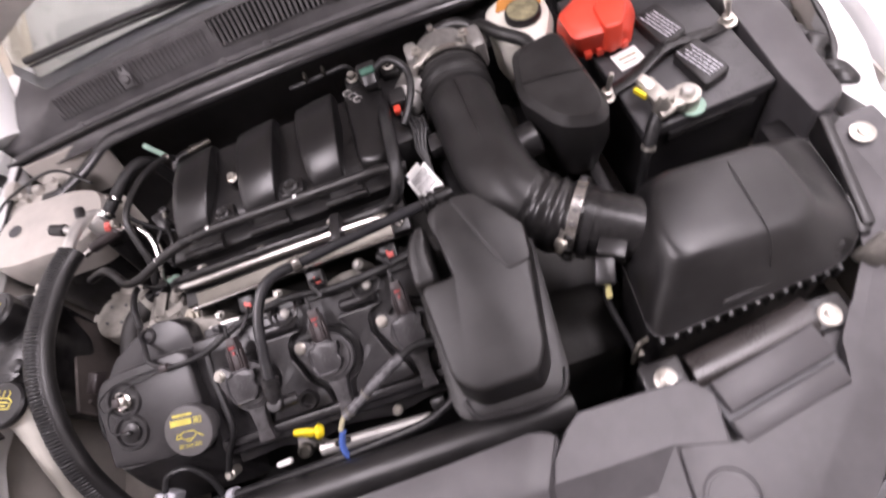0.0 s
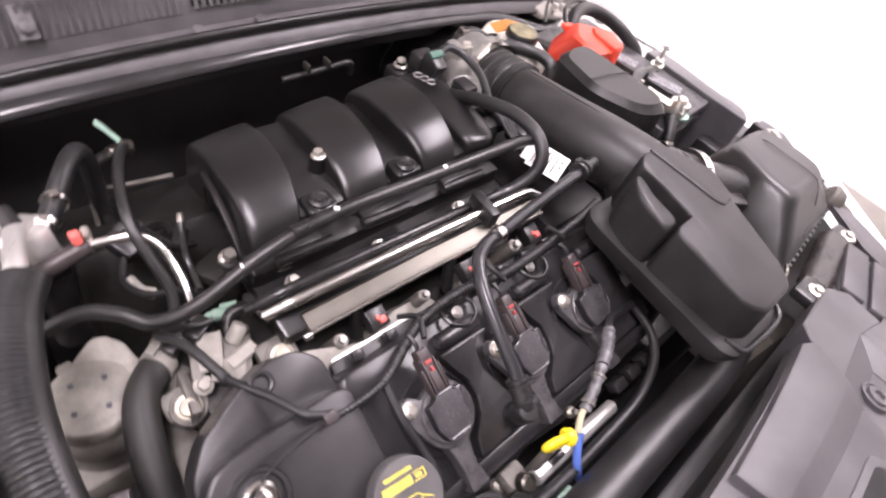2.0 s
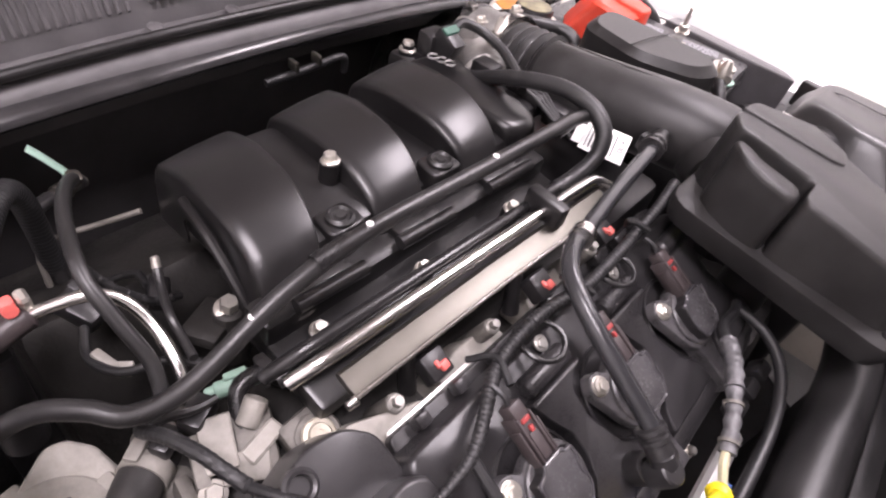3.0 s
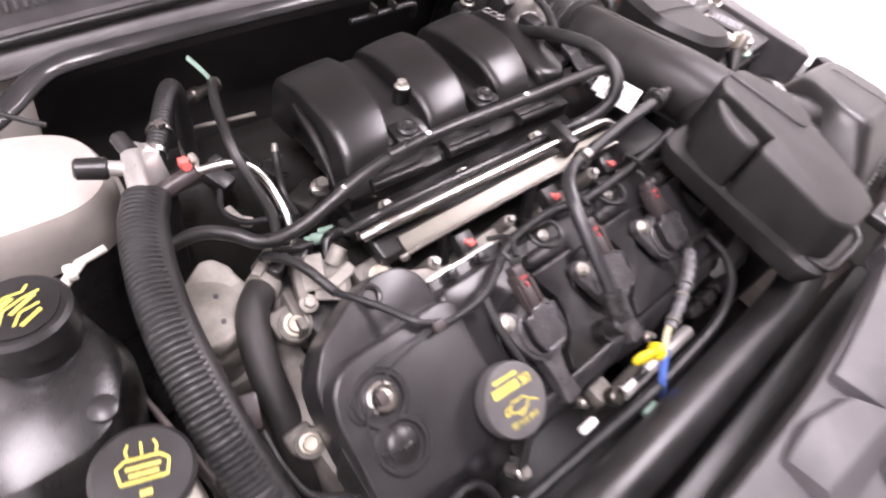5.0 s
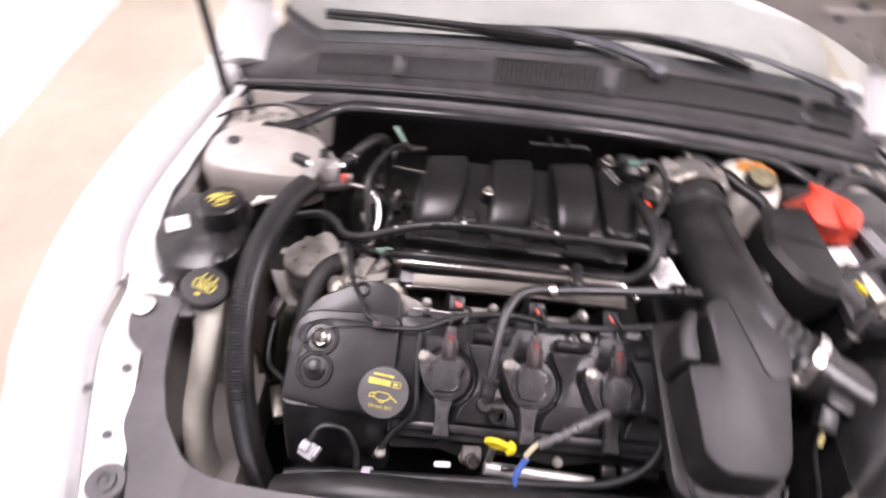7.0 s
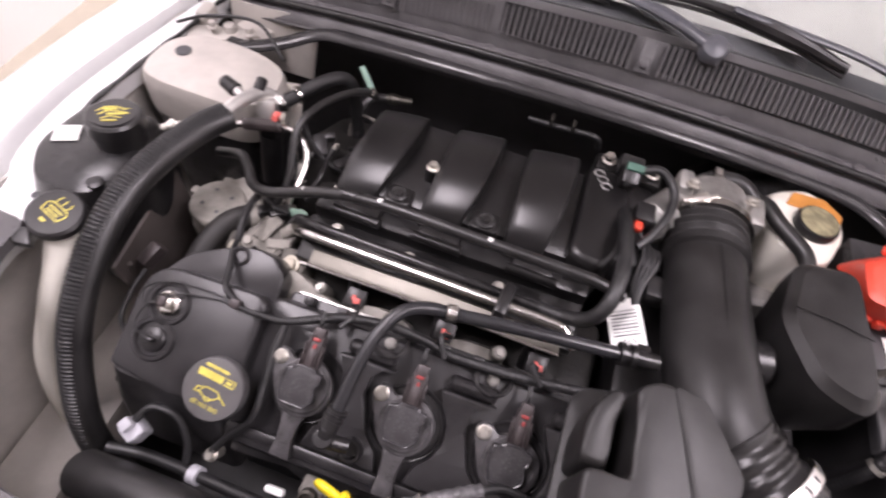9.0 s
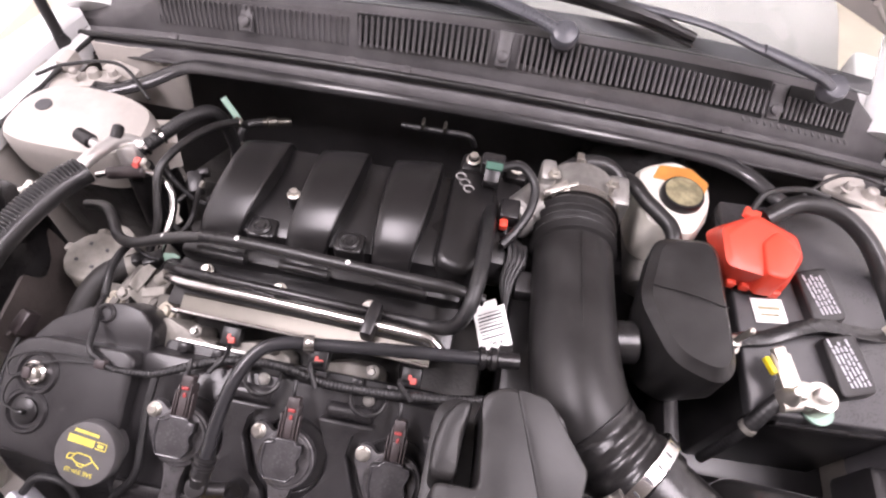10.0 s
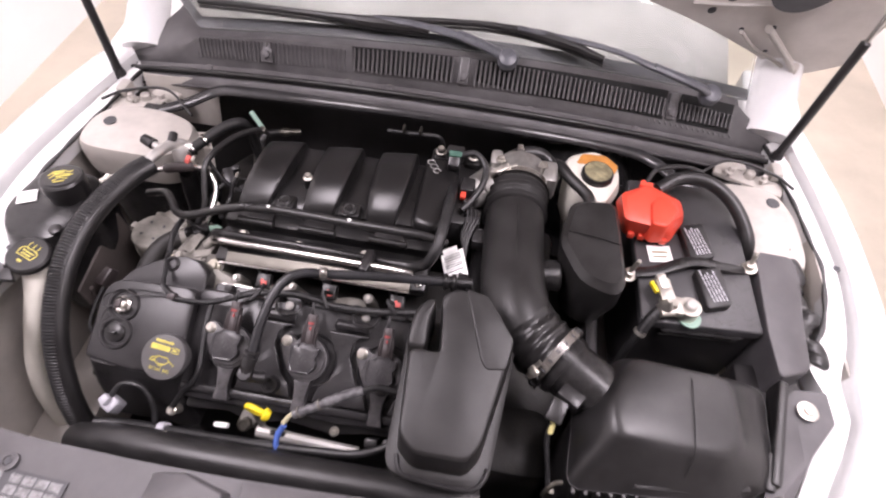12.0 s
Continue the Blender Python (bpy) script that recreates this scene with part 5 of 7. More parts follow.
part("lower_body", loft([rounded([Vector(p) for p in ring], 0.028, 5) for ring in (
    [(0.240, 0.040, 0.850), (0.225, -0.120, 0.815), (0.275, -0.135, 0.790), (0.300, 0.030, 0.825)],
    [(0.172, 0.048, 0.850), (0.172, -0.165, 0.826), (0.290, -0.168, 0.826), (0.310, 0.043, 0.850)],
    [(0.166, 0.050, 0.868), (0.168, -0.173, 0.846), (0.294, -0.176, 0.846), (0.315, 0.045, 0.866)],
    [(0.166, 0.048, 0.874), (0.168, -0.172, 0.853), (0.294, -0.175, 0.853), (0.314, 0.044, 0.872)],
    [(0.173, 0.043, 0.877), (0.175, -0.165, 0.857), (0.288, -0.168, 0.857), (0.308, 0.038, 0.875)])]), GRAINED, res)
part("lid", prism([(0.204, 0.036), (0.225, 0.048), (0.262, 0.042), (0.306, -0.012), (0.300, -0.050), (0.281, -0.142), (0.266, -0.163), (0.202, -0.163), (0.181, -0.145), (0.173, -0.060), (0.173, -0.041), (0.211, -0.039), (0.209, 0.005)], 0.86, 0.907, 0.005, 0.009, None, lid, 0.004), GRAINED, res)
part("support_leg", rod((0.275, -0.06, 0.62), (0.270, -0.05, 0.84), 0.03, 0.025, 20, 0.003), BLACK, res)
part("notch_wall", prism([(0.172, -0.039), (0.171, -0.010), (0.176, 0.012), (0.188, 0.026), (0.199, 0.028), (0.1985, 0.016), (0.196, 0.004), (0.195, -0.039)], 0.86, 0.903, 0.006, 0.008, None, lid), GRAINED, res, "curled outer wall of the notch")
part("lid_panel", prism([(0.232, 0.046), (0.262, 0.042), (0.306, -0.012), (0.2985, -0.054), (0.272, -0.058), (0.262, -0.045)], 0.88, 0.9086, 0.002, 0.006, None, lid, 0.004), GRAINED, res)
part("rim", tube([(0.182, -0.150, 0.859), (0.190, -0.170, 0.856), (0.21, -0.1745, 0.8555), (0.265, -0.177, 0.8555), (0.285, -0.170, 0.857), (0.293, -0.150, 0.861)], 0.0028, 8, 0.006), BLACK, res)
part("outlet", rod((0.27, 0.03, 0.86), (0.31, 0.075, 0.862), 0.035), GRAINED, res)
clipt = thing("fir_tree_clip", (0.211, 0.026, 0.833), "lime green push clip with a translucent stem under the resonator", "clip")
part("head", join(lathe([(0.0078, 0), (0.0078, 0.003), (0.0060, 0.005), (0.0056, 0.012), (0.0066, 0.013)], 16, along((0.2095, 0.0300, 0.8350), (0.2135, 0.0100, 0.8262))), rbox(0.2090, 0.0315, 0.8362, 0.013, 0.007, 0.011, 0.002)), LIME, clipt)
part("stem", lathe([(0.0054, 0.0), (0.0060, 0.003), (0.0044, 0.005), (0.0052, 0.008), (0.0036, 0.011), (0.0026, 0.018), (0.001, 0.019)], 14, along((0.2118, 0.0185, 0.8300), (0.2150, 0.0, 0.8225))), MILKY, clipt, "milky ribbed stem")

box = thing("side_resonator", (0.41, 0.19, 0.76), "grained black plastic resonator with sloping top edges", "resonator")
part("body", loft([rounded([Vector(p) for p in ring], 0.02, 5) for ring in (
    [(0.400, 0.265, 0.72), (0.44, 0.275, 0.72), (0.445, 0.140, 0.76), (0.43, 0.130, 0.76), (0.402, 0.140, 0.76), (0.388, 0.19, 0.72)],
    [(0.378, 0.276, 0.855), (0.448, 0.285, 0.860), (0.459, 0.126, 0.846), (0.440, 0.106, 0.842), (0.391, 0.124, 0.846), (0.361, 0.190, 0.855)],
    [(0.376, 0.275, 0.887), (0.446, 0.283, 0.890), (0.458, 0.128, 0.887), (0.441, 0.108, 0.884), (0.392, 0.124, 0.886), (0.358, 0.190, 0.888)],
    [(0.384, 0.267, 0.896), (0.440, 0.274, 0.898), (0.450, 0.136, 0.897), (0.438, 0.120, 0.895), (0.398, 0.132, 0.896), (0.367, 0.190, 0.897)])]), GRAINED, box)
part("crease", tube([(0.370, 0.205, 0.8975), (0.41, 0.200, 0.8990), (0.449, 0.192, 0.8985)], 0.0008, 6, 0.01), GRAINED, box)
part("spigot", rod((0.33, 0.155, 0.84), (0.37, 0.16, 0.842), 0.024, None, 22, 0.003), SATIN, box, "black inlet spigot")

air = thing("filter_box", (0.52, -0.06, 0.62), "large black plastic air filter box with sloped lid", "air filter box")
ring_low = [(0.397, -0.045), (0.390, -0.148), (0.605, -0.132), (0.648, -0.095), (0.655, 0.030), (0.450, 0.035)]
ring_mid = [(0.404, -0.055), (0.405, -0.128), (0.590, -0.121), (0.630, -0.088), (0.630, 0.026), (0.448, 0.028)]
ring_top = [(0.417, -0.058), (0.424, -0.108), (0.578, -0.105), (0.606, -0.078), (0.600, 0.018), (0.452, 0.018)]
ring_cap = [(0.434, -0.056), (0.444, -0.088), (0.563, -0.087), (0.583, -0.068), (0.580, 0.004), (0.462, 0.004)]


def level(ring, z, dz=0.0):
    return rounded([Vector((x, y, z - dz * (x - 0.45))) for x, y in ring], 0.022, 5)


ring_edge = [(a * 0.7 + c * 0.3, b * 0.7 + d * 0.3) for (a, b), (c, d) in zip(ring_top, ring_cap)]
part("lid", loft([level(ring_low, 0.838), level(ring_mid, 0.862, 0.05), level(ring_top, 0.884, 0.09), level(ring_edge, 0.8935, 0.1), level([((a + c) / 2, (b + d) / 2) for (a, b), (c, d) in zip(ring_edge, ring_cap)], 0.8995, 0.1), level(ring_cap, 0.902, 0.1)]), AIRLID, air, "", 75)
part("lower_case", loft([level([(0.514 + (x - 0.514) * 0.97, -0.06 + (y + 0.06) * 0.96) for x, y in ring_low], z) for z in (0.55, 0.834)]), BLACK, air)
part("joint_flange", loft([level([(0.514 + (x - 0.514) * 1.004, -0.06 + (y + 0.06) * 1.006) for x, y in ring_low], z) for z in (0.826, 0.838)]), BLACK, air)
part("lid_step", prism([(0.47, -0.124), (0.61, -0.108), (0.612, -0.118), (0.47, -0.136)], 0.838, 0.850, 0.002, 0.003), GRAINED, air)
part("lip", tube([(0.470, -0.1345, 0.8445), (0.53, -0.1290, 0.8445), (0.600, -0.1225, 0.8425)], 0.0035, 8, 0.01), GRAINED, air)
part("seam", tube([(0.534, 0.004, 0.884), (0.534, -0.006, 0.8945), (0.532, -0.05, 0.8955), (0.530, -0.092, 0.8945), (0.528, -0.108, 0.880), (0.526, -0.120, 0.860)], 0.0007, 6, 0.01), GRAINED, air)
for k in range(14):
    f = k / 13
    x, y = 0.400 + 0.20 * f, -0.1475 + 0.0155 * f
    part("tooth", rbox(x, y, 0.824, 0.0055, 0.010, 0.022, 0.001, 1), BLACK, air)
part("side_seal", join(rbox(0.665, -0.03, 0.826, 0.014, 0.15, 0.04, 0.004, 2, (0, 0, -14)), rbox(0.646, -0.085, 0.836, 0.014, 0.05, 0.012, 0.004, 2, (0, 0, -14))), RUBBER, air)
part("latch_clip", join(tube([(0.372, -0.150, 0.80), (0.364, -0.158, 0.83), (0.372, -0.150, 0.848), (0.384, -0.145, 0.848)], 0.003, 8, 0.004), rbox(0.373, -0.153, 0.822, 0.010, 0.009, 0.026, 0.003)), BRUSHED, air, "spring latch clip")
part("stub_pad", join(rod((0.637, -0.118, 0.835), (0.645, -0.14, 0.83), 0.022, 0.018, 20, 0.004), rod((0.644, -0.136, 0.828), (0.65, -0.16, 0.82), 0.010, 0.010, 14)), DULLCAST, air)

# ---- battery corner ----
bat = thing("battery", (0.57, 0.25, 0.63), "black car battery with two vent covers and clamped terminals", "battery")
part("case", rbox(0.580, 0.262, 0.725, 0.174, 0.285, 0.19, 0.005, 2, (0, 0, 3)), BLACK, bat)
# Lid base is greyer than the case to carry its reflected sheen.
part("lid", prism([(0.496, 0.111), (0.676, 0.121), (0.664, 0.41), (0.484, 0.40)], 0.816, 0.832, 0.004, 0.006), mat("sheen_lifted_lid_plastic", (0.045, 0.044, 0.046), 0.33, bump=0.2), bat)
# Dark blocks on the case front paint the shade of its slots.
for k in range(8):
    part("edge_slot", rbox(0.555 + 0.014 * k, 0.1180 + 0.0008 * k, 0.806, 0.009, 0.004, 0.007, 0.001, 1), PRINT_AND_SHADE, bat)
rnd = random.Random(5)
for x, y in ((0.590, 0.270), (0.606, 0.184)):
    vent = part("vent_cover", prism([(x - 0.016, y - 0.044), (x + 0.024, y - 0.030), (x + 0.012, y + 0.040), (x - 0.028, y + 0.026)], 0.830, 0.846, 0.003, 0.008), BLACK, bat)
    words = []
    for row in range(5):
        at = -0.026
        while at < 0.022:
            w = rnd.uniform(0.004, 0.011)
            words.append((-0.0105 + 0.0052 * row, at + w / 2, 0.0024, w))
            at += w + 0.0018
    part("vent_print", bars(words, pose(x - 0.002, y - 0.002, 0.8463, 0, 0, 18)), GREYPLUG, vent, "worn pale printed lines")
part("terminal_label", rbox(0.530, 0.240, 0.8335, 0.038, 0.032, 0.001, 0, 1, (0, 0, 8)), LABEL, bat, "white warning label")
part("label_print", join(rbox(0.530, 0.243, 0.8342, 0.026, 0.004, 0.0006, 0, 1, (0, 0, 8)), rbox(0.530, 0.234, 0.8342, 0.022, 0.003, 0.0006, 0, 1, (0, 0, 8))), OLIVE, bat)
part("front_ledge", join(rbox(0.590, 0.1165, 0.812, 0.120, 0.008, 0.006, 0.0015, 1, (0, 0, 3)), rbox(0.590, 0.1175, 0.799, 0.120, 0.005, 0.004, 0.001, 1, (0, 0, 3))), SATIN, bat, "ribbed grip ledge on the front")
part("post", lathe([(0.0095, 0.83), (0.0088, 0.862), (0.007, 0.864)], 20, pose(0.560, 0.132, 0)), CAST, bat, "grey lead terminal post")

neg = thing("battery_terminal", (0.53, 0.13, 0.832), "silver negative battery clamp with black cable", "battery terminal")
part("clamp", join(lathe([(0.010, 0.0), (0.0165, 0.0), (0.0165, 0.020), (0.010, 0.020)], 24, pose(0.560, 0.132, 0.836)), rbox(0.535, 0.132, 0.850, 0.035, 0.030, 0.014, 0.004), rbox(0.525, 0.150, 0.858, 0.022, 0.045, 0.006, 0.002, 2, (0, 0, 12))), ZINC, neg)
part("clamp_bolt", join(rod((0.535, 0.118, 0.855), (0.515, 0.112, 0.856), 0.006), hex_bolt(pose(0.533, 0.128, 0.857), 0.008, 0.010), lathe([(0.012, 0), (0.010, 0.012), (0.004, 0.026)], 14, pose(0.522, 0.122, 0.852))), ZINC, neg)
part("lug", rbox(0.521, 0.166, 0.859, 0.015, 0.026, 0.009, 0.003, 2, (12, 0, 24)), ZINC, neg, "bright crimped cable lug")
part("yellow_band", rbox(0.5085, 0.156, 0.857, 0.006, 0.020, 0.008, 0.002, 2, (0, 0, 24)), YELLOW, neg, "yellow marker band")
part("green_washer", lathe([(0.017, 0), (0.017, 0.003), (0.010, 0.003)], 24, pose(0.566, 0.126, 0.833)), MINT, neg, "green felt washer")
part("cable", tube([(0.520, 0.124, 0.852), (0.508, 0.112, 0.842), (0.4965, 0.0975, 0.822), (0.488, 0.088, 0.795), (0.484, 0.084, 0.73)], lambda s: (0.0086 if s < 0.044 else 0.0062) + 0.0002 * math.cos(2 * math.pi * s / 0.006), 14, 0.0015), LOOM, neg, "black taped battery cable")
part("cable_cuff", lathe([(0.0098, 0), (0.0098, 0.005)], 18, along((0.4970, 0.0981, 0.8226), (0.4940, 0.0945, 0.8150))), ZINC, neg)

hold = thing("battery_hold_down", (0.57, 0.22, 0.83), "black battery hold-down bar with two long bolts", "battery clamp")
HOLD = [p for p in curve_points([(0.462, 0.176, 0.842), (0.485, 0.190, 0.841), (0.520, 0.200, 0.842), (0.548, 0.213, 0.847), (0.580, 0.225, 0.848), (0.622, 0.228, 0.842), (0.650, 0.232, 0.836), (0.680, 0.240, 0.831)], 4)]
part("bar", thick([[(p.x + 0.35 * w, p.y - w, p.z + h) for p in HOLD] for w, h in ((0.0085, -0.005), (0.0080, 0.0), (0.003, 0.0015), (-0.003, 0.0015), (-0.0080, 0.0), (-0.0085, -0.005))], 0.0018), SATIN, hold, "pressed black steel bar")
for x, y, z, tilt in ((0.472, 0.178, 0.846, 14), (0.671, 0.238, 0.834, -14)):
    part("hold_bolt", moved(join(lathe([(0.0035, -0.19), (0.0035, 0.040), (0.002, 0.042)], 12), lathe([(0.012, 0), (0.012, 0.002), (0.0075, 0.003), (0.0075, 0.012), (0.006, 0.013)], 18)), pose(x, y, z, 0, tilt * 0.7, 0)), ZINC, hold, "zinc threaded bolt and nut")

red = thing("terminal_cover", (0.5, 0.27, 0.832), "bright red plastic cover over the positive terminal", "terminal cover")
part("shell", loft([rounded([Vector(p) for p in ring], 0.009, 3) for ring in (
    [(0.470, 0.268, 0.836), (0.544, 0.262, 0.836), (0.574, 0.315, 0.836), (0.572, 0.350, 0.836), (0.515, 0.372, 0.836), (0.460, 0.340, 0.836)],
    [(0.464, 0.260, 0.864), (0.534, 0.253, 0.864), (0.563, 0.302, 0.864), (0.560, 0.335, 0.864), (0.509, 0.355, 0.864), (0.457, 0.325, 0.864)],
    [(0.459, 0.258, 0.884), (0.518, 0.251, 0.882), (0.549, 0.286, 0.880), (0.547, 0.314, 0.882), (0.500, 0.337, 0.888), (0.454, 0.306, 0.890)],
    [(0.464, 0.265, 0.888), (0.514, 0.259, 0.886), (0.542, 0.288, 0.884), (0.540, 0.309, 0.886), (0.499, 0.329, 0.892), (0.460, 0.301, 0.894)])]), RED, red)
part("raised_ridge", prism([(0.500, 0.249), (0.524, 0.248), (0.545, 0.288), (0.520, 0.315), (0.500, 0.295)], 0.85, 0.8925, 0.004, 0.008), RED, red)
for k in range(4):
    part("tab", rbox(0.480 + 0.017 * k, 0.2605 - 0.0012 * k, 0.846, 0.011, 0.008, 0.012, 0.002), RED, red)
part("hinge_tab", rbox(0.500, 0.346, 0.876, 0.02, 0.014, 0.008, 0.002, 2, (0, 0, -20)), RED, red)
pos = thing("positive_cable", (0.6, 0.35, 0.70), "thick black battery cable behind the red cover", "cable")
part("sheath", tube([(0.525, 0.355, 0.862), (0.560, 0.375, 0.876), (0.605, 0.378, 0.874), (0.645, 0.355, 0.862), (0.672, 0.315, 0.842), (0.682, 0.285, 0.815), (0.684, 0.275, 0.74)], 0.0115, 16, 0.006), RUBBER, pos)
part("lead", tube([(0.50, 0.350, 0.876), (0.515, 0.372, 0.890), (0.56, 0.388, 0.890), (0.595, 0.388, 0.884)], 0.004, 10, 0.006), RUBBER, pos)
shield = thing("splash_shield", (0.71, 0.15, 0.70), "smooth dark grey plastic shield beside the battery", "shield")
part("plate", prism([(0.684, 0.275), (0.752, 0.285), (0.757, 0.24), (0.744, 0.15), (0.737, 0.075), (0.684, 0.050), (0.678, 0.12)], 0.70, 0.836, 0.004, 0.012, None, lambda x, y: -0.2 * (x - 0.69)), COVER, shield)
part("seal_strip", tube([(0.768 + 0.010 * math.sin(k * 1.9), 0.105 + 0.022 * k, 0.790 + 0.003 * math.sin(k * 3.3)) for k in range(11)], lambda s: 0.014 + 0.003 * math.sin(s * 95) + 0.0025 * math.sin(s * 211), 14, 0.005, 0.7), RUBBER, shield, "ragged black foam seal")
part("lower_pocket", rbox(0.70, 0.02, 0.74, 0.10, 0.16, 0.08, 0.01), BLACK, shield)

brake = thing("brake_reservoir", (0.415, 0.385, 0.76), "milky brake fluid reservoir with black cap and orange band", "brake reservoir")
part("tank", loft([rounded([Vector(p) for p in ring], 0.018, 4) for ring in (
    [(0.385, 0.335, 0.76), (0.440, 0.325, 0.76), (0.462, 0.375, 0.76), (0.455, 0.425, 0.76), (0.39, 0.43, 0.76), (0.372, 0.39, 0.76)],
    [(0.378, 0.325, 0.825), (0.442, 0.315, 0.825), (0.472, 0.375, 0.825), (0.468, 0.42, 0.825), (0.425, 0.452, 0.825), (0.372, 0.435, 0.825), (0.362, 0.39, 0.825)][:6],
    [(0.382, 0.330, 0.845), (0.440, 0.320, 0.845), (0.466, 0.378, 0.845), (0.462, 0.418, 0.845), (0.424, 0.446, 0.845), (0.372, 0.420, 0.845)],
    [(0.390, 0.340, 0.852), (0.436, 0.332, 0.852), (0.457, 0.380, 0.852), (0.452, 0.412, 0.852), (0.422, 0.436, 0.852), (0.382, 0.415, 0.852)])]), MILKY, brake)
part("cap", lathe([(0.0275, 0), (0.0275, 0.010), (0.026, 0.013), (0.001, 0.014)], 36, pose(0.424, 0.375, 0.850)), BLACK, brake, "black screw cap")
part("cap_print", lathe([(0.0235, 0), (0.0235, 0.0005), (0.001, 0.0008)], 36, pose(0.424, 0.375, 0.8640)), OLIVE, brake, "worn yellow cap print")
part("orange_band", prism([(0.388, 0.400), (0.398, 0.425), (0.440, 0.428), (0.462, 0.405), (0.455, 0.385), (0.42, 0.400)], 0.850, 0.8535, 0.001, 0.004), ORANGE, brake)
bh = thing("booster_hose", (0.36, 0.40, 0.80), "black rubber vacuum hose with spring clip", "hose")
part("hose", tube([(0.268, 0.370, 0.868), (0.284, 0.383, 0.868), (0.303, 0.392, 0.868), (0.324, 0.394, 0.865), (0.340, 0.386, 0.858), (0.347, 0.372, 0.848), (0.348, 0.355, 0.838)], 0.0108, 16, 0.005), RUBBER, bh)
part("return_hose", tube([(0.352, 0.392, 0.850), (0.362, 0.378, 0.858), (0.376, 0.356, 0.858), (0.396, 0.335, 0.857), (0.409, 0.318, 0.856), (0.412, 0.296, 0.85), (0.404, 0.278, 0.82)], 0.0098, 14, 0.006), RUBBER, bh, "curved black return hose")
part("union", join(rod((0.344, 0.378, 0.853), (0.352, 0.360, 0.838), 0.0135, 0.0125, 18, 0.003), rbox(0.342, 0.372, 0.846, 0.016, 0.018, 0.018, 0.004, 2, (0, 0, 20))), DULLCAST, bh, "pale metal union")
part("clip", join(lathe([(0.0124, 0), (0.0124, 0.010), (0.0112, 0.010)], 20, along((0.283, 0.382, 0.868), (0.294, 0.389, 0.868))), rbox(0.2855, 0.3835, 0.882, 0.010, 0.012, 0.010, 0.001), rbox(0.293, 0.379, 0.8745, 0.005, 0.010, 0.010, 0.001)), STEEL, bh, "bright spring clip")

# ---- hose, tanks and filler beside the engine ----
ac = thing("insulated_line", (-0.33, 0.1, 0.60), "line in a thick black corrugated sleeve", "hose")
SLEEVE = [(-0.326, 0.246, 0.853), (-0.342, 0.215, 0.855), (-0.358, 0.160, 0.855), (-0.367, 0.10, 0.850), (-0.369, 0.03, 0.826), (-0.361, -0.045, 0.775), (-0.343, -0.105, 0.70), (-0.325, -0.135, 0.63), (-0.32, -0.14, 0.55)]
part("sleeve", tube(SLEEVE, corrugated(0.0174, 0.0048, 0.0018), 24, 0.0008), LOOM, ac)
part("split_strip", tube([Vector(p) + Vector((0.0066, -0.001, -0.0010)) for p in SLEEVE], 0.0140, 20, 0.008), RUBBER, ac, "smooth black split side of the sleeve")
part("metal_end", join(tube([(-0.3285, 0.240, 0.8565), (-0.324, 0.262, 0.8575), (-0.317, 0.290, 0.853), (-0.309, 0.312, 0.844), (-0.300, 0.320, 0.832)], 0.0088, 18, 0.004), rbox(-0.304, 0.304, 0.824, 0.026, 0.030, 0.034, 0.005, 2, (-20, 0, 20)), rod((-0.318, 0.282, 0.853), (-0.338, 0.290, 0.856), 0.0066), rod((-0.301, 0.318, 0.834), (-0.288, 0.316, 0.829), 0.0095, 0.0095, 18, 0.002)), ALLOY, ac, "bright alloy line fitting")
part("service_cap", rod((-0.336, 0.289, 0.856), (-0.360, 0.298, 0.858), 0.0098, 0.009, 16, 0.002), BLACK, ac, "black service port cap")
part("service_cap", rod((-0.313, 0.302, 0.852), (-0.316, 0.322, 0.858), 0.0078, 0.0074, 16, 0.002), BLACK, ac, "small black port cap")

tank = thing("coolant_tank", (-0.46, 0.155, 0.60), "black plastic fluid reservoir with printed cap", "reservoir")
part("body", loft([rounded([Vector((*p, z)) for p in ring], 0.025, 5) for ring, z in (
    ([(-0.52, 0.12), (-0.50, 0.22), (-0.41, 0.22), (-0.395, 0.13), (-0.43, 0.09), (-0.49, 0.085)], 0.60),
    ([(-0.535, 0.13), (-0.52, 0.235), (-0.41, 0.235), (-0.385, 0.14), (-0.42, 0.078), (-0.50, 0.075)], 0.80),
    ([(-0.530, 0.135), (-0.515, 0.228), (-0.415, 0.228), (-0.392, 0.142), (-0.424, 0.086), (-0.495, 0.083)], 0.823),
    ([(-0.51, 0.145), (-0.50, 0.215), (-0.425, 0.215), (-0.405, 0.15), (-0.43, 0.105), (-0.485, 0.102)], 0.832))]), SATIN, tank)
TC = pose(-0.437, 0.176, 0.824, -7, 0)
tc = part("cap", lathe([(0.030, 0), (0.030, 0.020), (0.033, 0.021), (0.033, 0.040), (0.030, 0.043), (0.001, 0.044)], 36, TC), BLACK, tank, "black screw cap")
part("cap_print", lathe([(0.026, 0), (0.026, 0.0006), (0.001, 0.001)], 32, TC @ Matrix.Translation((0, 0, 0.0440))), BLACK, tc, "worn black cap face")
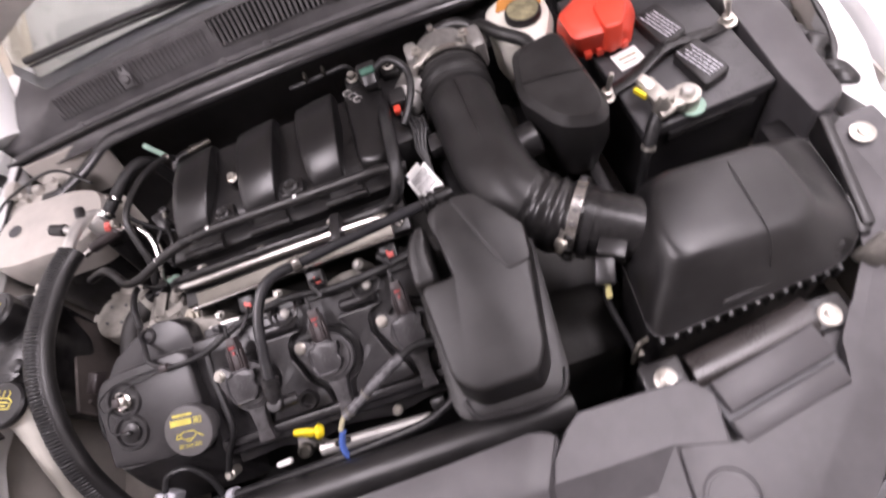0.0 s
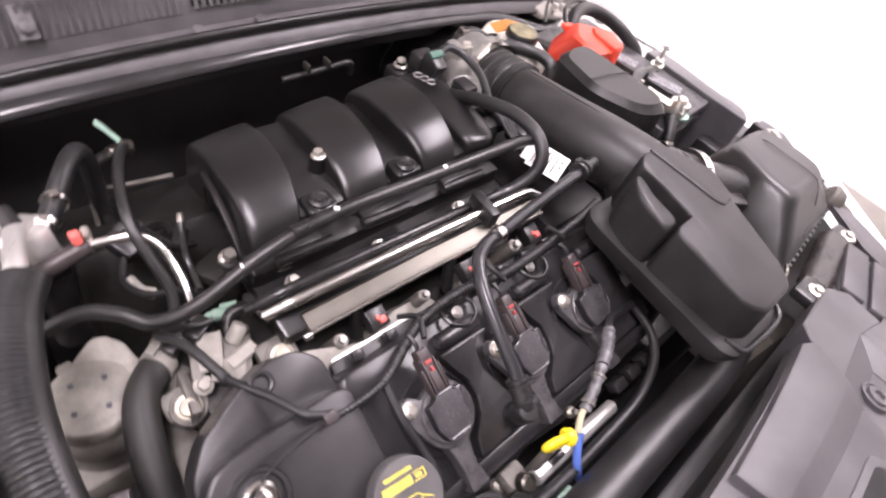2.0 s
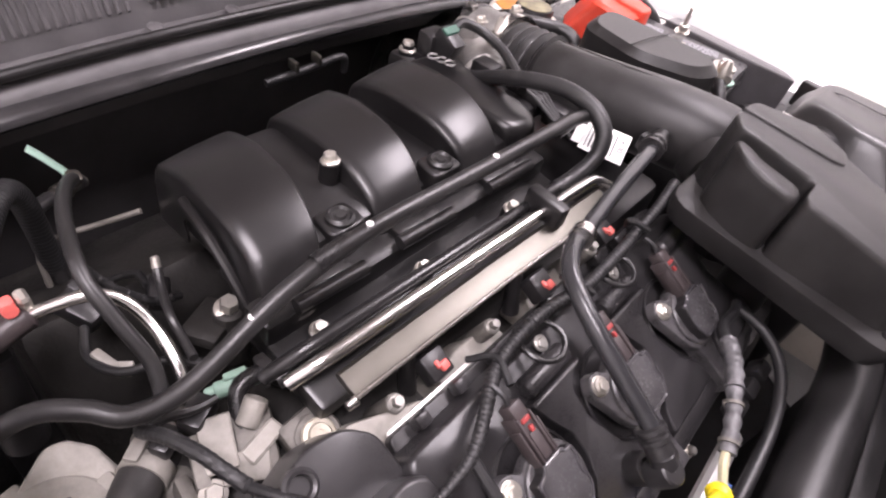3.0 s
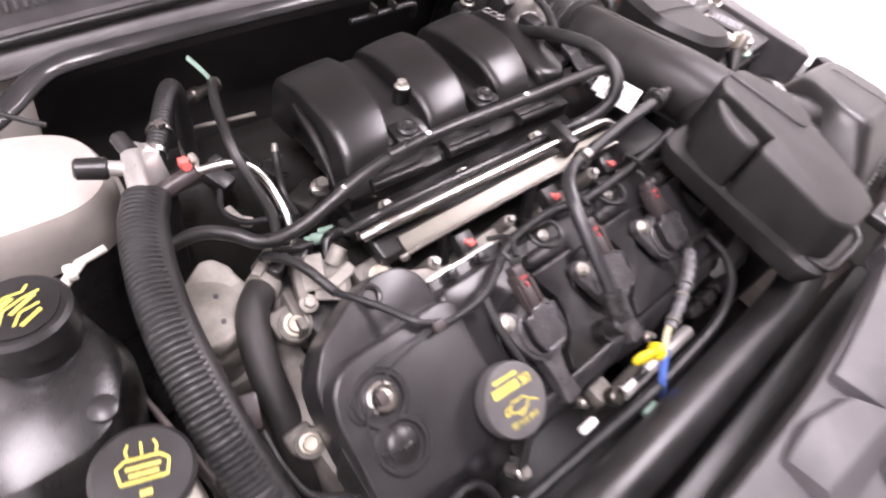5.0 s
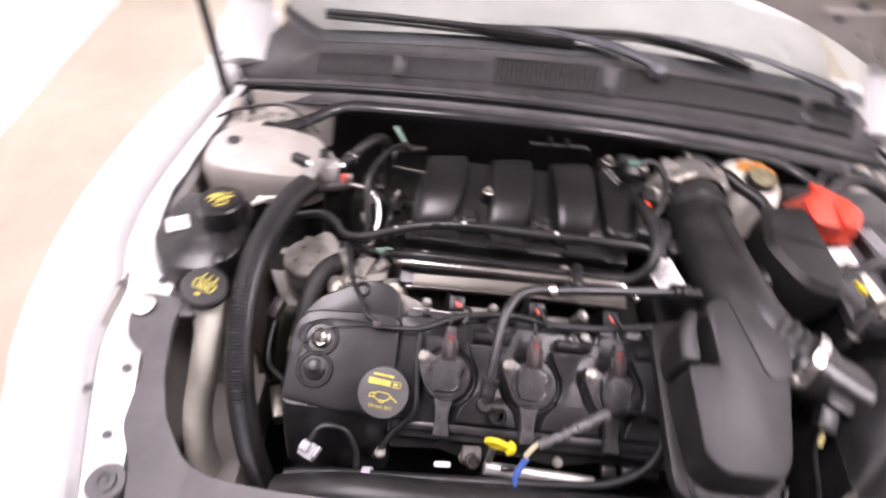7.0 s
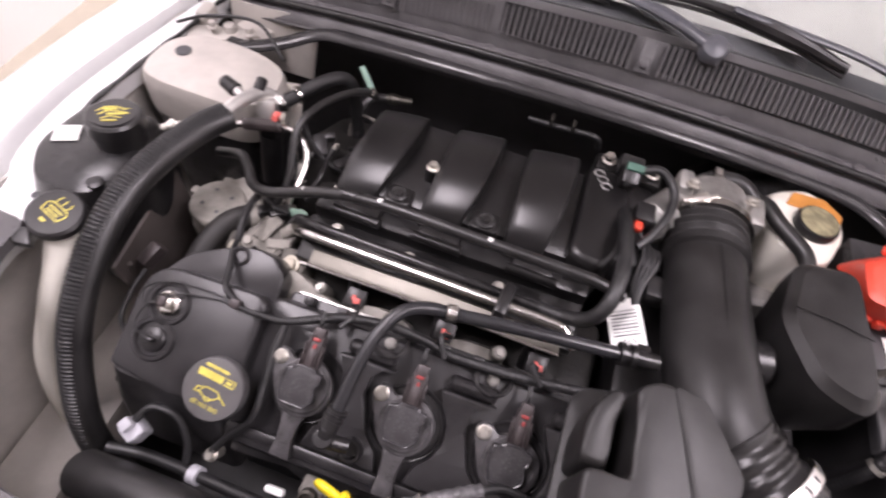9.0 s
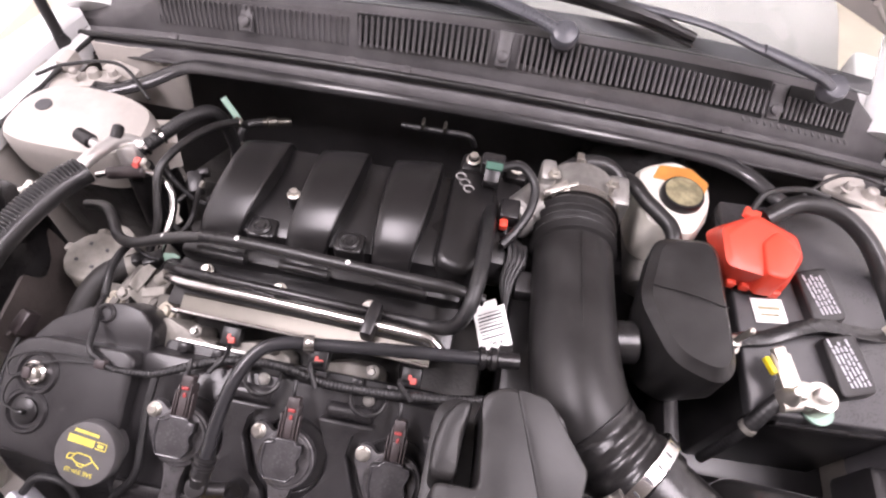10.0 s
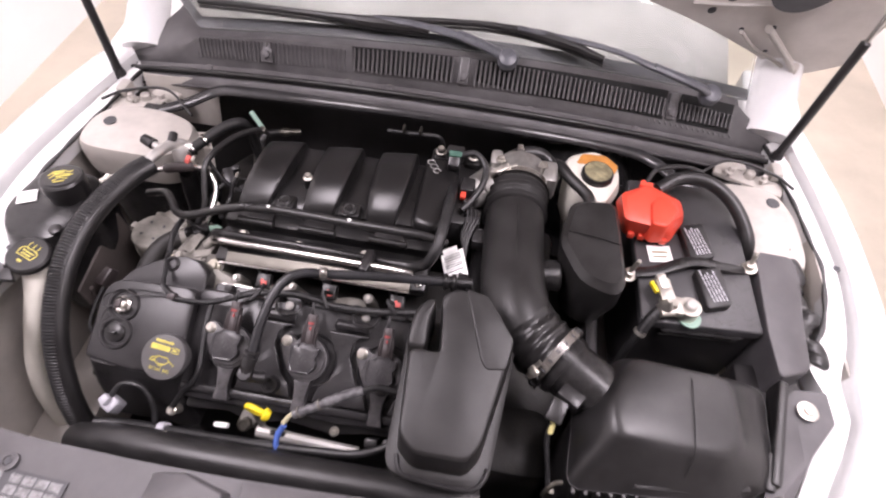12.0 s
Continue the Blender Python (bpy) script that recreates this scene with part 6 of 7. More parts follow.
part("cap_symbol", join(*[moved(tube(p, 0.0011, 6, 0.002, 0.5, False), TC @ Matrix.Translation((0, 0, 0.0450)) @ Matrix.Rotation(radians(30), 4, "Z")) for p in ([(-0.018, 0.004, 0), (-0.010, 0.012, 0), (0.004, 0.012, 0), (0.012, 0.006, 0), (0.018, 0.008, 0)], [(-0.016, -0.003, 0), (-0.006, 0.004, 0), (0.008, 0.002, 0), (0.018, -0.002, 0)], [(-0.012, -0.011, 0), (-0.002, -0.006, 0), (0.010, -0.010, 0)])], bars([(-0.003, 0.0075, 0.016, 0.004), (0.004, -0.0025, 0.020, 0.003), (-0.002, -0.015, 0.016, 0.003)], TC @ Matrix.Translation((0, 0, 0.0452)) @ Matrix.Rotation(radians(30), 4, "Z"))), INK, tc, "yellow printed symbols")
part("white_patch", rbox(-0.497, 0.155, 0.8335, 0.030, 0.026, 0.001, 0, 1, (0, 0, 25)), LABEL, tank, "small white sticker")
part("pin", lathe([(0.010, 0), (0.010, 0.004), (0.006, 0.006)], 16, pose(-0.422, 0.105, 0.826)), BLACK, tank)
part("outlet", join(rod((-0.408, 0.215, 0.826), (-0.388, 0.230, 0.828), 0.0042), rod((-0.388, 0.230, 0.828), (-0.368, 0.234, 0.828), 0.0034), rbox(-0.398, 0.222, 0.830, 0.008, 0.014, 0.008, 0.002)), MILKY, tank, "pale hose nipple")

wash = thing("washer_filler", (-0.43, -0.02, 0.35), "milky washer fluid filler neck with dark hinged cap", "filler neck")
part("neck", tube([(-0.4195, 0.0435, 0.830), (-0.4185, 0.042, 0.818), (-0.4165, 0.034, 0.804), (-0.415, 0.012, 0.785), (-0.424, -0.025, 0.73), (-0.436, -0.060, 0.66), (-0.442, -0.085, 0.56), (-0.44, -0.10, 0.40), (-0.44, -0.10, 0.34)], lambda s: 0.0262 - 0.0067 * min(1, s / 0.06) + 0.003 * max(0, min(1, (s - 0.15) / 0.2)), 24, 0.006), MILKY, wash)
WC = pose(-0.420, 0.044, 0.834, 3, 6, 0)
lidp = part("cap", moved(join(lathe([(0.029, 0), (0.031, 0.002), (0.031, 0.010), (0.028, 0.013), (0.001, 0.0135)], 36), prism([(-0.012, -0.026), (0.004, -0.044), (-0.016, -0.048), (-0.028, -0.030)], 0.003, 0.011, 0.002, 0.004)), WC), BLACK, wash, "dark hinged filler cap")
WS = WC @ Matrix.Translation((0, 0, 0.0138)) @ Matrix.Rotation(radians(-18), 4, "Z")
part("cap_print", join(moved(tube([(-0.013, -0.006, 0), (-0.015, 0.004, 0), (-0.010, 0.008, 0), (0.010, 0.008, 0), (0.015, 0.004, 0), (0.013, -0.006, 0), (-0.013, -0.006, 0)], 0.0009, 6, 0.002, 0.5, False), WS), *[moved(tube([(x, 0.010, 0), (x * 1.15, 0.014, 0), (x * 0.9, 0.018, 0)], 0.0008, 6, 0.002, 0.5, False), WS) for x in (-0.008, 0.0, 0.008)], bars([(0.0, 0.0025, 0.020, 0.0022), (0.0, -0.002, 0.017, 0.0022), (0.0, -0.014, 0.007, 0.0035)], WS)), INK, lidp, "yellow washer symbol")

mount = thing("engine_mount", (-0.33, 0.175, 0.60), "weathered pale cast engine mount", "engine mount")
part("body", join(lathe([(0.030, -0.135), (0.036, -0.120), (0.037, -0.100), (0.034, -0.094), (0.0375, -0.086), (0.039, -0.066), (0.0355, -0.059), (0.039, -0.051), (0.0395, -0.030), (0.036, -0.024), (0.037, -0.018), (0.0375, -0.005), (0.0355, -0.001), (0.034, 0.0), (0.001, 0.0008)], 30, pose(-0.320, 0.176, 0.762, 0, 0, 12)), rbox(-0.30, 0.16, 0.66, 0.12, 0.06, 0.05, 0.012)), PALECAST, mount)
for a, w in ((10, 0.017), (100, 0.014), (168, 0.013)):
    part("ear", rbox(-0.320 + 0.036 * math.cos(radians(a)), 0.176 + 0.036 * math.sin(radians(a)), 0.7565, 0.016, w, 0.010, 0.003, 2, (0, 0, a)), PALECAST, mount)
part("wedge_arm", prism([(-0.345, 0.205), (-0.302, 0.229), (-0.287, 0.227), (-0.272, 0.214), (-0.268, 0.188), (-0.276, 0.172), (-0.290, 0.180), (-0.300, 0.200), (-0.320, 0.206)], 0.70, 0.756, 0.005, 0.006, None, lambda x, y: 0.9 * (y - 0.205) if y > 0.205 else 0.0, 0.004), PALECAST, mount, "pale curved mount arm")
# Dark dots paint the shade in the casting's dimples.
for a in (0.6, 2.1, 3.7, 5.2):
    part("dimple", lathe([(0.0025, 0), (0.0025, 0.001)], 10, pose(-0.320 + 0.019 * math.cos(a), 0.176 + 0.019 * math.sin(a), 0.7628)), PRINT_AND_SHADE, mount)

panel = thing("dust_shield", (-0.388, 0.13, 0.58), "dusty brown upright shield beside the corrugated sleeve", "shield")
part("sheet", rbox(-0.388, 0.125, 0.668, 0.005, 0.17, 0.18, 0.002, 1, (0, -4, 8)), DUSTY, panel)
part("stiffener", rod((-0.383, 0.05, 0.60), (-0.379, 0.06, 0.74), 0.004, 0.004, 10, 0.001), DUSTY, panel)

# ---- wiring, injectors and small fittings ----
def injector(x, y, z, label):
    ob = thing("fuel_injector", (x, y, z - 0.03), label, "fuel injector", "fuel injectors")
    part("stem", rod((x, y + 0.004, z - 0.04), (x, y + 0.014, z + 0.004), 0.0075, 0.0065, 16, 0.001), BLACK, ob)
    con = part("connector", rbox(x + 0.010, y - 0.006, z - 0.004, 0.022, 0.022, 0.016, 0.002, 2, (25, 0, 0)), BLACK, ob)
    part("lock", join(rbox(x + 0.013, y - 0.013, z + 0.002, 0.008, 0.007, 0.006, 0.0015, 2, (25, 0, 8)), rbox(x + 0.009, y - 0.010, z + 0.003, 0.004, 0.006, 0.004, 0.001)), REDLOCK, con, "red locking clip")


for x, y, z in ((-0.0915, 0.0975, 0.803), (0.0196, 0.084, 0.825), (0.1235, 0.084, 0.826)):
    injector(x, y, z, "black fuel injector plug with red locking clip")

loom = thing("injector_harness", (0, 0.04, 0.82), "black taped wiring harness along the fuel rail", "wiring")
part("trunk", tube([(-0.190, 0.020, 0.832), (-0.165, 0.018, 0.833), (-0.130, 0.0215, 0.834), (-0.094, 0.0385, 0.834), (-0.078, 0.0466, 0.833), (-0.057, 0.0525, 0.832), (-0.035, 0.055, 0.834), (-0.010, 0.0555, 0.836), (0.020, 0.0525, 0.836), (0.045, 0.048, 0.834), (0.090, 0.048, 0.836), (0.130, 0.0495, 0.840), (0.180, 0.051, 0.852), (0.215, 0.055, 0.860)], lambda s: 0.0030 + 0.0022 * max(0.0, min(1.0, (s - 0.02) / 0.09)) + 0.0004 * math.sin(s * 1500), 12, 0.0013), LOOM, loom)
for pts in ([(-0.075, 0.034, 0.836), (-0.065, 0.055, 0.836), (-0.072, 0.072, 0.820)], [(0.04, 0.038, 0.842), (0.030, 0.058, 0.850), (0.038, 0.066, 0.838)], [(0.14, 0.042, 0.850), (0.125, 0.056, 0.860), (0.133, 0.060, 0.848)]):
    part("branch", tube(pts, 0.0028, 8, 0.004), LOOM, loom)
def over(x, v, h):
    return vc(x, v, h).translation


part("end_branch", tube([over(-0.262, 0.030, 0.014), over(-0.284, 0.022, 0.012), over(-0.288, 0.038, 0.012), over(-0.262, 0.052, 0.014), over(-0.225, 0.056, 0.013), over(-0.190, 0.054, 0.012)], 0.0012, 8, 0.003), LOOM, loom)
part("end_branch", tube([over(-0.264, -0.012, 0.016), over(-0.284, -0.004, 0.013), over(-0.280, 0.020, 0.012), over(-0.250, 0.042, 0.013), over(-0.215, 0.050, 0.013), over(-0.190, 0.052, 0.012)], 0.0011, 8, 0.003), LOOM, loom)
part("riser", tube([over(-0.186, 0.054, 0.013), over(-0.204, 0.066, 0.014), (-0.2160, 0.060, 0.8345), (-0.2225, 0.073, 0.8315), (-0.2285, 0.086, 0.8280), (-0.2335, 0.100, 0.821), (-0.238, 0.116, 0.822), (-0.2427, 0.134, 0.823), (-0.249, 0.158, 0.815), (-0.256, 0.180, 0.800)], lambda s: 0.0034 + 0.0003 * math.sin(s * 1900) + (0.0012 if s > 0.10 else 0.0), 10, 0.002), LOOM, loom)
part("plug", moved(rbox(-0.188, 0.053, 0.013, 0.012, 0.010, 0.010, 0.002), VC), TAUPE, loom, "dusty harness plug")
part("plug", moved(rbox(-0.262, 0.030, 0.016, 0.009, 0.012, 0.008, 0.002), VC), TAUPE, loom, "dusty harness plug")
part("drop_lead", tube([(-0.130, 0.022, 0.829), (-0.131, -0.010, 0.813), (-0.128, -0.040, 0.798), (-0.128, -0.070, 0.781), (-0.150, -0.090, 0.755), (-0.172, -0.112, 0.722)], lambda s: 0.0043 + 0.0002 * math.sin(s * 1300), 10, 0.002), LOOM, loom)
for x in (-0.02, 0.095):
    part("lift_eye", moved(tube([(x - 0.017, 0.078, -0.006), (x - 0.0185, 0.068, 0.000), (x - 0.013, 0.058, 0.004), (x, 0.0535, 0.006), (x + 0.013, 0.058, 0.004), (x + 0.0185, 0.068, 0.000), (x + 0.017, 0.078, -0.006)], 0.0024, 10, 0.003), VC), SATIN, loom, "bent black harness guide")
    part("guide_bolt", hex_bolt(vc(x, 0.068, -0.006), 0.0046, 0.004), DULLZINC, loom)

for x, y, z, r in ((-0.125, 0.088, 0.800, 0.0046), (-0.03, 0.080, 0.815, 0.0042), (0.092, 0.070, 0.834, 0.0048)):
    b = thing("rail_bolt", (x, y, z - 0.03), "small dulled zinc bolt below the fuel rail", "bolt", "rail bolts")
    part("head", hex_bolt(pose(x, y, z, 20), r, 0.008), DULLZINC, b)
    part("boss", lathe([(r * 1.9, -0.05), (r * 1.6, 0.0)], 16, pose(x, y, z, 20)), DULLCAST, b)

# front of the engine
fl = thing("front_harness", (-0.05, -0.13, 0.70), "black wiring harness along the engine front", "wiring")
part("trunk", tube([(-0.290, -0.135, 0.690), (-0.250, -0.128, 0.688), (-0.205, -0.128, 0.694), (-0.165, -0.130, 0.703), (-0.09, -0.134, 0.724), (-0.02, -0.138, 0.745), (0.05, -0.138, 0.758), (0.12, -0.134, 0.768), (0.165, -0.118, 0.782), (0.19, -0.09, 0.79), (0.20, -0.055, 0.79)], lambda s: 0.0066 - 0.006 * max(0, min(0.35, s - 0.25)) + 0.0002 * math.sin(s * 1300), 14, 0.002), LOOM, fl)
part("sleeve_ring", lathe([(0.0105, 0), (0.0105, 0.012)], 18, along((-0.185, -0.129, 0.698), (-0.17, -0.13, 0.702))), GREYPLUG, fl)
part("connector", join(rbox(-0.258, -0.112, 0.720, 0.023, 0.022, 0.028, 0.004, 2, (14, 6, -26)), rbox(-0.262, -0.113, 0.738, 0.013, 0.014, 0.012, 0.003, 2, (14, 6, -26)), rbox(-0.247, -0.116, 0.728, 0.006, 0.016, 0.018, 0.002, 2, (14, 6, -26))), GREYPLUG, fl, "pale grey connector block")
part("connector_loop", tube([(-0.258, -0.105, 0.735), (-0.245, -0.088, 0.745), (-0.215, -0.088, 0.742), (-0.198, -0.105, 0.722), (-0.195, -0.122, 0.702)], 0.0045, 10, 0.004), LOOM, fl)
part("blue_tape", tube([(0.018, -0.118, 0.785), (0.010, -0.128, 0.772), (0.008, -0.138, 0.757), (0.014, -0.146, 0.738), (0.018, -0.150, 0.728)], 0.0042, 12, 0.003), BLUE, fl, "blue tape wrapped on the leads")
part("yellow_lead", tube([(0.016, -0.116, 0.786), (0.024, -0.108, 0.796), (0.032, -0.104, 0.802)], 0.0035, 8, 0.003), mat("cream_wire", (0.65, 0.60, 0.40), 0.5), fl)
part("inline_plug", join(tube([(0.030, -0.106, 0.800), (0.050, -0.098, 0.808), (0.075, -0.086, 0.816)], lambda s: 0.0060 + 0.0006 * math.cos(s * 520), 12, 0.002), tube([(0.075, -0.086, 0.816), (0.098, -0.074, 0.820), (0.115, -0.064, 0.818)], lambda s: 0.0070 + 0.0006 * math.cos(s * 520), 12, 0.002)), GREYTAPE, fl, "taped grey inline connector")
for a, c in (((0.036, -0.1035, 0.8025), (0.05, -0.098, 0.808)), ((0.062, -0.092, 0.812), (0.075, -0.086, 0.816))):
    part("plug_ring", lathe([(0.0078, 0), (0.0078, 0.0025)], 14, along(a, c)), DULLCAST, fl)
part("plug_lead", tube([(0.112, -0.066, 0.818), (0.135, -0.055, 0.814), (0.16, -0.056, 0.812), (0.19, -0.055, 0.80)], 0.0045, 10, 0.004), LOOM, fl)
for k in range(3):
    part("harness_clip", rbox(0.135 + 0.026 * k, -0.108, 0.742 + 0.004 * k, 0.02, 0.014, 0.018, 0.003, 2, (28, -8, 0)), BLACK, fl)
part("tape_tail", rbox(-0.012, -0.150, 0.735, 0.022, 0.010, 0.010, 0.003), MINT, fl, "pale green tape end")
for x in (-0.105, -0.02):
    part("white_tag", rbox(x + 0.022, -0.119, 0.738 + 0.1 * (x + .1), 0.022, 0.008, 0.010, 0.003, 2, (20, -8, 0)), LABEL if x < -0.05 else BLACK, fl)

dip = thing("dipstick", (-0.024, -0.105, 0.66), "yellow dipstick handle beside the valve cover", "dipstick")
part("handle", join(tube([(-0.022 + 0.012 * math.cos(a), -0.110 - 0.003 * math.cos(a), 0.802 + 0.0065 * math.sin(a)) for a in [2 * math.pi * k / 14 for k in range(15)]], 0.0042, 12, 0.003), rod((-0.010, -0.113, 0.802), (0.000, -0.114, 0.799), 0.0095, 0.0080, 16, 0.003), rbox(-0.022, -0.110, 0.801, 0.018, 0.005, 0.008, 0.002)), YELLOW, dip)
part("tube", rod((-0.024, -0.112, 0.66), (-0.024, -0.110, 0.795), 0.005, 0.005, 12), DULLCAST, dip, "dull steel guide tube")
sen = thing("knock_fitting", (-0.053, -0.10, 0.68), "round zinc plug below the dipstick", "plug")
part("plug", lathe([(0.0095, 0), (0.0095, 0.010), (0.007, 0.012), (0.006, 0.009), (0.001, 0.009)], 20, pose(-0.046, -0.114, 0.748, 30)), BRUSHED, sen)
part("seat", rbox(-0.046, -0.104, 0.738, 0.026, 0.022, 0.02, 0.004), DULLCAST, sen)

# identification tag by the duct
tag = thing("paper_tag", (0.205, 0.135, 0.83), "white barcode tag hanging by the duct", "tag")
TAG_X, TAG_Y = Vector((0.853, 0.270, 0.447)).normalized(), Vector((-0.320, 0.945, 0.040))
TAG_Z = TAG_X.cross(TAG_Y).normalized()
TAG = Matrix.Translation((0.209, 0.136, 0.862)) @ Matrix((TAG_X, TAG_Z.cross(TAG_X), TAG_Z)).transposed().to_4x4() @ Matrix.Scale(0.9, 4)
part("tag", moved(join(rbox(0, -0.002, 0, 0.040, 0.052, 0.0012, 0.0003), rbox(-0.002, 0.028, 0, 0.026, 0.012, 0.0012, 0.0003)), TAG), LABEL, tag)
for k in range(8):
    part("barcode_line", bars([(0.0, 0.018 - 0.0044 * k, 0.030, 0.0019 if k % 3 else 0.0010)], TAG @ Matrix.Translation((0, 0, 0.0009))), PRINT_AND_SHADE, tag)
lettering("tag_print", "K90", 0.010, TAG @ Matrix.Translation((0.002, -0.0205, 0.0009)) @ Matrix.Rotation(radians(180), 4, "Z"), PRINT_AND_SHADE, tag)

# throttle-side harness
th = thing("throttle_harness", (0.19, 0.28, 0.80), "black harness with tall plug beside the throttle", "wiring")
part("trunk", tube([(0.180, 0.340, 0.852), (0.182, 0.315, 0.853), (0.1845, 0.2887, 0.862), (0.1855, 0.250, 0.882), (0.186, 0.219, 0.894), (0.186, 0.190, 0.902), (0.185, 0.163, 0.903), (0.1825, 0.143, 0.898), (0.177, 0.128, 0.886), (0.166, 0.123, 0.868), (0.145, 0.128, 0.850), (0.120, 0.131, 0.846)], lambda s: 0.0084 - 0.012 * max(0.0, s - 0.22) + 0.0003 * math.sin(s * 1300), 14, 0.002), LOOM, th)
part("tall_plug", join(rbox(0.179, 0.332, 0.880, 0.020, 0.030, 0.034, 0.003, 2, (25, 0, 0)), rbox(0.178, 0.350, 0.878, 0.030, 0.022, 0.024, 0.004)), BLACK, th, "tall black plug")
part("plug_ring", rbox(0.180, 0.330, 0.8985, 0.021, 0.010, 0.004, 0.001, 1, (25, 0, 0)), SEALRING, th, "dark green seal ring")
part("loop", tube([(0.188, 0.335, 0.892), (0.212, 0.340, 0.896), (0.232, 0.322, 0.888), (0.232, 0.290, 0.880), (0.218, 0.258, 0.872), (0.205, 0.24, 0.866)], 0.0055, 10, 0.004), LOOM, th)
part("red_lock", rbox(0.203, 0.270, 0.866, 0.010, 0.012, 0.010, 0.002), RED, th, "red connector lock")
for x, y, z in ((0.208, 0.292, 0.862), (0.225, 0.235, 0.85), (0.240, 0.205, 0.842)):
    part("side_plug", rbox(x, y, z, 0.024, 0.03, 0.024, 0.004), BLACK, th)
for k in range(4):
    part("wire", tube([(0.207 + 0.005 * k, 0.262, 0.866 - 0.006 * k), (0.216 + 0.006 * k, 0.235, 0.862), (0.212 + 0.004 * k, 0.200, 0.852), (0.222, 0.17, 0.836)], 0.0026, 8, 0.005), LOOM, th)
for k in range(3):
    part("ring_mark", tube([(0.142 + 0.006 * k + 0.006 * math.cos(a), 0.318 - 0.007 * k + 0.005 * math.sin(a), 0.884 - 0.002 * k) for a in (2 * math.pi * j / 12 for j in range(11))], 0.0011, 6, 0.002), GREYPRINT, th, "pale ring mark")
part("pedestal", rbox(0.19, 0.29, 0.825, 0.06, 0.14, 0.06, 0.01), BLACK, th)

# valve and pipes at the other end of the manifold
lines = thing("metal_lines", (-0.24, 0.27, 0.74), "bent steel refrigerant and vacuum lines beside the manifold", "pipes")
part("u_pipe", tube([(-0.345, 0.274, 0.806), (-0.310, 0.278, 0.817), (-0.2746, 0.279, 0.827), (-0.252, 0.272, 0.834), (-0.234, 0.264, 0.836), (-0.221, 0.252, 0.829), (-0.215, 0.234, 0.816), (-0.216, 0.206, 0.802), (-0.222, 0.188, 0.785)], 0.0047, 14, 0.005), STEEL, lines, "polished bent pipe")
part("pipe_sleeve", rod((-0.326, 0.276, 0.813), (-0.268, 0.279, 0.829), 0.0088, 0.0088, 16, 0.002), TAUPE, lines, "brown rubber pipe sleeve")
part("pipe_clip", join(rbox(-0.277, 0.283, 0.840, 0.009, 0.009, 0.010, 0.002), lathe([(0.0045, 0), (0.0045, 0.002)], 12, pose(-0.277, 0.277, 0.841, 70))), REDLOCK, lines, "red pipe clip")
part("clip_tab", rbox(-0.268, 0.283, 0.838, 0.007, 0.012, 0.015, 0.002, 1, (10, 0, 0)), ZINC, lines, "pale metal clip tab")
part("firewall_line", tube([(-0.184, 0.402, 0.812), (-0.1915, 0.392, 0.826), (-0.206, 0.364, 0.842), (-0.221, 0.326, 0.853), (-0.2326, 0.286, 0.856), (-0.2365, 0.262, 0.849), (-0.233, 0.238, 0.830), (-0.229, 0.212, 0.807), (-0.238, 0.188, 0.782)], 0.0052, 14, 0.005), RUBBER, lines, "black rubber line")
part("taped_branch", tube([(-0.2335, 0.274, 0.853), (-0.226, 0.270, 0.836), (-0.212, 0.266, 0.815), (-0.198, 0.265, 0.800), (-0.180, 0.266, 0.792)], lambda s: 0.0034 + 0.0004 * math.cos(s * 1800), 10, 0.002), LOOM, lines, "taped wiring branch")
part("line_end", join(rod((-0.196, 0.463, 0.757), (-0.158, 0.486, 0.745), 0.0062, 0.0062, 16, 0.001), rod((-0.190, 0.4665, 0.7552), (-0.176, 0.475, 0.7508), 0.0088, 0.0088, 16, 0.002)), BRUSHED, lines, "brass-coloured line plug")
part("elbow_line", tube([(-0.222, 0.400, 0.70), (-0.220, 0.425, 0.745), (-0.214, 0.446, 0.762), (-0.196, 0.463, 0.757)], 0.0068, 14, 0.005), RUBBER, lines, "black elbow hose")
part("thin_line", tube([(-0.1506, 0.3823, 0.777), (-0.182, 0.400, 0.764), (-0.212, 0.417, 0.752), (-0.228, 0.418, 0.742), (-0.232, 0.408, 0.72), (-0.234, 0.395, 0.68)], 0.0028, 10, 0.005), DULLCAST, lines, "thin steel line")
part("side_hook", tube([(-0.190, 0.272, 0.826), (-0.194, 0.262, 0.818), (-0.198, 0.247, 0.800), (-0.200, 0.230, 0.795), (-0.204, 0.208, 0.797)], 0.0034, 10, 0.004), RUBBER, lines)
part("hook_tip", rod((-0.1905, 0.271, 0.825), (-0.188, 0.277, 0.832), 0.0036, 0.003, 10, 0.001), ZINC, lines, "bright crimped wire tip")
part("torn_tape", join(rbox(-0.242, 0.263, 0.766, 0.008, 0.026, 0.005, 0.002, 2, (15, 10, 20)), rbox(-0.236, 0.252, 0.763, 0.012, 0.012, 0.005, 0.002, 2, (0, -15, 50))), PALECAST, lines, "torn pale tape")
part("plug", join(rbox(-0.235, 0.315, 0.770, 0.020, 0.034, 0.018, 0.003, 2, (15, 0, 25)), rbox(-0.228, 0.332, 0.776, 0.014, 0.010, 0.014, 0.002, 2, (15, 0, 25))), BLACK, lines, "black wiring plug")
part("plug", rbox(-0.188, 0.285, 0.782, 0.016, 0.026, 0.016, 0.003, 2, (-10, 10, -30)), BLACK, lines, "black wiring plug")
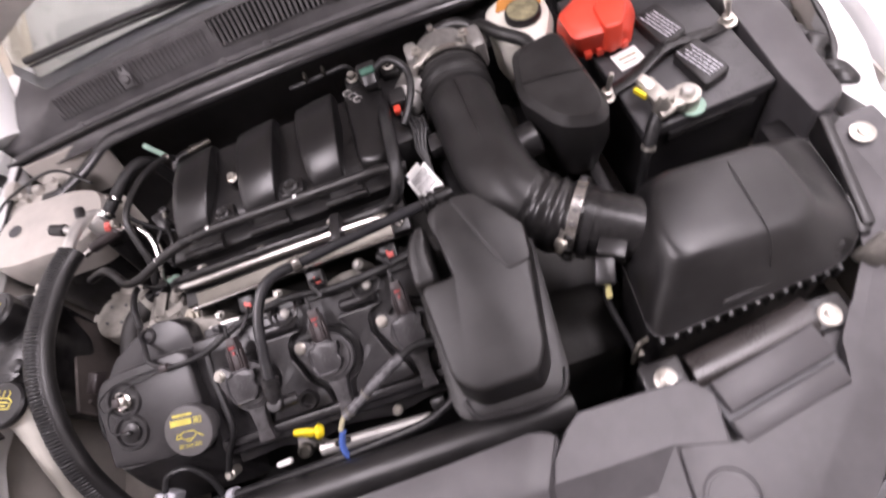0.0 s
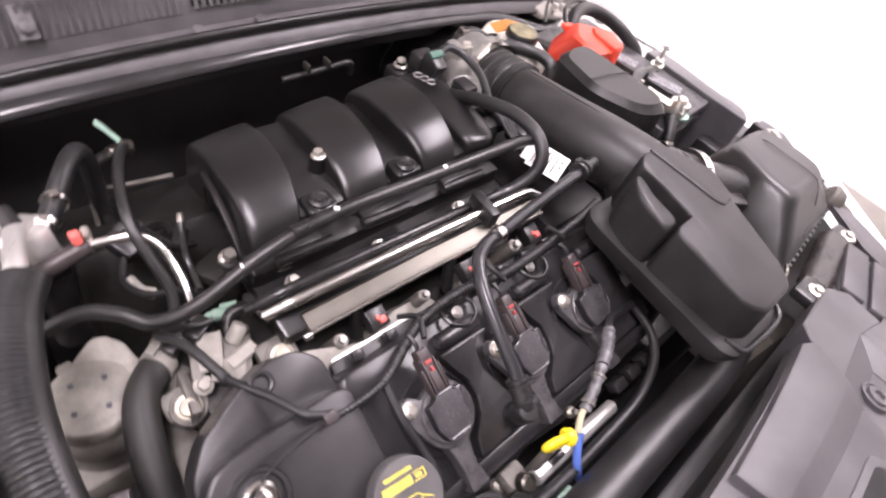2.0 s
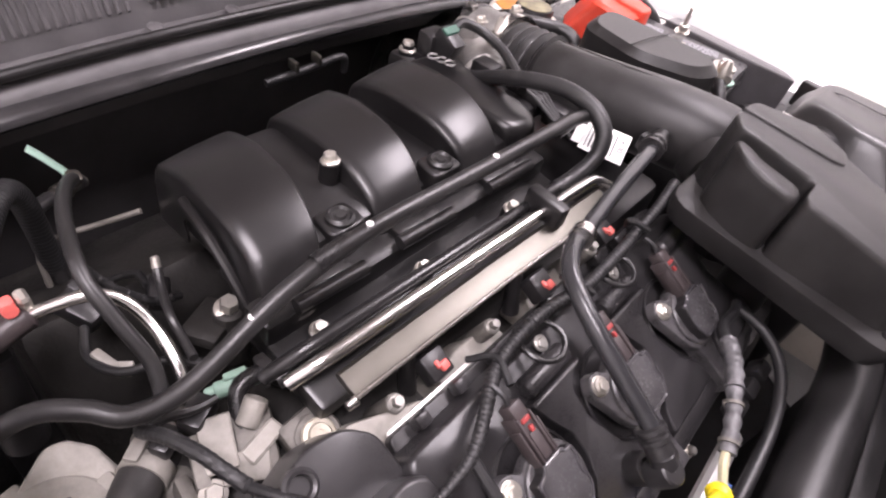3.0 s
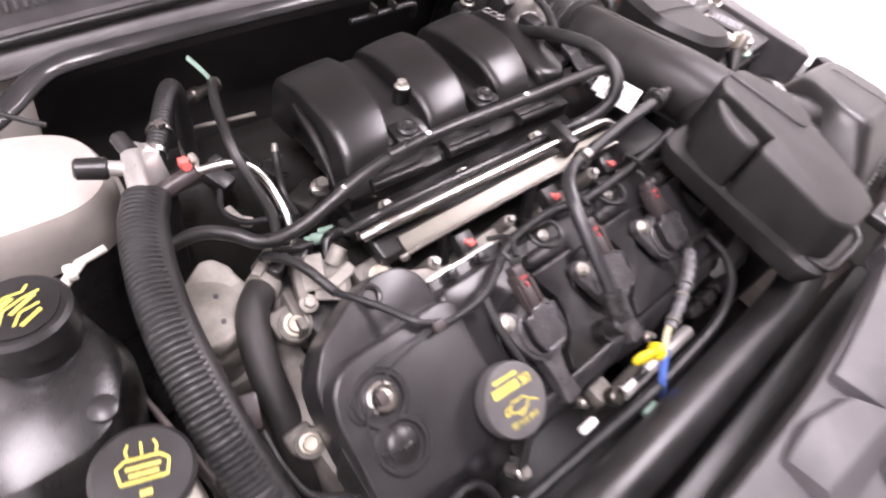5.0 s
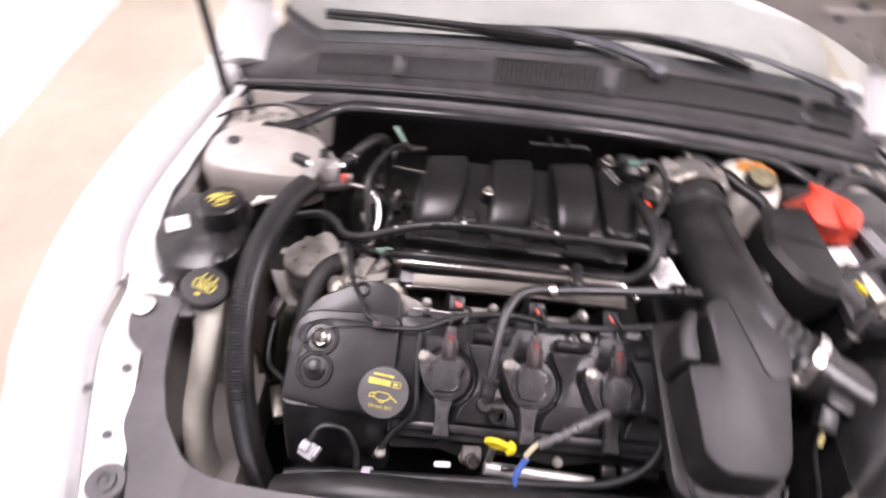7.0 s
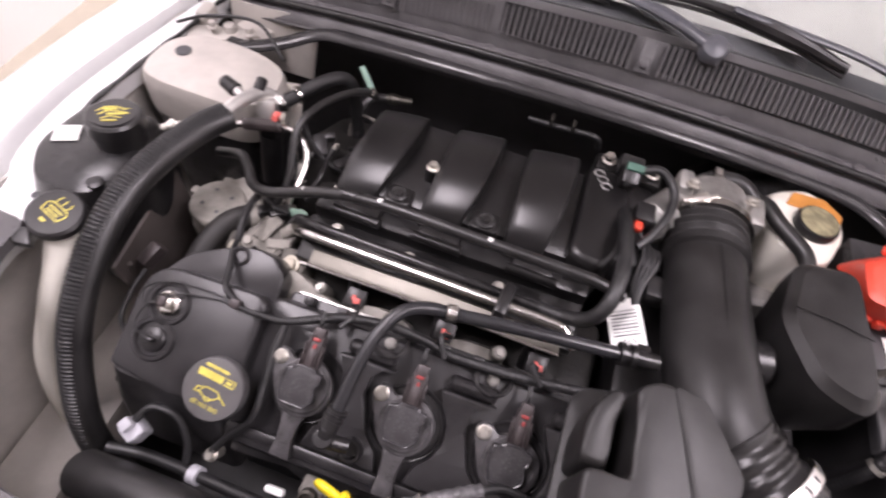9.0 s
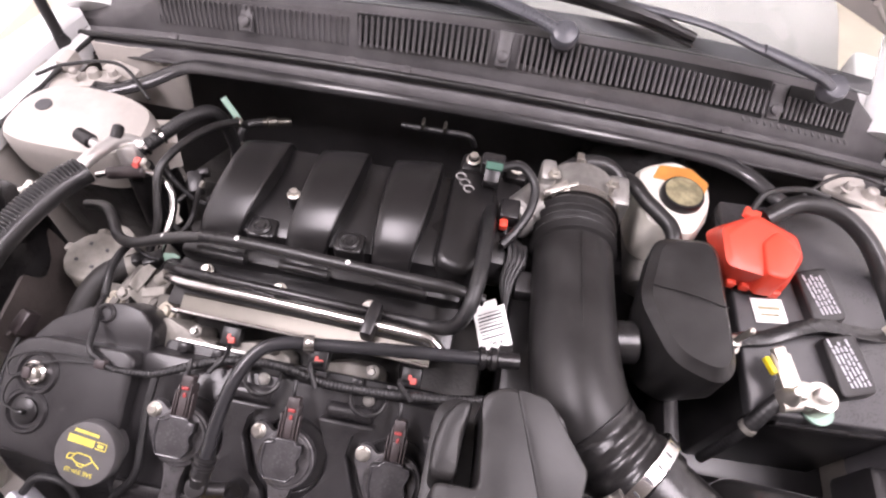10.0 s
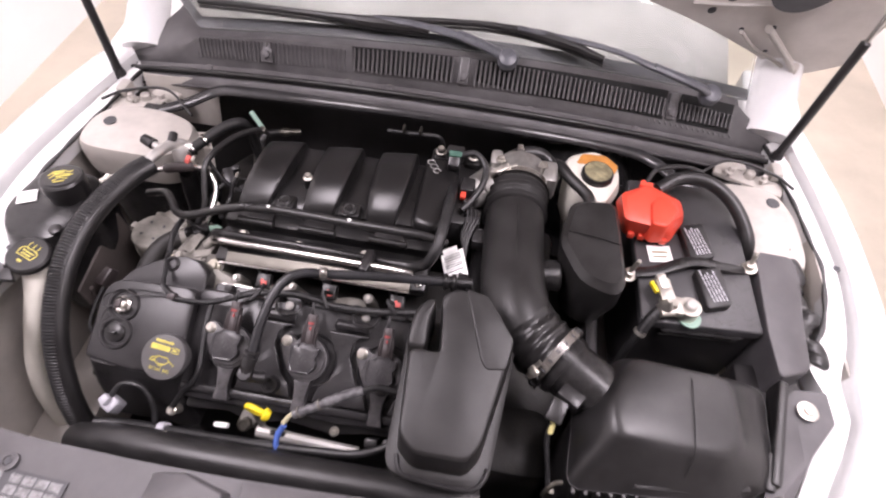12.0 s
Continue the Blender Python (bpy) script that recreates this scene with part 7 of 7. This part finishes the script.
part("plug_lead", tube([(-0.240, 0.300, 0.768), (-0.250, 0.275, 0.765), (-0.240, 0.245, 0.772), (-0.215, 0.225, 0.785), (-0.20, 0.205, 0.79)], 0.0034, 10, 0.005), LOOM, lines)
part("plug_lead", tube([(-0.190, 0.298, 0.780), (-0.188, 0.325, 0.770), (-0.205, 0.35, 0.745), (-0.225, 0.37, 0.70)], 0.0032, 10, 0.005), LOOM, lines)

part("stud", hex_bolt(pose(-0.163, 0.2286, 0.798, 10), 0.0075, 0.012), ZINC, lines)
part("stud_seat", join(rod((-0.163, 0.2286, 0.74), (-0.163, 0.2286, 0.800), 0.014, 0.012, 18, 0.002), rbox(-0.175, 0.235, 0.785, 0.045, 0.03, 0.010, 0.003, 2, (0, 10, 30))), IRON, lines, "dark cast stud seat")
part("mint_strap", tube([(-0.210, 0.409, 0.853), (-0.203, 0.405, 0.844), (-0.1915, 0.400, 0.826), (-0.189, 0.395, 0.820)], 0.0046, 8, 0.004, 0.28), MINT, lines, "pale green cable tie tail")
part("tie_head", rbox(-0.1905, 0.396, 0.823, 0.012, 0.012, 0.012, 0.003, 2, (20, 20, 0)), BRUSHED, lines, "grey cable tie head")
part("mint_fitting", join(rod((-0.206, 0.180, 0.790), (-0.179, 0.168, 0.798), 0.0062, 0.0060, 16, 0.001), rod((-0.212, 0.1827, 0.7883), (-0.203, 0.1787, 0.791), 0.0045, 0.0045, 12, 0.001)), MINT, lines, "pale green quick connector")
part("mint_latch", rbox(-0.192, 0.1775, 0.8008, 0.016, 0.006, 0.003, 0.001, 1, (0, -16, -24)), MINT, lines, "pale green latch")
part("black_fitting", join(rbox(-0.168, 0.168, 0.800, 0.022, 0.018, 0.016, 0.003, 2, (0, -12, -14)), rod((-0.178, 0.150, 0.812), (-0.150, 0.143, 0.818), 0.007, 0.007, 12)), BLACK, lines)
hh = thing("heater_hose", (-0.25, 0.33, 0.78), "thick black rubber heater hose near the strut tower", "hose")
part("hose", tube([(-0.294, 0.312, 0.827), (-0.280, 0.330, 0.832), (-0.262, 0.358, 0.836), (-0.246, 0.384, 0.835), (-0.234, 0.402, 0.827), (-0.226, 0.411, 0.808), (-0.223, 0.414, 0.77), (-0.222, 0.415, 0.70)], corrugated(0.0098, 0.0042, 0.0008), 18, 0.0014), LOOM, hh)
part("clamp", join(lathe([(0.0125, 0), (0.0125, 0.005)], 22, along((-0.291, 0.3155, 0.8285), (-0.280, 0.330, 0.832))), lathe([(0.0125, 0), (0.0125, 0.004)], 22, along((-0.276, 0.336, 0.833), (-0.262, 0.358, 0.836))), rbox(-0.274, 0.334, 0.846, 0.008, 0.009, 0.006, 0.001)), STEEL, hh, "bright hose clamps")
part("valve", join(rbox(-0.300, 0.300, 0.795, 0.030, 0.030, 0.030, 0.006), rod((-0.305, 0.285, 0.70), (-0.300, 0.295, 0.79), 0.016)), BLACK, hh, "black plastic valve")

bend = thing("bypass_hose", (-0.30, 0.12, 0.68), "dark bent coolant hose beside the engine mount", "hose")
part("hose", tube([(-0.243, 0.185, 0.755), (-0.262, 0.175, 0.762), (-0.288, 0.150, 0.762), (-0.302, 0.110, 0.750), (-0.308, 0.060, 0.720), (-0.312, 0.02, 0.67), (-0.312, 0.0, 0.60)], 0.0155, 18, 0.006), MATTRUBBER, bend)
part("clamp", join(lathe([(0.0172, 0), (0.0172, 0.012)], 24, along((-0.258, 0.177, 0.761), (-0.276, 0.165, 0.764))), rbox(-0.262, 0.182, 0.777, 0.016, 0.010, 0.010, 0.002, 2, (0, 0, 35))), PALECAST, bend, "pale wide spring clamp")
hs = thing("thermostat_housing", (-0.22, 0.14, 0.72), "weathered cast housing with brackets and bolts", "housing")
part("casting", join(rbox(-0.235, 0.150, 0.728, 0.066, 0.066, 0.06, 0.020, 3, (0, 10, 20)), rod((-0.25, 0.19, 0.74), (-0.225, 0.195, 0.76), 0.022, 0.022, 20, 0.004), rbox(-0.205, 0.140, 0.776, 0.030, 0.045, 0.018, 0.005, 2, (20, 0, -25))), DULLCAST, hs)
part("bracket", join(rbox(-0.2385, 0.150, 0.772, 0.010, 0.036, 0.026, 0.003, 2, (10, 0, -20)), rbox(-0.256, 0.132, 0.755, 0.010, 0.046, 0.030, 0.003, 2, (0, 10, -8))), DULLCAST, hs, "weathered upright bracket web")
part("plate_bracket", join(rbox(-0.2255, 0.1480, 0.788, 0.022, 0.036, 0.0035, 0.001, 1, (18, -14, -28)), rbox(-0.2190, 0.1265, 0.780, 0.030, 0.020, 0.0035, 0.001, 1, (30, 8, -28)), rbox(-0.203, 0.1315, 0.786, 0.030, 0.013, 0.004, 0.0015, 1, (10, -10, 10))), PALECAST, hs, "pale folded steel bracket")
part("sensor_cap", join(rod((-0.2040, 0.1480, 0.785), (-0.1905, 0.1545, 0.797), 0.0085, 0.0085, 18, 0.001), bars([(-0.003, 0.002, 0.004, 0.0008), (0.002, 0.003, 0.005, 0.0008), (0.0, -0.002, 0.006, 0.0008)], along((-0.1905, 0.1545, 0.7971), (-0.177, 0.161, 0.809)))), PALECAST, hs, "pale round sensor cap")
part("sensor_body", tube([(-0.207, 0.150, 0.782), (-0.196, 0.168, 0.796), (-0.180, 0.168, 0.800), (-0.168, 0.158, 0.794)], 0.0065, 12, 0.004), SATIN, hs, "glossy black sensor body")
part("bracket_bolt", hex_bolt(pose(-0.243, 0.127, 0.776, 20), 0.0062, 0.008), PALECAST, hs)
part("lead", tube([(-0.256, 0.190, 0.785), (-0.240, 0.178, 0.800), (-0.226, 0.172, 0.800), (-0.210, 0.172, 0.796)], 0.0032, 8, 0.005), LOOM, hs)
part("plug", join(rbox(-0.223, 0.174, 0.788, 0.026, 0.018, 0.016, 0.004, 2, (0, 0, 30)), rbox(-0.246, 0.176, 0.778, 0.020, 0.014, 0.014, 0.003, 2, (0, 0, 30))), BLACK, hs)
acl = thing("sensor_lead", (-0.33, 0.03, 0.70), "wire with taupe plug beside the corrugated sleeve", "wiring")
part("plug", rbox(-0.338, 0.066, 0.775, 0.016, 0.030, 0.020, 0.003, 2, (20, 0, -20)), TAUPE, acl)
part("lead", tube([(-0.337, 0.048, 0.770), (-0.338, 0.018, 0.764), (-0.332, -0.012, 0.758), (-0.312, -0.030, 0.758), (-0.298, -0.040, 0.752)], 0.0030, 8, 0.004), LOOM, acl)
part("tab", rbox(-0.318, -0.045, 0.70, 0.018, 0.05, 0.03, 0.004, 2, (0, 0, 20)), BRUSHED, acl)

# firewall and tower clutter
clipr = thing("firewall_harness", (0.1, 0.46, 0.78), "black harness clipped along the firewall", "wiring")
part("trunk", tube([(0.035, 0.456, 0.812), (0.067, 0.452, 0.816), (0.10, 0.449, 0.820), (0.135, 0.445, 0.824), (0.145, 0.452, 0.80)], 0.0045, 12, 0.005), LOOM, clipr)
for x in (0.068, 0.10):
    part("clip", rbox(x, 0.450, 0.828, 0.005, 0.016, 0.012, 0.002), BRUSHED, clipr, "bright spring clip")
for cx, cy, s in ((-0.47, 0.47, -1), (0.735, 0.50, 1)):
    hb = thing("hinge_bracket", (cx, cy, 0.78), "beige painted hinge mount with studs and small hose", "bracket", "hinge brackets")
    part("plate", join(rbox(cx, cy, 0.778, 0.13, 0.035, 0.012, 0.004, 2, (0, 0, s * -20)), rbox(cx + s * 0.05, cy + 0.02, 0.788, 0.022, 0.035, 0.03, 0.006), rbox(cx - s * 0.03, cy + 0.03, 0.775, 0.06, 0.03, 0.02, 0.006, 2, (0, 0, s * 15)), rod((cx + s * 0.0, cy + 0.005, 0.77), (cx + s * 0.0, cy + 0.005, 0.797), 0.012, 0.009, 14, 0.002)), PRIMER, hb)
    part("stud", hex_bolt(pose(cx - s * 0.04, cy, 0.795), 0.007, 0.012), PRIMER, hb)
    part("stud", hex_bolt(pose(cx + s * 0.02, cy - 0.01, 0.795), 0.006, 0.010), PRIMER, hb)
    part("small_hose", tube([(cx - s * 0.12, cy - 0.04, 0.80), (cx - s * 0.05, cy + 0.01, 0.812), (cx + s * 0.03, cy - 0.005, 0.808), (cx + s * 0.07, cy - 0.03, 0.80)], 0.0028, 8, 0.006), RUBBER, hb)
tray = thing("battery_tray", (0.57, 0.22, 0.30), "black plastic battery tray and surrounding box", "battery tray")
part("tray", rbox(0.572, 0.255, 0.61, 0.24, 0.33, 0.05, 0.01), BLACK, tray)
part("pedestal", rbox(0.56, 0.15, 0.43, 0.30, 0.55, 0.32, 0.02), BLACK, tray)
part("left_panel", rbox(0.44, 0.12, 0.64, 0.02, 0.42, 0.24, 0.006), BLACK, tray)
gb = thing("gearbox", (0.33, 0.18, 0.30), "dark cast gearbox below the intake duct", "gearbox")
part("case", join(rbox(0.33, 0.14, 0.50, 0.20, 0.40, 0.36, 0.04), rbox(0.33, -0.05, 0.55, 0.14, 0.12, 0.3, 0.03)), IRON, gb)
part("bracket", rbox(0.30, 0.20, 0.72, 0.14, 0.22, 0.09, 0.015), BLACK, gb)
bo = thing("brake_booster", (0.42, 0.50, 0.55), "black brake booster behind the reservoir", "brake booster")
part("shell", rod((0.42, 0.44, 0.68), (0.42, 0.58, 0.68), 0.11, 0.12, 36, 0.02), SATIN, bo)
part("master_cylinder", rod((0.415, 0.30, 0.735), (0.42, 0.46, 0.72), 0.028, 0.032, 24, 0.006), CAST, bo, "cast master cylinder")
